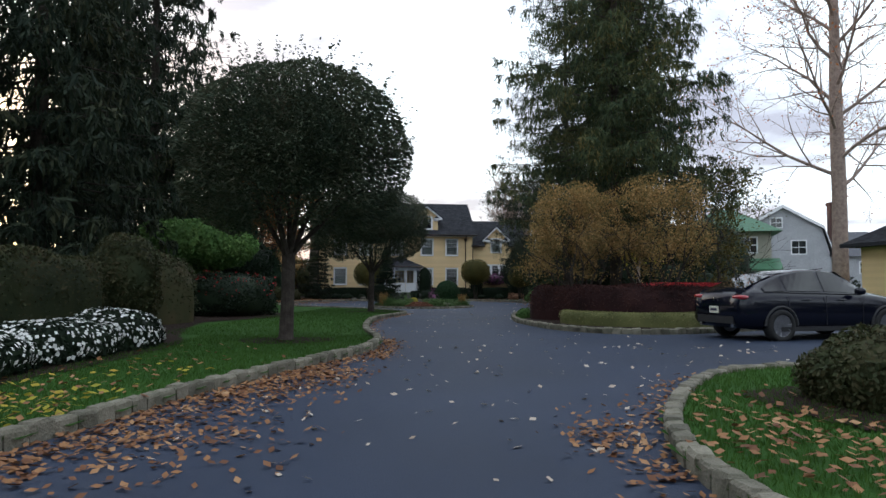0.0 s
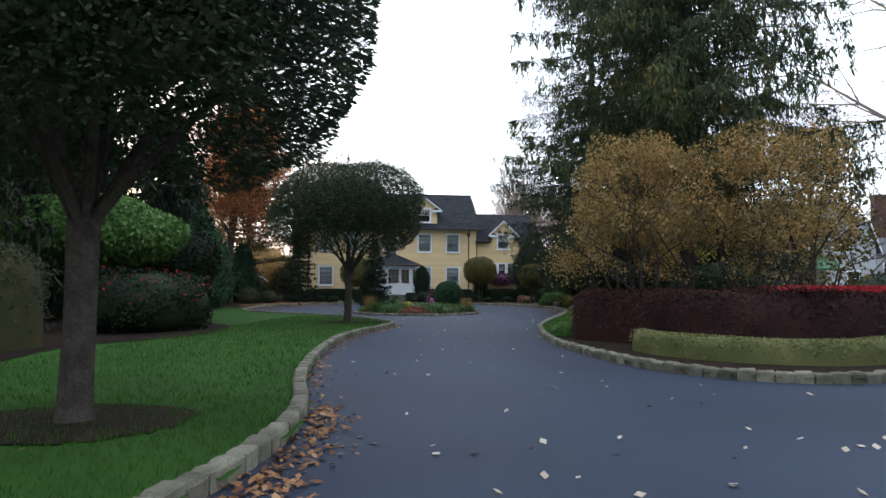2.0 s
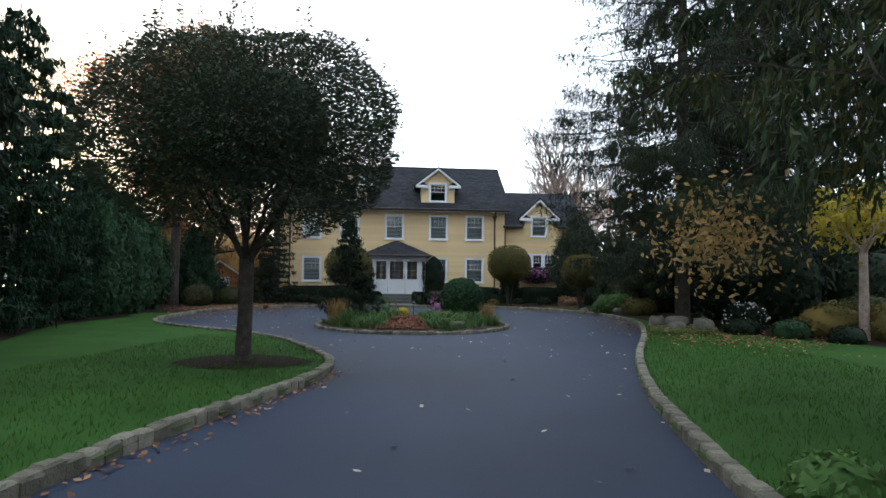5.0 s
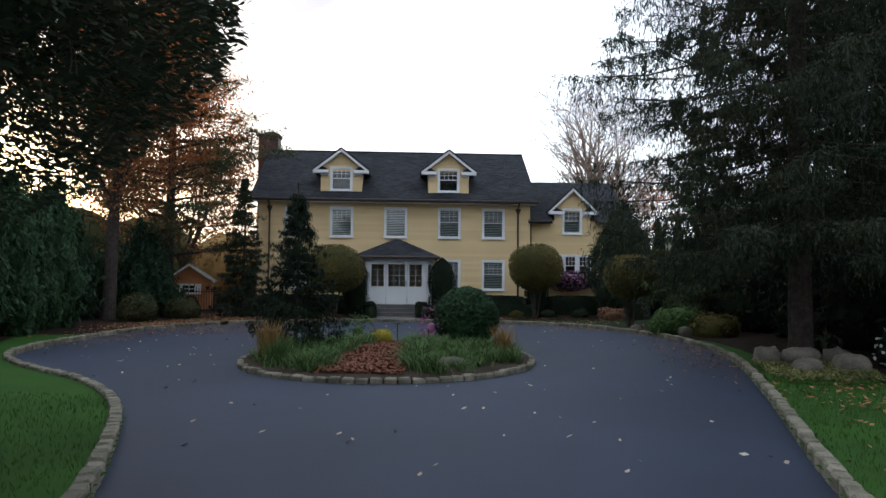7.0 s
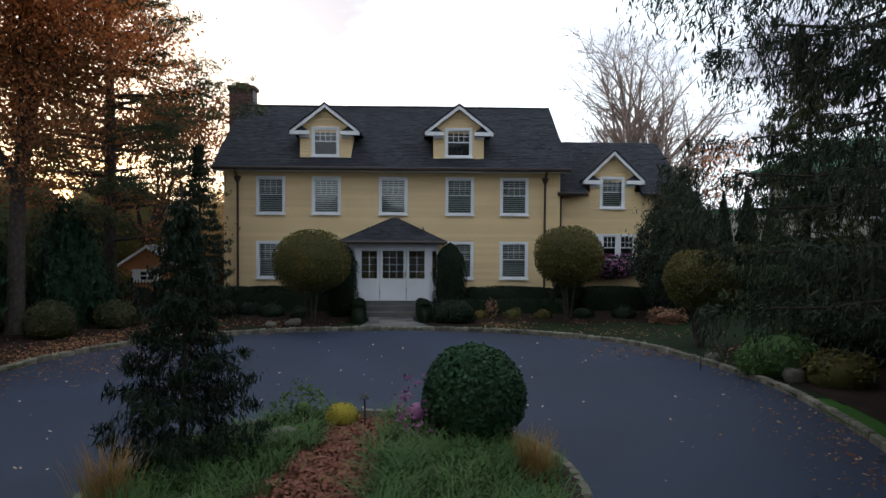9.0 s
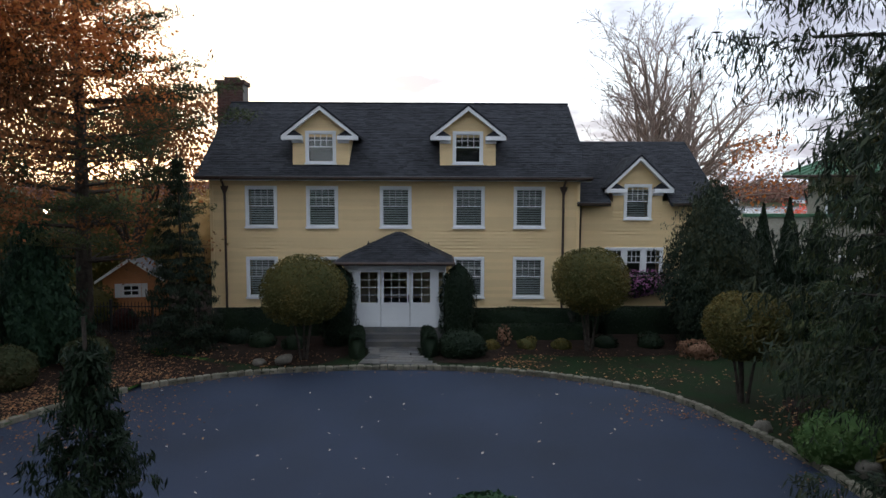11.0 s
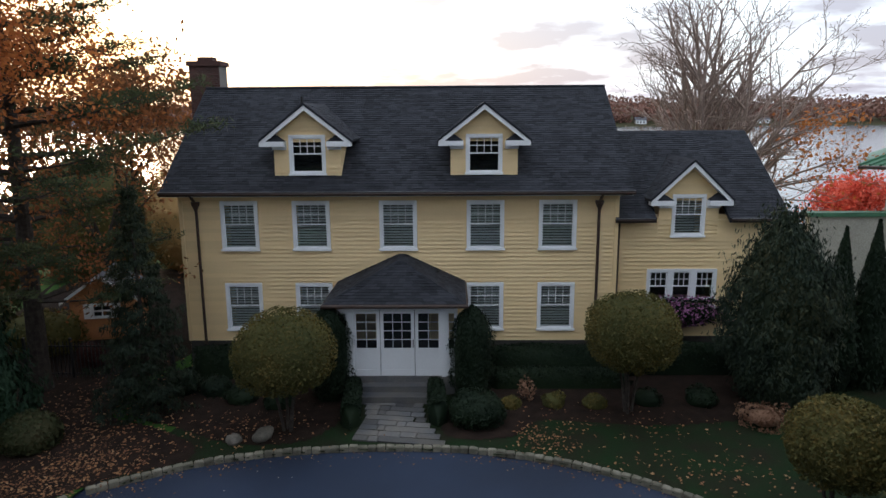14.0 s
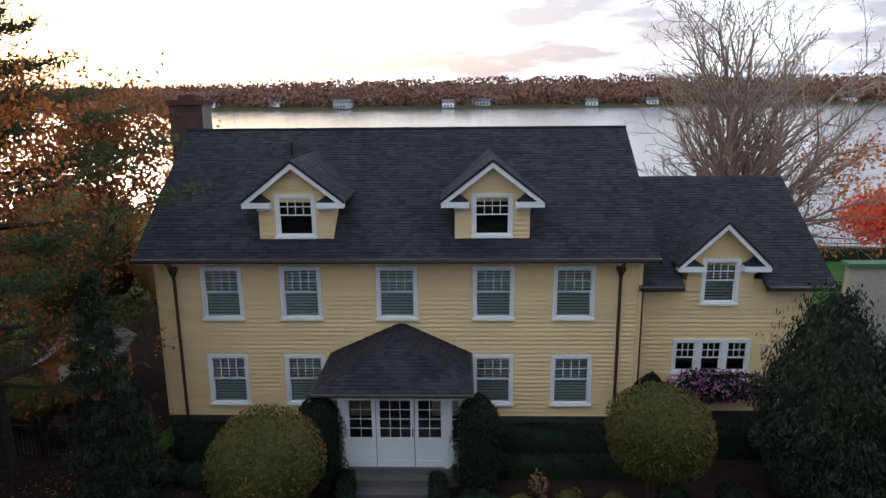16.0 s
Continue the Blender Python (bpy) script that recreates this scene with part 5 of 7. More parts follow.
# ---- hedges ----
def hedge(line, w, h, material, label, density=260, size=0.05, round_=3.2, name="hedge", base=0.08, rough=0.05, seed=1):
    """A clipped hedge along a line: rounded cross-section, dense skin of leaves over a closed core."""
    pts = catmull(line, 0.25)
    P = np.array(pts)
    root = thing(name, pose(P[0][0], P[0][1], 0), label, "hedge")
    T = np.gradient(P, axis=0)
    T /= np.linalg.norm(T, axis=1, keepdims=True)
    S = np.column_stack([T[:, 1], -T[:, 0]])
    n = len(P)
    end = np.minimum(1, (1 - np.clip(1 - np.minimum(np.arange(n), n - 1 - np.arange(n)) * 0.25 / (w * 0.5), 0, 1) ** 2.4) ** 0.5 + 0.02)
    gzs = np.array([gz(*p) for p in pts])
    m = 14
    vs = np.zeros((n, m, 3))
    for j in range(m):
        a = math.pi * j / (m - 1)
        c, s_ = math.cos(a), math.sin(a)
        k = (abs(c) ** round_ + abs(s_) ** round_) ** (-1 / round_)
        vs[:, j, :2] = P + S * (c * k * w * 0.5 * 0.93 * end)[:, None]
        vs[:, j, 2] = gzs + base + s_ * k * h * 0.97 * (0.25 + 0.75 * end)
    q = np.array([(i * m + j, i * m + j + 1, (i + 1) * m + j + 1, (i + 1) * m + j) for i in range(n - 1) for j in range(m - 1)])
    cnt = int(density * n * 0.25 * (w + 2 * h))
    i = rng.integers(0, n, cnt)
    a = np.arccos(rng.uniform(-1, 1, cnt)) * 0.55 + rng.uniform(0, math.pi, cnt) * 0.45
    c, s_ = np.cos(a), np.sin(a)
    k = (np.abs(c) ** round_ + np.abs(s_) ** round_) ** (-1 / round_) * rng.uniform(0.94, 1.03, cnt)
    k *= 1 + rough * np.sin(P[i][:, 0] * 2.3 + a * 3 + seed) * np.sin(P[i][:, 1] * 1.9)
    along = P[i] + T[i] * rng.uniform(-0.13, 0.13, cnt)[:, None]
    xy = along + S[i] * (c * k * w * 0.5 * end[i])[:, None]
    z = gzs[i] + base + s_ * k * h * (0.25 + 0.75 * end[i])
    nn = np.column_stack([S[i] * c[:, None], s_])
    p0 = np.array((P[0][0], P[0][1], 0))
    foliage("foliage", np.column_stack([xy, z]) - p0, size, material, root, normals=nn, spread=0.9, core=(vs.reshape(-1, 3) - p0, q))
    return root


BARB_LINE = [(3.4, 24.15), (3.75, 23.1), (4.5, 21.9), (5.6, 20.95), (7.2, 20.6), (9.0, 21.3), (12, 23.4)]
bh = hedge(BARB_LINE, 1.0, 1.12, L_BARB, "clipped dark maroon barberry hedge", 900, 0.034, 4.5, base=0.1)
tp = np.array(catmull([(6.5, 20.72), (7.2, 20.6), (9.0, 21.3), (11, 22.7)], 0.05))
i = rng.integers(0, len(tp), 5200)
rp = np.column_stack([tp[i] + rng.normal(size=(5200, 2)) * 0.24, 1.22 + GZ(tp[i][:, 0], tp[i][:, 1]) + rng.random(5200) * 0.10])
foliage("new_growth", rp - np.array((3.4, 24.15, 0)), 0.034, L_RED, bh, "bright red new shoots")
hedge([(3.72, 20.7), (3.95, 19.5), (4.6, 18.5), (5.5, 18.1), (6.4, 18.25), (7.6, 19.0), (8.8, 20.0)], 0.5, 0.38, L_BOX, "low clipped yellow-green boxwood edging hedge", 1300, 0.024, 5.0, base=0.1)
hedge([(-8.0, 3), (-8.0, 8), (-8.05, 12), (-8.3, 15.6)], 1.5, 1.72, L_PRIVET, "tall clipped privet hedge with browning leaves", 420, 0.042, 5.0)
shrub("bush", -8.0, 16.9, (0.9, 0.9, 1.2), 1.2, 0.05, L_PRIVET, "rounded shrub turning brown and yellow", count=9000, seed=3, rough=0.09)
hedge([(-8.6, 18.3), (-8.5, 19.8), (-8.4, 21.3)], 1.9, 2.0, L_PRIVET, "rounded clipped hedge block with browning leaves", 420, 0.042, 3.6)


def puff(x, y, c, r, material, size, label, count, seed=1, name="shrub", stems=5, group="", core=True, bark=BARK, rough=0.09, power=2.2):
    """A crown carried on several bare stems."""
    root = thing(name, pose(x, y, gz(x, y) + 0.08), label, "shrub", group)
    p, nn = clipped((0, 0, c), r, count, power, rough, seed, 0.78)
    foliage("crown", p, size, material, root, normals=nn, spread=1.0, core=egg((0, 0, c), [v * 0.86 for v in r], power) if core else None)
    for k in range(stems):
        a = k * 2.4 + seed
        Solid().tube([(0.09 * math.cos(a), 0.09 * math.sin(a), -0.08), (0.2 * math.cos(a), 0.2 * math.sin(a), (c - r[2]) * 0.6), (r[0] * 0.4 * math.cos(a), r[1] * 0.4 * math.sin(a), c)], [0.05, 0.04, 0.02], 6).done("stem", bark, root)
    return root


puff(-10.2, 27.6, 2.85, (2.3, 2.3, 1.05), L_RHODO, 0.085, "fresh green clipped laurel carried on bare stems", 13000, 2)
puff(-9.6, 32.2, 2.2, (1.5, 1.8, 1.2), L_YEW, 0.08, "dark evergreen shrub behind flowering shrubs", 6000, 5)
rb = shrub("rose_bush", -8.2, 26.6, (1.5, 2.7, 0.95), 0.8, 0.055, L_YEW, "wide dark rose bush dotted with red flowers", "shrub", 12000, 2.4, 0.12, 6)
p, nn = clipped((0, 0, 0.8), (1.53, 2.75, 1.0), 330, 2.4, 0.12, 6, 1.0)
tagged(foliage("flower", p[p[:, 2] > 0.9], 0.042, L_RED, rb, "small red flowers", aspect=0.9), kind="stuff")
wf = thing("flower_border", pose(-5.85, 9.9, 0.3), "mounded border of white chrysanthemums with dark leaves", "flowers")
for k, (yy, rx, ry, h) in enumerate(((-4.3, 0.66, 1.5, 0.5), (-2.0, 0.7, 1.4, 0.56), (0.2, 0.7, 1.4, 0.62), (2.0, 0.75, 1.25, 0.68))):
    p, nn = clipped((0, yy, 0.25), (rx, ry, h - 0.22), 6000, 2.3, 0.09, k)
    kp = p[:, 2] > 0
    foliage("clump", p[kp], 0.045, L_YEW, wf, normals=nn[kp], spread=0.9, core=egg((0, yy, 0.25), (rx * 0.9, ry * 0.9, (h - 0.22) * 0.9), 2.3))
    p, nn = clipped((0, yy, 0.27), (rx * 1.02, ry * 1.02, h - 0.22), 1100, 2.3, 0.09, k, 0.98)
    kp = p[:, 2] > 0.15
    foliage("blossom", p[kp], 0.034, L_WHITE, wf, "white blossoms", normals=nn[kp], spread=0.4, aspect=0.9)

# ---- autumn shrubs behind the barberry ----
def multi_stem(x, y, top, r, material, leaves, size, label, seed, stems=11, low=1.3, name="tree", core=0.0):
    global rng
    keep, rng = rng, np.random.default_rng(seed)
    root = thing(name, pose(x, y, gz(x, y) + 0.1), label, "tree")
    s = Solid()
    tips = []
    for k in range(stems):
        a = 2 * math.pi * k / stems
        d = Vector((math.cos(a) * 0.32, math.sin(a) * 0.32, 1))
        grow(s, (0.22 * math.cos(a), 0.22 * math.sin(a), -0.1), d, top * 0.42, 0.05, 3, tips, 0.16, (2, 3), 0.62, 0.0, 0.007)
    s.done("stem", BARK, root)
    d = rand_dirs(leaves)
    c = (low + top) / 2
    f = (np.abs(d) ** 2.2).sum(1) ** (-1 / 2.2) * (1 + 0.13 * lumps(d, seed, 3.2)) * (1 - 0.6 * rng.random(leaves) ** 1.5)
    p = d * f[:, None] * np.array((r, r, (top - low) / 2)) + np.array((0, 0, c))
    gap = np.sin(p[:, 0] * 4.3 + seed) + np.sin(p[:, 1] * 3.9) + np.sin(p[:, 2] * 4.1) + 0.6 * np.sin(p[:, 0] * 9 + p[:, 2] * 7)
    foliage("crown", p[(gap < 0.45) & (p[:, 2] > low * (0.7 + 0.9 * rng.random(leaves)))], size, material, root, aspect=0.6)
    rng = keep
    return root


multi_stem(4.5, 23.1, 4.7, 1.6, L_BROWN, 34000, 0.036, "many-stemmed shrub with yellow-brown autumn leaves", 3)
multi_stem(7.2, 23.0, 5.0, 1.9, L_BROWN, 26000, 0.039, "many-stemmed shrub with golden-brown autumn leaves", 6)
multi_stem(10.6, 26.4, 4.6, 1.3, L_GOLD, 3500, 0.06, "thin upright shrub with few greenish leaves", 9, 7, 1.0)
leafy_tree(12.5, 30.6, 0.10, 3.2, 7.0, 0.5, L_GOLD, 2500, 0.07, "thin dark tree with sparse leaves", 15, BARK, 4, 5, clump=0.3)
shrub("ground_cover", 9.5, 26.3, (3.2, 1.6, 0.55), 0.75, 0.06, L_RHODO, "bank of glossy green ground cover", count=7000, seed=12, rough=0.12)
SIDE = [(k * 137.5 + 20, 62 - 1.6 * k, 7.6 - 0.22 * k, 6.0 + 0.72 * k) for k in range(20)]
winter_tree(19.4, 33.0, 0.36, 10.0, SIDE, "tall pale-barked tree nearly bare with pinkish-brown leaves", 31, 3600, 0.07, L_ORANGE, None, leader=21.0, lift=0.0, minr=0.009)
shrub("bush", 4.35, 6.5, (0.8, 0.8, 0.5), 0.3, 0.032, L_PRIVET, "clipped bronze-green shrub in a mulch bed", count=12000, seed=8, rough=0.07)
shrub("bush", 3.0, 24.75, (0.3, 0.3, 0.24), 0.2, 0.05, L_RHODO, "small leafy plant with white flowers beside the hedge", count=500, seed=9)

# ---- planting right of the circle ----
shrub("bush", 7.3, 52.3, (0.9, 0.8, 0.6), 0.45, 0.06, L_LILY, "variegated shrub with pale green leaves by the kerb", count=3500, seed=4, rough=0.15)
shrub("bush", 8.2, 51.2, (0.7, 0.6, 0.5), 0.35, 0.06, L_GOLD, "low shrub with yellow-green leaves by the kerb", count=2500, seed=5, rough=0.15)
shrub("azalea", 6.6, 61.2, (0.66, 0.6, 0.36), 0.28, 0.055, L_SALMON, "small azalea with salmon-orange autumn leaves", count=1300, seed=6, rough=0.3, core=0.6)
for x, y, rx, z, sd in ((10.4, 54.0, 1.5, 1.0, 1), (12.6, 52.2, 1.7, 1.1, 2), (11.0, 47.6, 1.3, 0.8, 3), (14.8, 45.0, 1.9, 1.5, 4), (16.2, 41.0, 1.8, 1.2, 5), (15.5, 51.5, 2.4, 2.2, 6), (18.0, 47.5, 2.6, 2.6, 7), (14.0, 57.5, 2.2, 2.2, 8), (21.0, 39.0, 2.6, 1.1, 9), (12.0, 58.5, 1.9, 1.8, 10), (16.5, 55.5, 2.6, 3.0, 11), (20.5, 52.0, 3.0, 3.4, 12), (11.0, 50.5, 1.2, 1.1, 14), (12.4, 47.2, 2.1, 2.7, 15), (14.4, 52.8, 2.4, 3.2, 16), (13.2, 55.0, 2.0, 2.6, 17), (11.6, 44.6, 1.3, 1.7, 18)):
    shrub("yew", x, y, (rx, rx, z), z * 0.9, 0.11, L_YEW, "dark spreading yew under the spruces", count=2600, seed=sd, rough=0.12, group="yews under the spruces")
rh = shrub("rhododendron", 9.7, 43.0, (0.6, 0.6, 0.5), 0.45, 0.05, L_YEW, "small dark shrub dotted with pale pink blossom", count=2200, seed=7, rough=0.18, core=0.8)
p, nn = clipped((0, 0, 0.45), (0.62, 0.62, 0.52), 150, 2.2, 0.18, 7, 1.0)
foliage("blossom", p[p[:, 2] > 0.2], 0.045, L_WHITE, rh, "pale blossoms", aspect=0.9)
for x, y, r, m in ((11.0, 40.2, 0.9, L_GOLD), (12.3, 39.3, 1.0, L_GOLD), (12.8, 41.3, 1.1, L_PRIVET), (8.9, 41.2, 0.45, L_YEW), (9.8, 40.0, 0.5, L_ARB), (10.6, 38.6, 0.45, L_YEW)):
    shrub("bush", x, y, (r, r, r * 0.7), r * 0.5, 0.06, m, "low mixed shrub at the lawn's edge", count=int(2600 * r), seed=int(x * 7), rough=0.15)
leafy_tree(11.3, 39.1, 0.13, 2.5, 4.4, 0.9, L_YELLOW, 1500, 0.09, "small tree with lime-yellow leaves", 41, PALEBARK, 3, 5, clump=0.28)
hb = thing("hanging_branch", pose(4.2, 30.2, 2.35), "hanging branch with russet leaves beside the spruce", "branch")
Solid().tube([(2.6, -3.0, 2.2), (1.4, -1.6, 1.6), (0.3, -0.3, 0.9), (0, 0, 0.2)], [0.05, 0.04, 0.025, 0.012], 6).done("limb", BARK, hb)
q = rng.normal(size=(900, 3)) * np.array((0.42, 0.42, 0.34))
foliage("leaf", q, 0.055, L_BROWN, hb, "russet leaves", aspect=0.55)

# ---- shrubs round the house ----
def lollipop(x, y, c, r, material, label, seed):
    t = puff(x, y, c, r, material, 0.042, label, 15000, seed, "topiary_tree", 4, "clipped topiary trees", rough=0.045, power=2.3)
    return t


lollipop(-6.4, 58.9, 2.28, (1.36, 1.36, 1.12), L_GOLD, "clipped round topiary tree, olive green, before the house", 1)
lollipop(2.95, 61.4, 2.5, (1.3, 1.3, 1.12), L_GOLD, "clipped round topiary tree, olive green, before the wing", 2)
lollipop(6.45, 56.1, 2.02, (1.06, 1.06, 0.86), L_GOLD, "clipped domed topiary tree with golden leaves", 3)


def local(u, v):
    q = HOUSE @ Vector((u, v, 0))
    return q.x, q.y


for u in (-1.95, 2.38):
    x, y = local(u, -2.75)
    tagged(column(x, y, 0.64, 2.95, "dark clipped yew column beside the porch", L_YEW, 7000, 0.05, 3, 6.0, name="yew_column"), group="yew columns at the porch")
x, y = local(7.55, -0.75)
column(x, y, 0.62, 2.7, "dark clipped dome by the wing", L_YEW, 4500, 0.05, 5, 5.0, name="yew_column")
hedge([local(2.9, -0.95), local(7.0, -0.95)], 0.9, 1.0, L_YEW, "low dark hedge along the foundation", 500, 0.045, 4.5)
hedge([local(2.9, -1.9), local(7.6, -1.9)], 0.7, 0.6, L_YEW, "lower dark hedge before the foundation", 500, 0.045, 4.5)
hedge([local(-6.9, -0.95), local(-2.5, -0.95)], 0.9, 1.0, L_YEW, "low dark hedge along the foundation", 500, 0.045, 4.5)
hedge([local(8.0, -0.7), local(12.0, -0.7)], 0.8, 1.0, L_YEW, "low dark hedge below the wing windows", 500, 0.045, 4.5)
hedge([(-5.25, 61.4), (-4.7, 59.1)], 0.55, 0.72, L_YEW, "small clipped hedge beside the path", 700, 0.04, 4.0)
hedge([(-2.75, 61.7), (-2.3, 59.5)], 0.55, 0.72, L_YEW, "small clipped hedge beside the path", 700, 0.04, 4.0)
shrub("bush", -1.35, 60.3, (0.8, 0.75, 0.55), 0.4, 0.045, L_YEW, "dark clipped low shrub by the path", count=3000, seed=14)
shrub("bush", 0.0, 61.9, (0.26, 0.26, 0.36), 0.4, 0.05, L_SALMON, "small garden plant with orange leaves", count=260, seed=15, rough=0.3, core=0.3)
for u, v, r in ((-3.4, -3.4, 0.45), (-4.6, -3.0, 0.5), (-5.6, -2.4, 0.5), (-6.7, -2.3, 0.55), (3.5, -3.4, 0.3), (4.8, -3.3, 0.35), (6.0, -3.4, 0.35), (7.6, -3.2, 0.4), (9.2, -3.2, 0.45)):
    x, y = local(u, v)
    shrub("bush", x, y, (r, r, r * 0.75), r * 0.5, 0.05, L_GOLD if r < 0.4 else L_YEW, "low perennial clump in the front bed", count=900, seed=int(u * 5 + 60), rough=0.2, group="front bed clumps")
fb = thing("flower_box", HOUSE, "window box spilling over with pink and purple flowers", "flowers")
Solid().box(8.5, 10.8, 0.12, 0.38, 1.86, 2.14).done("box", WHITE, fb)
p, nn = clipped((9.7, 0.12, 1.92), (1.3, 0.36, 0.44), 3600, 2.6, 0.22, 3, 0.85)
foliage("leaf", p, 0.05, L_YEW, fb, "dark leaves", core=egg((9.7, 0.16, 1.9), (1.12, 0.24, 0.32), 2.6))
p, nn = clipped((9.7, 0.10, 1.94), (1.34, 0.39, 0.48), 1500, 2.6, 0.24, 3, 0.9)
foliage("blossom", p, 0.042, L_PINK, fb, "pink and purple blossom", normals=nn, spread=0.8, aspect=0.8)

# ---- turning circle planting ----
def tuft(x, y, base, r, h, n, material, label, name="grass_clump", arch=0.7, width=0.012, group=""):
    """Arching strap leaves from one crown."""
    root = thing(name, pose(x, y, base), label, "plant", group)
    a, L = rng.uniform(0, 2 * math.pi, n), rng.uniform(0.6, 1.1, n)
    o = rng.normal(size=(n, 2)) * r * 0.35
    V, Q = [], []
    for k in range(n):
        d = np.array((math.cos(a[k]), math.sin(a[k])))
        s_ = np.array((-d[1], d[0])) * width
        for t in (0, 0.35, 0.7, 1.0):
            q = o[k] + d * r * L[k] * t ** 1.3
            z = h * L[k] * (t * (1 + arch) - arch * t * t * 1.25)
            w = (1 - 0.8 * t)
            V += [(*(q - s_ * w), z), (*(q + s_ * w), z)]
        b = 8 * k
        Q += [(b, b + 1, b + 3, b + 2), (b + 2, b + 3, b + 5, b + 4), (b + 4, b + 5, b + 7, b + 6)]
    place("leaf", mesh_np("leaf", V, Q, material), root)
    return root


def isle_z(x, y):
    return 0.10 + 0.12 * min(1, max(0, 1 - math.hypot((x - ISLE[0]) / 3.0, (y - ISLE[1]) / 3.4)) * 1.3) + 0.03


rr = random.Random(5)
for k in range(290):
    a, q = rr.uniform(0, 2 * math.pi), math.sqrt(rr.uniform(0.03, 1.02))
    x, y = ISLE[0] + 2.85 * q * math.cos(a), ISLE[1] + 3.3 * q * math.sin(a)
    mid = -1.55 + (y - 44) * -0.03
    if abs(x - mid) < 0.62 - (y - 44) * 0.05:
        continue
    tuft(x, y, isle_z(x, y) - 0.04, rr.uniform(0.3, 0.5), rr.uniform(0.24, 0.46), 44, L_LILY, "arching strap-leaved plant in the turning circle", "lily_clump", group="lily clumps")
tuft(-3.75, 42.5, 0.12, 0.32, 0.9, 300, L_STRAW, "tuft of straw-coloured ornamental grass", arch=0.35, width=0.007)
tuft(-3.3, 42.0, 0.12, 0.4, 0.6, 300, L_LILY, "tuft of green ornamental grass", arch=0.35, width=0.007)
tuft(1.25, 44.3, 0.12, 0.3, 0.75, 280, L_STRAW, "tuft of straw-coloured ornamental grass", arch=0.35, width=0.007)
shrub("bush", 0.3, 46.0, (0.8, 0.8, 0.76), 0.93, 0.05, L_ARB, "dark green clipped ball shrub in the turning circle", count=9000, seed=21, rough=0.05)
shrub("bush", -2.6, 46.2, (0.45, 0.4, 0.4), 0.5, 0.04, L_LILY, "airy flowering perennial with pale stems", count=500, seed=22, rough=0.25, core=0.3)
shrub("bush", -0.6, 45.9, (0.4, 0.4, 0.5), 0.6, 0.045, L_PINK, "shrub with small pale pink roses", count=260, seed=23, rough=0.25, core=0.3)
shrub("chrysanthemum", -2.0, 46.5, (0.28, 0.28, 0.2), 0.33, 0.03, L_YELLOW, "pot of yellow chrysanthemums", count=700, seed=24)
pl = thing("path_light", pose(-1.55, 46.3, 0.2), "slim black garden path light", "lamp")
Solid().tube([(0, 0, -0.1), (0, 0, 0.5)], [0.015, 0.015], 6).done("stem", IRON, pl)
Solid().lathe([(0.09, 0.49), (0.10, 0.5), (0.05, 0.56), (0.01, 0.58)], 10).done("hood", IRON, pl)
n = 14000
y = rng.uniform(40.7, 46.9, n)
half = 0.66 - (y - 44) * 0.06
x = -1.55 + (y - 44) * -0.03 + rng.uniform(-1, 1, n) * half
q = np.column_stack([x, y, np.array([isle_z(a, b) for a, b in zip(x, y)]) + rng.uniform(0, 0.05, n)])
L_CHIP = leaf_mat("bark_chip", [(0.10, 0.042, 0.028), (0.19, 0.08, 0.05), (0.28, 0.14, 0.09)], 0.0, 0.9, 3.0)
tagged(foliage("bark_chips", q, 0.042, L_CHIP, normals=np.tile((0, 0, 1.0), (n, 1)), spread=0.7, aspect=0.6), "reddish bark chips on the circle's middle strip", "mulch", kind="stuff")


def boulder(x, y, z, r, label, seed, material=ROCK):
    v, q = egg((0, 0, 0), r, 2.6, 14)
    d = v / (np.linalg.norm(v, axis=1, keepdims=True) + 1e-9)
    v = v * (1 + 0.13 * lumps(d, seed, 3))[:, None]
    ob = place("boulder", mesh_np("boulder", v, q, material, True), None, "", pose(x, y, z, 0, 0, seed * 37))
    return tagged(ob, label, "rock", "garden boulders")


for x, y, z, r, sd in ((0.15, 41.9, 0.2, (0.4, 0.14, 0.12), 1), (-2.7, 45.3, 0.26, (0.36, 0.24, 0.16), 2), (-2.45, 41.6, 0.18, (0.4, 0.12, 0.1), 3), (7.0, 43.6, 0.25, (0.3, 0.25, 0.25), 4), (7.5, 43.2, 0.3, (0.35, 0.3, 0.2), 5),
                       (7.2, 42.2, 0.2, (0.35, 0.25, 0.18), 6), (8.1, 42.3, 0.25, (0.4, 0.3, 0.22), 7), (8.6, 43.9, 0.2, (0.3, 0.3, 0.25), 8), (7.0, 52.0, 0.2, (0.28, 0.2, 0.2), 9), (7.35, 51.4, 0.2, (0.25, 0.2, 0.22), 10),
                       (6.2, 53.9, 0.15, (0.2, 0.2, 0.15), 11), (-6.9, 58.4, 0.2, (0.35, 0.25, 0.15), 12), (-7.6, 58.1, 0.15, (0.25, 0.2, 0.12), 13)):
    boulder(x, y, z, r, "rounded grey-brown boulder among garden plants", sd)
moss = bed([(6.75, 44.0), (6.5, 42.6), (6.1, 41.2), (6.9, 40.7), (8.2, 41.3), (8.6, 42.6), (8.0, 43.8)], "carpet of yellow-green creeping plants", LAWN, 0.10)
n = 5000
x, y = rng.uniform(6.2, 8.5, n), rng.uniform(40.9, 43.9, n)
kp = inside(x, y, [(6.75, 44.0), (6.5, 42.6), (6.1, 41.2), (6.9, 40.7), (8.2, 41.3), (8.6, 42.6), (8.0, 43.8)])
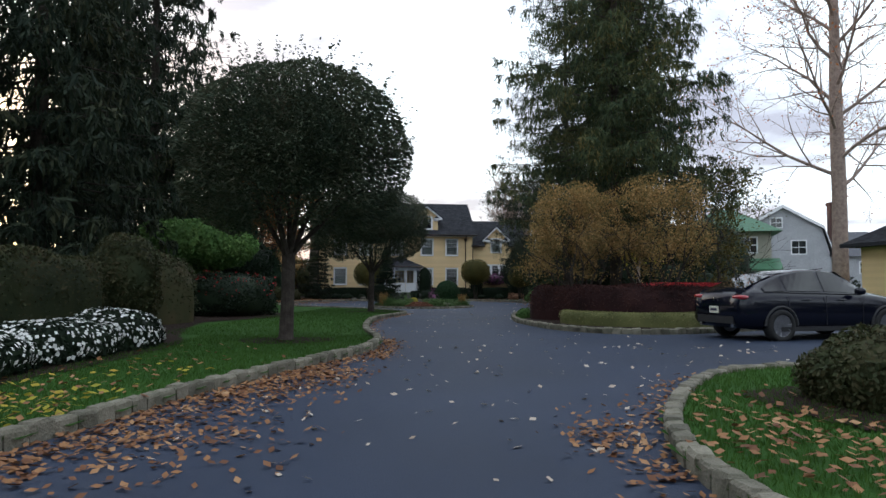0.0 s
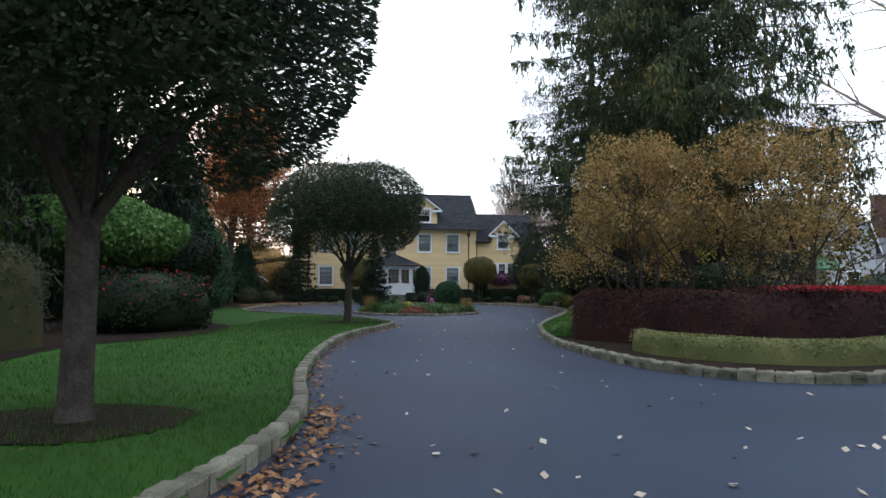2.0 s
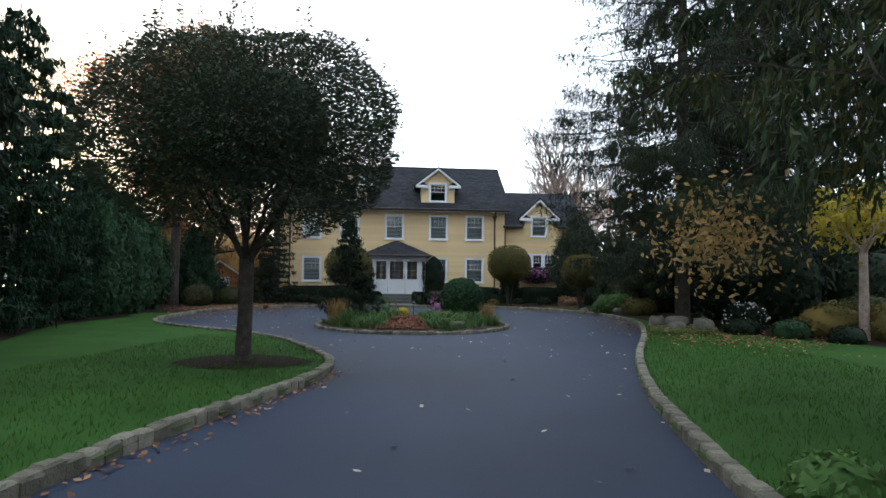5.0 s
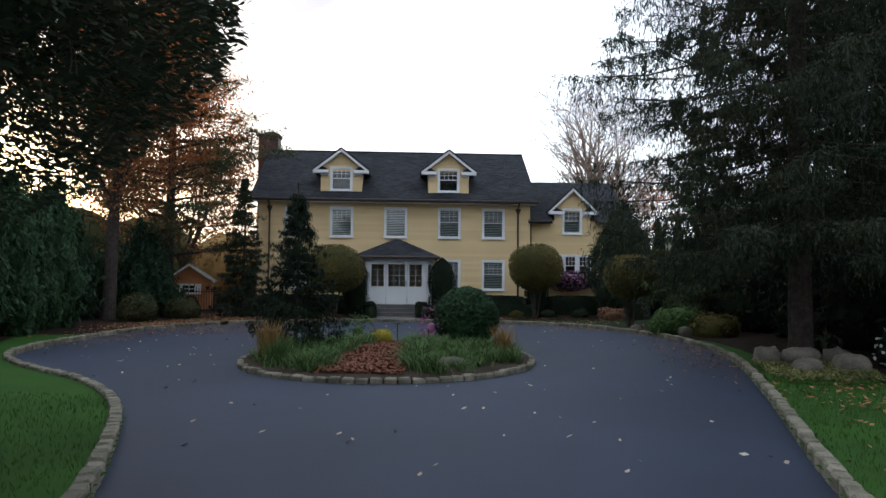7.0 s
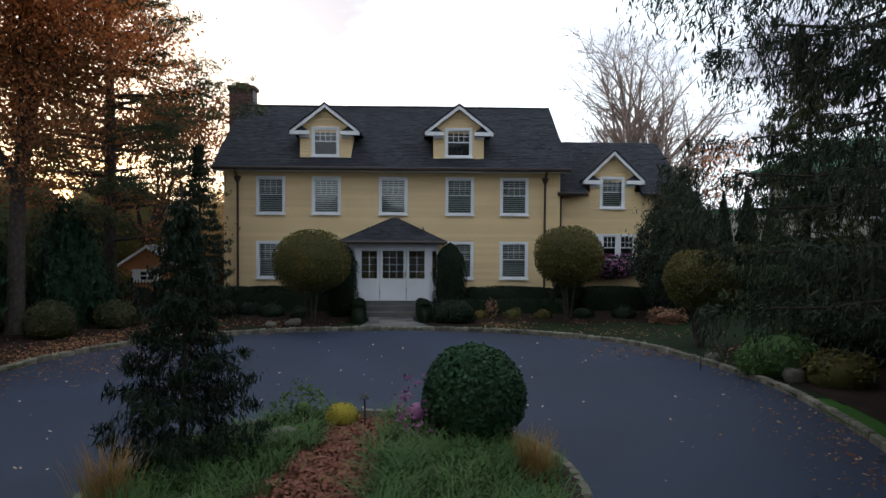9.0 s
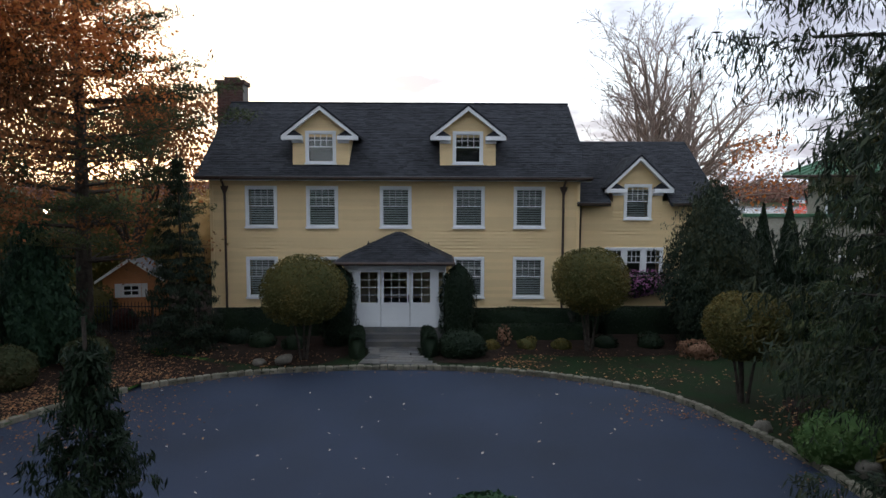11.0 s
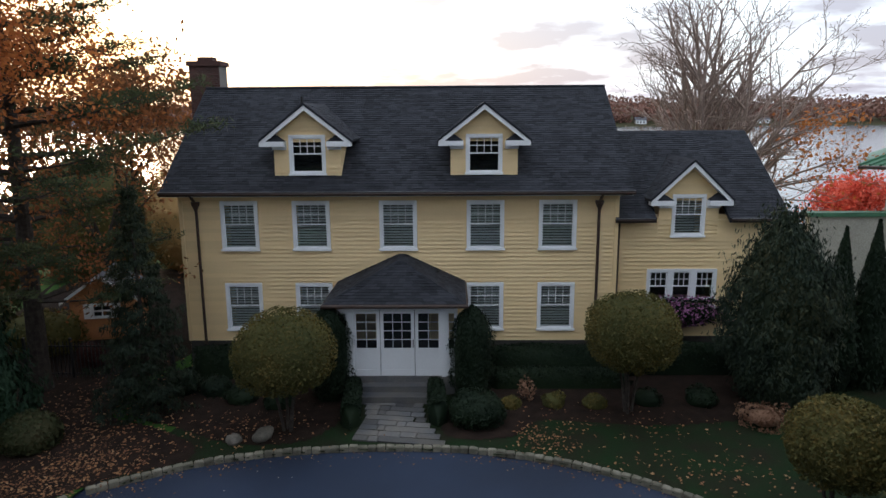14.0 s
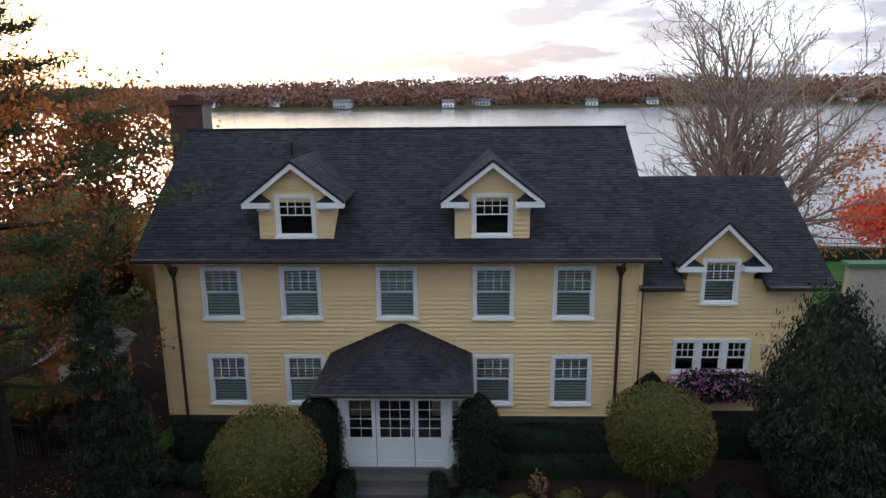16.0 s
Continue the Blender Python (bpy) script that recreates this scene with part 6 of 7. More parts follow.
tagged(foliage("creeping_plants", np.column_stack([x, y, 0.14 + rng.random(n) * 0.08])[kp], 0.035, L_BOX), "yellow-green creeping plants by the kerb", "plant", kind="stuff")

# ---- the car ----
PAINT = mat("dark_blue_paint", (0.004, 0.005, 0.012), (0.003, 0.004, 0.010), 2.0, 0.12, 0.0, 0.0, fine=200, spec=0.4, grain=0.02)
CARGLASS = mat("tinted_glass", (0.004, 0.005, 0.006), None, 2.0, 0.03, 0.0, fine=200, spec=0.55, grain=0.02)
RUBBER = mat("rubber", (0.012, 0.012, 0.012), None, 10.0, 0.85, 0.2)
PLASTIC = mat("black_plastic", (0.015, 0.015, 0.016), None, 10.0, 0.6, 0.1)
RIM = mat("dark_alloy", (0.30, 0.30, 0.32), None, 4.0, 0.3, 0.0, 0.9)
LAMP = mat("red_lamp", (0.36, 0.01, 0.02), (0.26, 0.008, 0.015), 6.0, 0.15, 0.0, coat=1.0)
CHROME = mat("chrome", (0.7, 0.7, 0.72), None, 4.0, 0.12, 0.0, 1.0)
PLATE = mat("number_plate", (0.70, 0.68, 0.55), None, 4.0, 0.4)
INK = mat("ink", (0.03, 0.03, 0.06), None, 4.0, 0.5)
CARM = pose(6.2, 15.45, 0.23, 0, 0, 14.6)
car = thing("car", CARM, "dark blue coupe-style SUV parked on the drive", "car")
LEN, HW = 4.74, 0.955
# stations from tail to nose: x, half width, underside, waist height, roof height, half width of the roof
ST = [(0.00, 0.70, 0.52, 0.80, 0.86, 0.50), (0.05, 0.84, 0.36, 0.95, 1.03, 0.62), (0.16, 0.91, 0.30, 1.05, 1.13, 0.68), (0.36, 0.94, 0.28, 1.08, 1.20, 0.68), (0.75, HW, 0.26, 1.08, 1.36, 0.64), (1.20, HW, 0.25, 1.07, 1.50, 0.62),
      (1.75, HW, 0.24, 1.05, 1.60, 0.62), (2.25, HW, 0.24, 1.04, 1.62, 0.62), (2.65, HW, 0.24, 1.03, 1.58, 0.62), (3.05, HW, 0.24, 1.02, 1.40, 0.64), (3.45, HW, 0.25, 1.01, 1.12, 0.70), (3.75, 0.95, 0.26, 0.98, 1.06, 0.70),
      (4.20, 0.92, 0.27, 0.92, 1.00, 0.66), (4.50, 0.86, 0.28, 0.82, 0.92, 0.58), (4.68, 0.74, 0.32, 0.70, 0.80, 0.48), (4.74, 0.60, 0.38, 0.58, 0.66, 0.36)]
def ring(st):
    x, w, b, h, r, rw = st
    half = [(0.0, b), (w * 0.80, b), (w * 0.97, b + 0.10), (w, b + (h - b) * 0.45), (w * 0.985, b + (h - b) * 0.72), (w * 0.955, h - 0.02), (w * 0.92, h + 0.01), (rw + (w * 0.92 - rw) * 0.22, h + (r - h) * 0.72), (rw, r - 0.045), (rw * 0.82, r - 0.012), (0.0, r)]
    return [(x, y, z) for y, z in half] + [(x, -y, z) for y, z in half[-2:0:-1]]
s = Solid()
R = [ring(t) for t in ST]
m = len(R[0])
for rg in R:
    s.v += rg
for i in range(len(R) - 1):
    for j in range(m):
        s.f.append((i * m + j, (i + 1) * m + j, (i + 1) * m + (j + 1) % m, i * m + (j + 1) % m))
s.f.append(tuple(range(m))); s.f.append(tuple((len(R) - 1) * m + j for j in range(m - 1, -1, -1)))
s.done("body", PAINT, car, smooth=True)
# windows lie on the skin between waist and roof
def skin(i, t, lo):
    """Point on station-interpolated skin: x position, lo 0..1 from waist to roof edge."""
    for a, b in zip(ST, ST[1:]):
        if a[0] <= i <= b[0]:
            f = (i - a[0]) / (b[0] - a[0])
            q = ring(tuple(u + (v - u) * f for u, v in zip(a, b)))
            p0, p1, p2 = Vector(q[6]), Vector(q[7]), Vector(q[8])
            return p0.lerp(p1, lo / 0.72) if lo < 0.72 else p1.lerp(p2, (lo - 0.72) / 0.28)
for sd in (1, -1):
    for x0, x1, top0, top1 in ((0.62, 1.15, 0.55, 0.95), (1.2, 2.12, 0.97, 0.99), (2.2, 3.12, 0.99, 0.96)):
        g = Solid()
        n = 6
        for k in range(n + 1):
            x = x0 + (x1 - x0) * k / n
            for lo in (0.10, 0.5, top0 + (top1 - top0) * k / n):
                q = skin(x, 0, lo)
                g.v.append((q.x, sd * (q.y + 0.008), q.z + 0.003))
        for k in range(n):
            for j in range(2):
                a = k * 3 + j
                g.f.append((a, a + 3, a + 4, a + 1)[::-sd])
        g.done("side_window", CARGLASS, car)
    Solid().tube([(0.6, sd * 0.885, 1.105), (1.6, sd * 0.885, 1.075), (3.2, sd * 0.882, 1.04)], [0.012] * 3, 5).done("window_trim", PLASTIC, car)
    v, q = egg((2.98, sd * 1.06, 1.12), (0.10, 0.12, 0.08), 2.6, 12)
    place("mirror", mesh_np("mirror", v, q, PAINT, True), car)
    for x in (1.55, 2.5):
        Solid().tube([(x, sd * 0.965, 0.93), (x + 0.2, sd * 0.965, 0.93)], [0.014, 0.014], 6).done("door_handle", PAINT, car)
    for x in (1.18, 2.16, 3.16):
        Solid().box(x, x + 0.008, sd * 0.958 - 0.004, sd * 0.958 + 0.004, 0.36, 1.02).done("door_gap", PLASTIC, car)
    Solid().box(0.95, 3.55, min(sd * 0.90, sd * 0.965), max(sd * 0.90, sd * 0.965), 0.24, 0.34).done("sill", PLASTIC, car)
rg = Solid().add([(0.34, -0.60, 1.195), (0.34, 0.60, 1.195), (1.12, 0.52, 1.505), (1.12, -0.52, 1.505)], [(3, 2, 1, 0)])
rg.done("rear_window", CARGLASS, car)
Solid().add([(2.78, -0.56, 1.565), (2.78, 0.56, 1.565), (3.42, 0.66, 1.15), (3.42, -0.66, 1.15)], [(0, 1, 2, 3)]).done("windscreen", CARGLASS, car)
for sd in (1, -1):
    v, q = egg((0.13, sd * 0.68, 0.985), (0.10, 0.24, 0.055), 3.0, 14)
    place("tail_light", mesh_np("tail_light", v, q, LAMP, True), car, "red tail light")
    Solid().tube([(0.02, sd * 0.55, 0.36), (0.2, sd * 0.55, 0.36)], [0.05, 0.05], 10).done("exhaust", CHROME, car)
Solid().box(-0.012, 0.06, -0.62, 0.62, 0.40, 0.56).done("bumper", PLASTIC, car)
Solid().tube([(0.03, -0.5, 0.78), (0.03, 0.5, 0.78)], [0.012, 0.012], 6).done("trim_strip", CHROME, car)
pt = Solid().box(-0.035, -0.015, -0.155, 0.155, 0.62, 0.775).done("number_plate", PLATE, car)
Solid().box(-0.039, -0.036, -0.11, 0.11, 0.67, 0.725).done("bar", INK, pt)
Solid().lathe([(0.04, 0), (0.04, 0.01)], 12).done("badge", CHROME, car, m=pose(-0.01, 0, 0.93, 0, -80, 0))
for k in (0, 1):
    Solid().tube([(0.9, (0.5, -0.5)[k], 1.475), (2.5, (0.5, -0.5)[k], 1.63)], [0.012, 0.012], 5).done("roof_rail", PLASTIC, car)
def wheel(x, y):
    w = Solid().lathe([(0.24, -0.12), (0.34, -0.115), (0.362, -0.07), (0.365, 0.07), (0.34, 0.115), (0.24, 0.12), (0.235, 0.0)], 28)
    t = w.done("wheel", RUBBER, car, m=pose(x, y, 0.365, 90, 0, 0), smooth=True)
    r = Solid().lathe([(0.235, -0.10), (0.25, -0.11), (0.25, 0.11), (0.235, 0.10)], 28)
    r.done("rim", RIM, t)
    for k in range(10):
        a = k * math.pi / 5
        Solid().tube([(0.05 * math.cos(a), 0.05 * math.sin(a), 0.075), (0.238 * math.cos(a + 0.12), 0.238 * math.sin(a + 0.12), 0.10)], [0.018, 0.014], 5).done("spoke", RIM, t)
        Solid().tube([(0.05 * math.cos(a), 0.05 * math.sin(a), -0.075), (0.238 * math.cos(a + 0.12), 0.238 * math.sin(a + 0.12), -0.10)], [0.018, 0.014], 5).done("spoke", RIM, t)
    Solid().lathe([(0.065, -0.09), (0.065, 0.09)], 12).done("hub", RIM, t)
    Solid().lathe([(0.2, -0.03), (0.2, 0.03)], 16).done("brake_disc", PLASTIC, t)
    return t
for x in (0.98, 3.84):
    for y in (0.86, -0.86):
        wheel(x, y)
        arch = [(x + 0.41 * math.cos(a), math.copysign(0.935, y), 0.365 + 0.41 * math.sin(a)) for a in np.linspace(0.0, math.pi, 13)]
        Solid().tube(arch, [0.035] * 13, 6).done("wheel_arch", PLASTIC, car)

# ---- neighbouring buildings ----
GREYWALL = mat("grey_shingle_wall", (0.42, 0.43, 0.45), (0.36, 0.37, 0.39), 1.0, 0.8, 0.3, fine=12)
STUCCO = mat("stucco", (0.42, 0.40, 0.33), (0.36, 0.34, 0.28), 1.0, 0.9, 0.3, fine=20)
GREENTILE = mat("green_tile", (0.06, 0.17, 0.09), (0.04, 0.12, 0.06), 2.0, 0.5, 0.3, fine=14, island=0.2)
GREYROOF = mat("grey_roof", (0.13, 0.135, 0.15), (0.10, 0.10, 0.115), 1.0, 0.9, 0.4, fine=20, island=0.2)
DARKPANE = mat("dark_pane", (0.02, 0.024, 0.028), None, 3.0, 0.06, 0.0, spec=0.8)
ORANGEWOOD = mat("orange_boards", (0.56, 0.24, 0.095), (0.48, 0.20, 0.08), 2.0, 0.7, 0.2)


def small_window(parent, x, y, z, w, h, axis="y", sign=-1):
    """A far window on a wall: frame, pane and bars."""
    def bx(s_, a0, a1, d0, d1, c0, c1):
        d0, d1 = sorted((d0 * sign, d1 * sign))
        if axis == "y":
            s_.box(x + a0, x + a1, y + d0, y + d1, z + c0, z + c1)
        else:
            s_.box(x + d0, x + d1, y + a0, y + a1, z + c0, z + c1)
    f = Solid()
    t = 0.11
    bx(f, -w / 2, -w / 2 + t, 0, 0.07, 0, h); bx(f, w / 2 - t, w / 2, 0, 0.07, 0, h); bx(f, -w / 2 + t, w / 2 - t, 0, 0.07, 0, t); bx(f, -w / 2 + t, w / 2 - t, 0, 0.07, h - t, h)
    bx(f, -w / 2 + t, w / 2 - t, 0, 0.055, h / 2 - 0.03, h / 2 + 0.03); bx(f, -0.02, 0.02, 0, 0.05, t, h - t)
    o = f.done("window", WHITE, parent)
    p_ = Solid(); bx(p_, -w / 2 + t, w / 2 - t, 0.0, 0.03, t, h - t)
    p_.done("pane", DARKPANE, o)
    return o


nb = thing("neighbour_house", pose(37.0, 73.5, 0, 0, 0, -14), "grey shingled neighbouring house with gambrel roof", "house")
prof = [(-4.6, 0), (4.6, 0), (4.6, 5.0), (3.9, 7.6), (0, 9.8), (-3.9, 7.6), (-4.6, 5.0)]
Solid().prism([(u, 0, z) for u, z in prof], (0, 0, 0), (0, 12, 0)).done("wall", GREYWALL, nb)
for a, b in (((-5.0, 4.8), (-4.05, 7.75)), ((-4.05, 7.75), (0, 10.1)), ((0, 10.1), (4.05, 7.75)), ((4.05, 7.75), (5.0, 4.8))):
    Solid().prism([(a[0], -0.35, a[1]), (b[0], -0.35, b[1]), (b[0], -0.35, b[1] - 0.2), (a[0], -0.35, a[1] - 0.2)], (0, 0, 0), (0, 12.7, 0)).done("roof", GREYROOF, nb)
    Solid().prism([(a[0], -0.42, a[1] + 0.02), (b[0], -0.42, b[1] + 0.02), (b[0], -0.42, b[1] - 0.3), (a[0], -0.42, a[1] - 0.3)], (0, 0, 0), (0, 0.065, 0)).done("rake_board", WHITE, nb)
for u, z, w, h in ((-2.6, 4.6, 1.1, 1.5), (-0.6, 7.6, 1.3, 1.2), (1.6, 4.7, 1.6, 1.6), (-1.0, 1.4, 1.2, 1.6), (2.6, 1.4, 1.2, 1.6)):
    small_window(nb, u, 0, z, w, h)
Solid().box(4.6, 9.5, 1.0, 8.0, 0, 4.6).done("side_wing", GREYWALL, nb)
Solid().prism([(4.6, 0.6, 4.5), (4.6, 8.4, 4.5), (4.6, 4.5, 7.4)], (0, 0, 0), (5.2, 0, 0)).done("roof", GREYROOF, nb)
for u in (6.0, 8.2):
    small_window(nb, u, 1.0, 2.6, 1.0, 1.4)
nch = Solid().box(5.6, 6.9, 3.0, 4.2, 4, 10.6).done("chimney", BRICK, nb, "red brick chimney")
Solid().box(5.5, 7.0, 2.9, 4.3, 10.4, 10.65).done("cap", BRICK, nch)

gh = thing("neighbour_house", pose(23.5, 56.0, 0, 0, 0, -20), "pale neighbouring house with green tiled hip roof", "house")
Solid().box(-3.4, 3.4, 0, 8, 0, 5.9).done("wall", STUCCO, gh)
Solid().add([(-4.2, -0.8, 5.8), (4.2, -0.8, 5.8), (4.2, 8.8, 5.8), (-4.2, 8.8, 5.8), (-0.6, 3.0, 8.0), (0.6, 3.0, 8.0), (0.6, 5.0, 8.0), (-0.6, 5.0, 8.0)],
            [(0, 1, 5, 4), (1, 2, 6, 5), (2, 3, 7, 6), (3, 0, 4, 7), (4, 5, 6, 7), (3, 2, 1, 0)]).done("roof", GREENTILE, gh)
Solid().add([(-4.0, -2.2, 2.7), (4.0, -2.2, 2.7), (4.0, 0, 3.6), (-4.0, 0, 3.6), (-4.0, -2.2, 2.55), (4.0, -2.2, 2.55), (4.0, 0, 3.4), (-4.0, 0, 3.4)], [(0, 1, 2, 3), (7, 6, 5, 4), (4, 5, 1, 0), (0, 3, 7, 4), (1, 5, 6, 2)]).done("porch_roof", GREENTILE, gh)
for u in (-3.6, -1.2, 1.2, 3.6):
    Solid().tube([(u, -2.0, 0), (u, -2.0, 2.6)], [0.12, 0.12], 8).done("post", WHITE, gh)
for u in (-1.8, 1.8):
    small_window(gh, u, 0, 4.0, 1.2, 1.4); small_window(gh, u, 0, 1.0, 1.2, 1.6)

gar = thing("garage", pose(19.9, 24.0, gz(15, 23), 0, 0, 6), "yellow clapboard garage with dark hipped roof", "garage")
Solid().box(0.03, 7, 0.03, 7, 0, 3.2).done("wall", SIDING, gar)
clap = Solid().add([(0, 0, 0), (1, 0, 0), (1, 0, 0.16), (0, 0, 0.16), (0, -0.028, 0), (1, -0.028, 0), (1, -0.006, 0.16), (0, -0.006, 0.16)], [(7, 6, 5, 4), (4, 5, 1, 0), (3, 2, 6, 7), (0, 3, 7, 4), (5, 6, 2, 1)]).mesh("board", SIDING)
for k in range(21):
    place("board", clap, gar, m=Matrix.LocRotScale((0.03, 0.03, k * 0.15), None, (6.97, 1, 1)))
    place("board", clap, gar, m=pose(0.03, 7, k * 0.15, 0, 0, -90) @ Matrix.Diagonal((6.97, 1, 1, 1)))
Solid().add([(-0.6, -0.6, 3.15), (7.6, -0.6, 3.15), (7.6, 7.6, 3.15), (-0.6, 7.6, 3.15), (3.4, 3.4, 5.6), (3.6, 3.4, 5.6), (3.6, 3.6, 5.6), (3.4, 3.6, 5.6), (-0.6, -0.6, 3.0), (7.6, -0.6, 3.0), (7.6, 7.6, 3.0), (-0.6, 7.6, 3.0)],
            [(0, 1, 5, 4), (1, 2, 6, 5), (2, 3, 7, 6), (3, 0, 4, 7), (4, 5, 6, 7), (8, 9, 1, 0), (11, 8, 0, 3), (9, 10, 2, 1), (11, 10, 9, 8)]).done("roof", SHINGLE, gar)
courses(gar, [(-0.6, -0.6, 3.15), (7.6, -0.6, 3.15), (3.6, 3.4, 5.6), (3.4, 3.4, 5.6)])
courses(gar, [(-0.6, 7.6, 3.15), (-0.6, -0.6, 3.15), (3.4, 3.4, 5.6), (3.4, 3.6, 5.6)])
Solid().box(1.0, 3.6, -0.06, 0.03, 0, 2.5).done("garage_door", WHITE, gar, "white garage door")
Solid().lathe([(0.05, 0), (0.10, 0.05), (0.10, 0.22), (0.03, 0.28)], 8, (0.5, -0.12, 2.0)).done("wall_lamp", BROWN, gar)

gw = thing("garden_wall", pose(10.9, 71.3, 0, 0, 0, 8), "pale stucco garden wall with green tile coping", "wall")
Solid().box(0, 6.5, 0, 0.35, 0, 4.5).done("wall", STUCCO, gw)
Solid().box(-0.12, 6.5, -0.12, 0.47, 4.5, 4.66).done("coping", GREENTILE, gw)
small_window(gw, 3.3, 0, 1.0, 1.4, 1.9)
sx = thing("neighbour_house", pose(14.2, 72.6, 0, 0, 0, -25), "pale stucco neighbouring house with green tiled hip roof", "house")
Solid().box(0, 10, 0, 8, 0, 6.5).done("wall", STUCCO, sx)
for u, z in ((1.4, 1.0), (4.4, 1.0), (1.4, 4.2), (4.4, 4.2)):
    small_window(sx, u, 0, z, 1.3, 1.7)
sr = Solid().add([(-1.0, -1.0, 6.5), (11, -1.0, 6.5), (11, 9, 6.5), (-1.0, 9, 6.5), (3.6, 3.6, 8.6), (6.4, 3.6, 8.6), (6.4, 4.4, 8.6), (3.6, 4.4, 8.6)], [(0, 1, 5, 4), (1, 2, 6, 5), (2, 3, 7, 6), (3, 0, 4, 7), (4, 5, 6, 7), (3, 2, 1, 0)]).done("roof", GREENTILE, sx)
for k in range(34):
    f = k / 34
    Solid().tube([(-1.0 + f * 12, -1.0, 6.52), (3.6 + f * 2.8, 3.6, 8.6)], [0.06, 0.05], 5).done("tile_row", GREENTILE, sr)
Solid().tube([(-1.05, -1.05, 6.42), (11, -1.05, 6.42)], [0.07, 0.07], 6).done("gutter", BROWN, sx)

shed = thing("shed", pose(-16.3, 65.2, 0.05, 0, 0, 20), "small orange wooden garden shed with white window", "shed")
Solid().box(-1.15, 1.15, 0, 2.2, 0, 1.75).done("wall", ORANGEWOOD, shed)
Solid().prism([(-1.15, 0, 1.75), (1.15, 0, 1.75), (0, 0, 2.55)], (0, 0, 0), (0, 2.2, 0)).done("gable", ORANGEWOOD, shed)
for sd in (-1, 1):
    Solid().prism([(0, -0.2, 2.68), (sd * 1.4, -0.2, 1.70), (sd * 1.4, -0.2, 1.62), (0, -0.2, 2.58)][::sd], (0, 0, 0), (0, 2.6, 0)).done("roof", GREYROOF, shed)
    Solid().prism([(0, -0.24, 2.69), (sd * 1.42, -0.24, 1.70), (sd * 1.42, -0.24, 1.58), (0, -0.24, 2.55)][::sd], (0, 0, 0), (0, 0.035, 0)).done("rake_board", WHITE, shed)
    Solid().box(min(sd * 0.42, sd * 0.66), max(sd * 0.42, sd * 0.66), -0.05, -0.01, 0.95, 1.55).done("shutter", WHITE, shed)
small_window(shed, 0, 0, 0.95, 0.8, 0.6)

fence = thing("iron_fence", pose(-16.4, 61.3, 0.05, 0, 0, 8), "black iron picket fence with a gate", "fence")
pk = Solid().box(-0.011, 0.011, -0.011, 0.011, 0.05, 1.28).add([(-0.02, 0, 1.28), (0.02, 0, 1.28), (0, 0.0, 1.38)], [(0, 1, 2)]).mesh("picket", IRON)
for k in range(38):
    place("picket", pk, fence, m=pose(k * 0.13, 0, 0))
for z in (0.2, 1.15):
    Solid().box(-0.05, 4.95, -0.016, 0.016, z, z + 0.035).done("rail", IRON, fence)
for k in (0, 1.56, 3.12, 4.9):
    Solid().box(k - 0.04, k + 0.04, -0.04, 0.04, 0, 1.45).done("post", IRON, fence)
shrub("bush", -15.0, 62.6, (0.45, 0.45, 0.5), 0.5, 0.05, L_BARB, "small dark red bush behind the fence", count=1200, seed=31)
shrub("bush", -13.4, 54.6, (0.75, 0.75, 0.65), 0.6, 0.05, L_PRIVET, "rounded olive-green bush by the drive", count=3000, seed=32)
shrub("bush", -12.7, 57.0, (0.7, 0.7, 0.55), 0.5, 0.05, L_PRIVET, "rounded olive-green bush by the drive", count=2500, seed=33)
shrub("bush", -17.5, 63.5, (1.4, 1.0, 0.8), 0.9, 0.07, L_GOLD, "loose bush with yellowing leaves by the shed", count=2500, seed=34, rough=0.2)

# ---- lakeside ----
leafy_tree(22.3, 94.0, 0.2, 0.8, 4.6, 1.0, L_CORAL, 7000, 0.14, "small tree in bright coral-red leaf by the lake", 51, BARK, 4, 6, base=-0.2, clump=0.55)
WOODP = mat("weathered_wood", (0.20, 0.17, 0.145), (0.13, 0.11, 0.095), 3.0, 0.9, 0.5, rand=0.2)
dock = thing("dock", pose(19.0, 103.0, WATER_Z, 0, 0, -12), "weathered wooden dock on pilings in the lake", "dock")
pile = Solid().lathe([(0.16, -2), (0.15, 2.6), (0.10, 2.75)], 8).mesh("piling", WOODP)
for k in range(12):
    for sd in (-1.2, 1.2):
        place("piling", pile, dock, m=pose(sd + 0.1 * (k % 3), k * 2.2, 0))
plank = Solid().box(-1.2, 1.2, -0.14, 0.14, 1.2, 1.26).mesh("plank", WOODP)
for k in range(80):
    place("plank", plank, dock, m=pose(0, k * 0.31, 0))
bf = thing("iron_fence", pose(10.5, 92.0, -0.15, 0, 0, 2), "low black fence along the lake bank", "fence")
for k in range(60):
    place("picket", pk, bf, m=pose(k * 0.4, 0, 0))
Solid().box(0, 24, -0.02, 0.02, 1.1, 1.15).done("rail", IRON, bf)
Solid().box(0, 24, -0.02, 0.02, 0.2, 0.25).done("rail", IRON, bf)
hedge([(10.5, 91.0), (20, 91.4), (34, 92)], 0.9, 0.9, L_YEW, "low dark hedge along the lake bank", 120, 0.07, 4.0, base=-0.1)

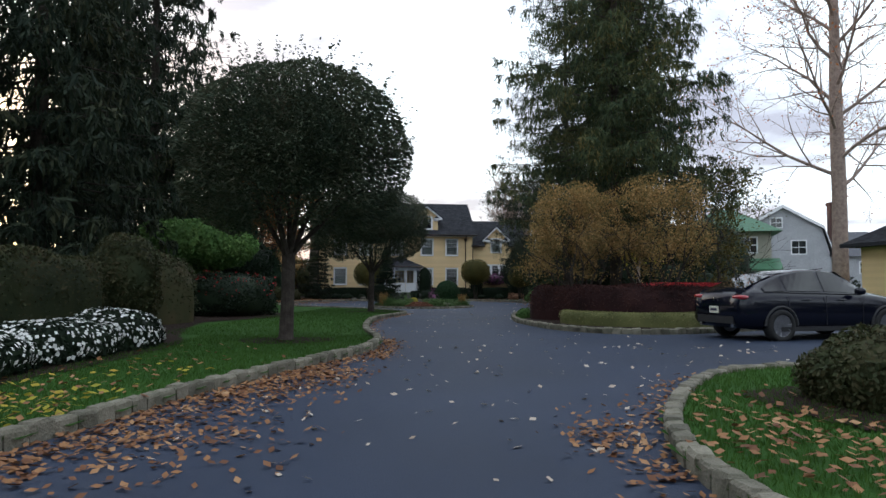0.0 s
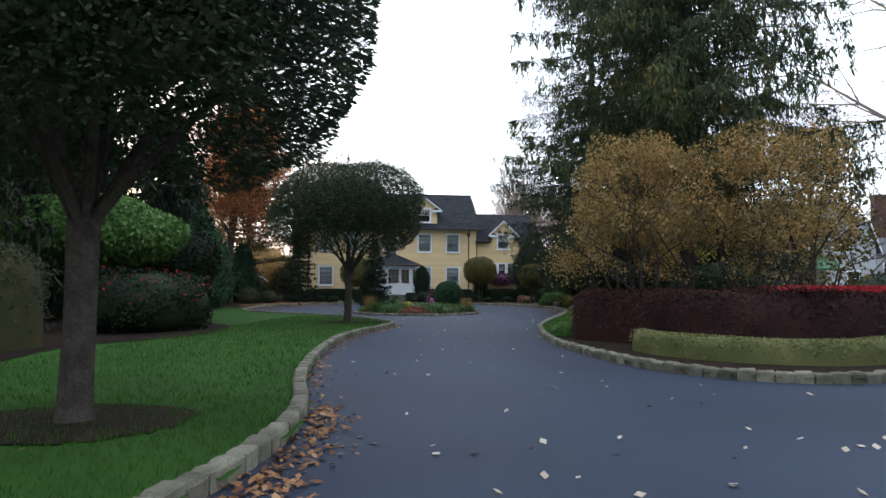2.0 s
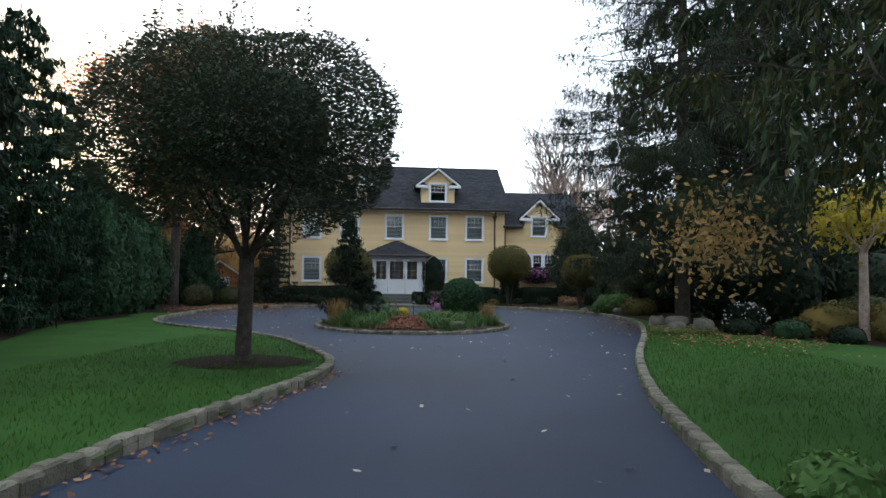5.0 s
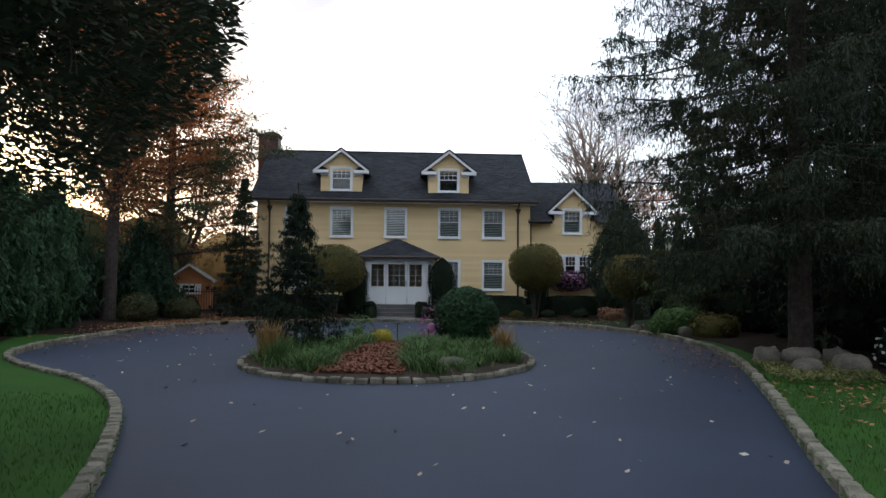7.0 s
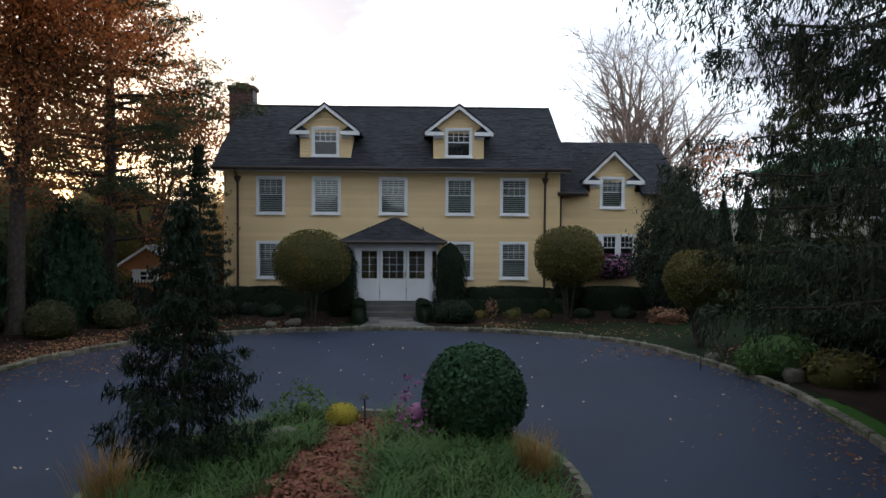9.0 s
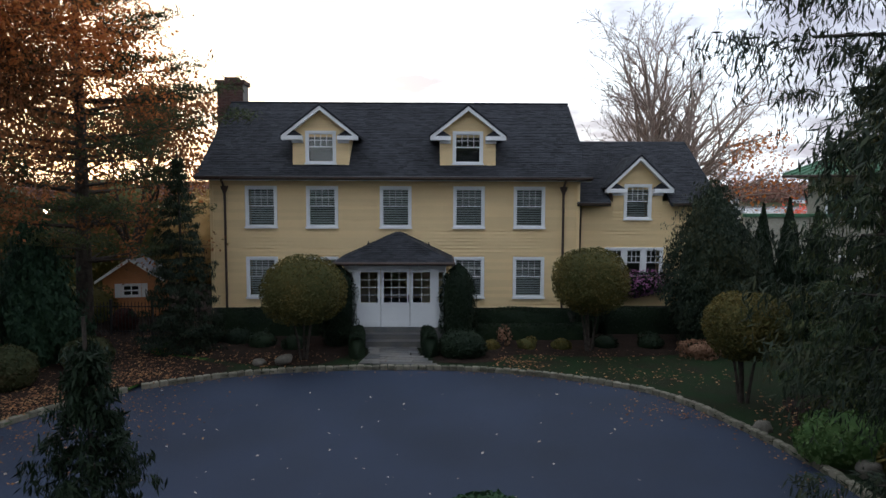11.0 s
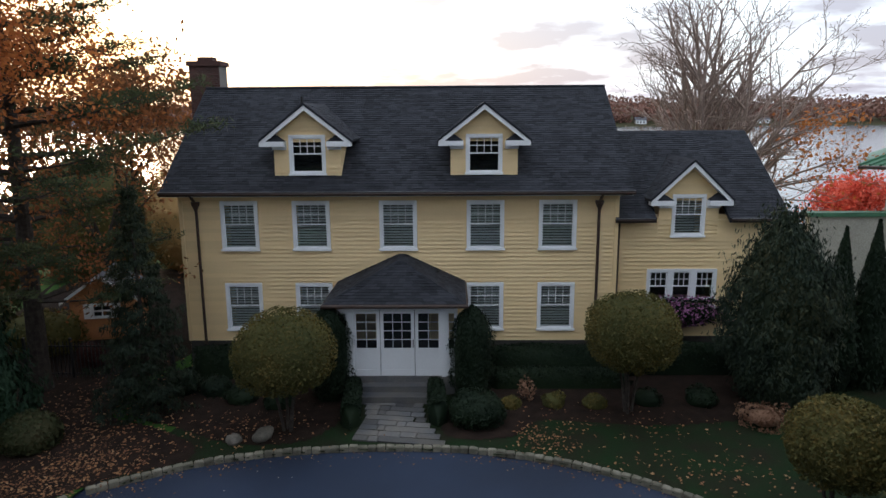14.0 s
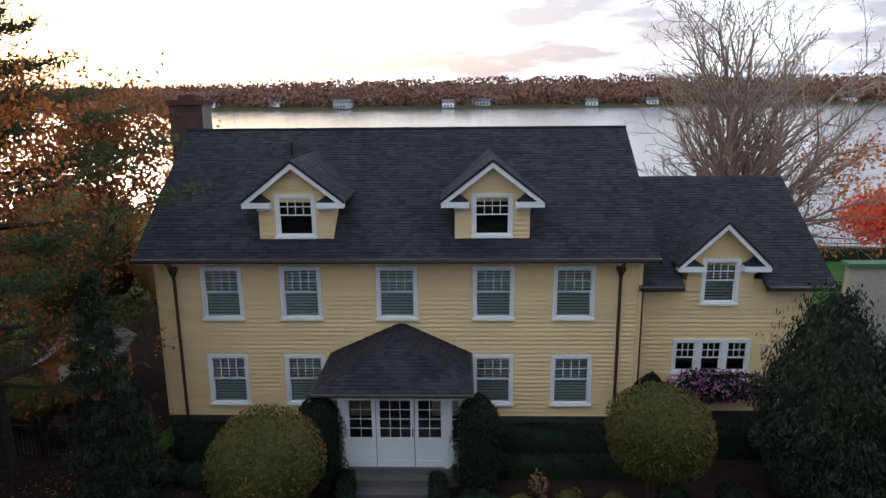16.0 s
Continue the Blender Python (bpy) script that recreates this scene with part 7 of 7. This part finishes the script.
# far shore: woods and houses
n = 40000
fx = rng.uniform(-900, 900, n)
fy = rng.uniform(0, 1, n) ** 2.0 * 420
fy = np.array([640 + 60 * math.sin(a / 210.0) for a in fx]) + 32 + fy
fz = np.array([land(a, b) for a, b in zip(fx, fy)]) + rng.uniform(0.3, 13, n) * (0.75 + 0.35 * np.sin(fx / 37.0) * np.sin(fx / 11.0))
tagged(foliage("far_woods", np.column_stack([fx, fy, fz]), 2.4, L_FAR, aspect=0.6), "distant autumn woods across the lake", "woods", kind="stuff")
rr = random.Random(11)
for k in range(18):
    x = -560 + k * 64 + rr.uniform(-24, 24)
    y = 640 + 60 * math.sin(x / 210.0) + rr.uniform(24, 34)
    w, d, h = rr.uniform(8, 17), rr.uniform(8, 11), rr.uniform(3.5, 5.5)
    o = thing("far_house", pose(x, y, land(x, y) - 0.5, 0, 0, rr.uniform(-15, 15)), "distant pale house on the far shore", "house", "far houses")
    wl_ = Solid().box(-w / 2, w / 2, 0, d, 0, h).done("wall", WHITE if rr.random() < 0.6 else GREYWALL, o)
    Solid().prism([(-w / 2 - 0.5, -0.5, h), (-w / 2 - 0.5, d + 0.5, h), (-w / 2 - 0.5, d / 2, h + 3)], (0, 0, 0), (w + 1, 0, 0)).done("roof", GREYROOF, o)
    for j in range(int(w / 3)):
        Solid().box(-w / 2 + 1 + j * 2.8, -w / 2 + 2.4 + j * 2.8, -0.1, 0, 1.2, 2.8).done("window", DARKPANE, o)

# ---- garden path, kerbs, fallen leaves, grass ----
path = tagged(new("pavement"), "flagstone path from the circle to the porch steps", "path", kind="structure")
rr = random.Random(4)
for r in range(8):
    f0, f1 = r / 8, (r + 1) / 8
    y0, y1 = 58.62 + 2.55 * f0, 58.62 + 2.55 * f1 - 0.02
    ca, wa = -3.22 - 0.72 * (f0 + f1) / 2, 1.3 - 0.42 * min(1, (f0 + f1) / 2 * 1.8)
    cuts = [-1] + sorted(rr.uniform(-0.85, 0.85) for _ in range(2 + r % 2)) + [1]
    for a, b in zip(cuts, cuts[1:]):
        if b - a > 0.12:
            s = Solid().box(ca + a * wa, ca + b * wa - 0.02, y0 + rr.uniform(0, 0.02), y1, 0.02, 0.115 + rr.uniform(0, 0.008))
            s.done("flagstone", FLAG, path)


def cobble(seed):
    """One worn granite block, its edges knocked off."""
    r = random.Random(seed)
    L, W, H, c = 0.112, 0.07, 0.155, 0.018
    v = []
    for z, k in ((-0.08, 1.0), (H - c * 1.4, 1.0), (H, 0.78)):
        for sx_, sy_ in ((-1, -1), (-0.6, -1.12), (0.6, -1.12), (1, -1), (1, 1), (0, 1.08), (-1, 1)):
            v.append((sx_ * L * k + r.uniform(-0.007, 0.007), sy_ * W * k + r.uniform(-0.007, 0.007), z + r.uniform(-0.007, 0.007)))
    f = [tuple(range(14, 21))]
    for i in range(2):
        f += [(i * 7 + j, i * 7 + (j + 1) % 7, (i + 1) * 7 + (j + 1) % 7, (i + 1) * 7 + j) for j in range(7)]
    me = bpy.data.meshes.new("stone")
    me.from_pydata(v, [], f)
    me.materials.append(STONE)
    return me


COBBLES = [cobble(k) for k in range(7)]


def kerb(line, side, label, sink=0.0):
    root = tagged(new("kerb"), label, "kerb", kind="structure")
    r = random.Random(len(line))
    for (x0, y0), (x1, y1) in zip(line, line[1:]):
        x, y = (x0 + x1) / 2, (y0 + y1) / 2
        a = math.degrees(math.atan2(y1 - y0, x1 - x0))
        nx_, ny_ = -(y1 - y0), (x1 - x0)
        q = math.hypot(nx_, ny_)
        x, y = x + side * nx_ / q * 0.07, y + side * ny_ / q * 0.07
        place("stone", COBBLES[r.randrange(7)], root, m=pose(x, y, gz(x, y) - sink + r.uniform(-0.02, 0.008), r.uniform(-4, 4), r.uniform(-3, 3), a + r.uniform(-3, 3) + (180 if r.random() < 0.5 else 0)))
    return root


half = len(K_LEFT) // 2
kerb(K_LEFT[:half + 1], 1, "weathered granite block kerb along the lawn")
kerb(K_LEFT[half:], 1, "weathered granite block kerb along the lawn")
third = len(K_RIGHT) // 3
for k in range(3):
    kerb(K_RIGHT[k * third:(k + 1) * third + 1 if k < 2 else None], 1, "weathered granite block kerb round the drive")
kerb(K_NEAR, -1, "weathered granite block kerb round a lawn corner")
kerb(K_ISLE, 1, "granite block kerb of the turning circle", 0.045)


def flat_leaves(name, x, y, z, size, material, label):
    n = len(x)
    nn = np.tile((0, 0, 1.0), (n, 1))
    return tagged(foliage(name, np.column_stack([x, y, z]), size, material, normals=nn, spread=0.45, aspect=0.62), label, "fallen leaves", kind="stuff")


def along(line, n, off, spread, y0, y1):
    """Points beside a line between two y values."""
    L = np.array([p for p in line if y0 <= p[1] <= y1])
    T = np.gradient(L, axis=0)
    T /= np.linalg.norm(T, axis=1, keepdims=True)
    i = rng.integers(0, len(L), n)
    o = off + np.abs(rng.normal(size=n)) * spread
    return L[i, 0] + T[i, 1] * o + rng.normal(size=n) * 0.1, L[i, 1] - T[i, 0] * o + rng.normal(size=n) * 0.1


def on_drive(x, y):
    return ~(inside(x, y, LEFT_POLY) | inside(x, y, RIGHT_POLY) | inside(x, y, NEAR_POLY) | inside(x, y, K_ISLE))


X, Y = [], []
for line, n, off, sp, y0, y1 in ((K_LEFT, 1700, 0.06, 0.42, 2, 10), (K_LEFT, 700, 0.05, 0.18, 9, 15), (K_LEFT, 420, 0.03, 0.10, 15, 32), (K_RIGHT, 420, 0.03, 0.25, 45, 58.6), (K_ISLE, 160, -0.3, 0.15, 40, 48)):
    a, b = along(line, n, off, sp, y0, y1); X.append(a); Y.append(b)
a, b = along(K_NEAR, 380, 0.05, -0.22, 2.8, 9); X.append(a); Y.append(b)
# drifts in the first bend
for cx, cy, sx_, sy_, n in ((-1.95, 7.9, 0.4, 0.55, 330), (-1.55, 9.2, 0.3, 0.4, 220), (-2.1, 5.3, 0.55, 0.65, 330), (-1.05, 11.6, 0.16, 0.4, 140), (1.35, 5.4, 0.2, 0.55, 200), (-9.5, 52.5, 1.2, 1.5, 700), (-10.6, 48.5, 0.5, 2.0, 300), (6.2, 45.5, 0.5, 3.0, 420), (4.6, 55.2, 0.9, 0.5, 220)):
    X.append(cx + rng.normal(size=n) * sx_); Y.append(cy + rng.normal(size=n) * sy_)
X, Y = np.concatenate(X), np.concatenate(Y)
k = on_drive(X, Y)
X, Y = X[k], Y[k]
flat_leaves("fallen_leaves", X, Y, GZ(X, Y) + rng.uniform(0.008, 0.035, len(X)), 0.038, L_FALLEN, "brown and orange fallen leaves lying along the kerb")
n = 1500
X, Y = rng.uniform(-11, 12, n), np.concatenate([rng.uniform(2.0, 14, n // 2), rng.uniform(14, 57, n - n // 2)])
k = on_drive(X, Y)
X, Y = X[k], Y[k]
flat_leaves("fallen_leaves", X, Y, GZ(X, Y) + rng.uniform(0.008, 0.025, len(X)), 0.042, L_PALE, "pale dry leaves scattered over the asphalt")
X, Y = [], []
for cx, cy, sx_, sy_, n in ((-3.9, 5.5, 0.65, 1.3, 260), (-3.8, 8.7, 0.8, 1.6, 130), (2.6, 5.1, 0.55, 1.1, 260), (3.4, 4.6, 1.0, 0.7, 340), (7.0, 39.5, 1.2, 2.2, 480), (8.8, 39.5, 1.0, 1.5, 420), (-12.6, 55.5, 1.6, 2.4, 1500), (-13.0, 60.0, 1.6, 2.0, 1000), (-11.8, 52.6, 0.9, 2.0, 700),
                            (-7.5, 59.0, 1.0, 0.8, 300), (0.6, 59.4, 0.5, 0.6, 200), (4.5, 58.3, 1.4, 0.6, 200), (7.2, 54.5, 0.6, 1.2, 200), (3.0, 60.8, 1.6, 0.7, 120), (-10.6, 56.4, 0.9, 0.9, 900), (-11.9, 53.4, 0.5, 1.5, 700), (-16.5, 58.0, 1.5, 2.0, 500)):
    X.append(cx + rng.normal(size=n) * sx_); Y.append(cy + rng.normal(size=n) * sy_)
X, Y = np.concatenate(X), np.concatenate(Y)
k = ~on_drive(X, Y) & ~inside(X, Y, K_ISLE)
X, Y = X[k], Y[k]
flat_leaves("fallen_leaves", X, Y, GZ(X, Y) + 0.08 + rng.uniform(0.03, 0.07, len(X)), 0.045, L_FALLEN, "brown and yellow fallen leaves on the grass")
n = 260
X, Y = -3.9 + rng.normal(size=n) * 0.6, 5.8 + rng.normal(size=n) * 1.5
k = inside(X, Y, LEFT_POLY)
flat_leaves("fallen_leaves", X[k], Y[k], np.full(k.sum(), 0.40), 0.05, L_YELLOW, "yellow fallen leaves on the grass")


def turf(poly, x0, x1, y0, y1, n, label, h=0.035):
    """Standing grass blades on the lawn nearest to the drive."""
    x, y = rng.uniform(x0, x1, n), rng.uniform(y0, y1, n)
    k = inside(x, y, poly)
    x, y = x[k], y[k]
    p = np.column_stack([x, y, GZ(x, y) + 0.08 + h * 0.5])
    side = rand_dirs(len(x)) * np.array((1, 1, 0.15))
    return tagged(foliage("grass", p, h, L_GRASS, normals=side, spread=0.1, aspect=0.13, axis=np.tile((0, 0, 1.0), (len(x), 1)), jitter=0.5), label, "grass", kind="stuff")


turf(LEFT_POLY, -5.2, -1.2, 3, 15, 26000, "short mown grass blades on the lawn")
turf(LEFT_POLY, -6.6, -1.6, 15, 38, 20000, "short mown grass blades on the lawn", 0.04)
turf(NEAR_POLY, 1.6, 5, 2.5, 9.6, 18000, "short grass blades between fallen leaves")
turf(RIGHT_POLY, 2.5, 8, 24, 43, 20000, "short mown grass blades on the lawn", 0.04)
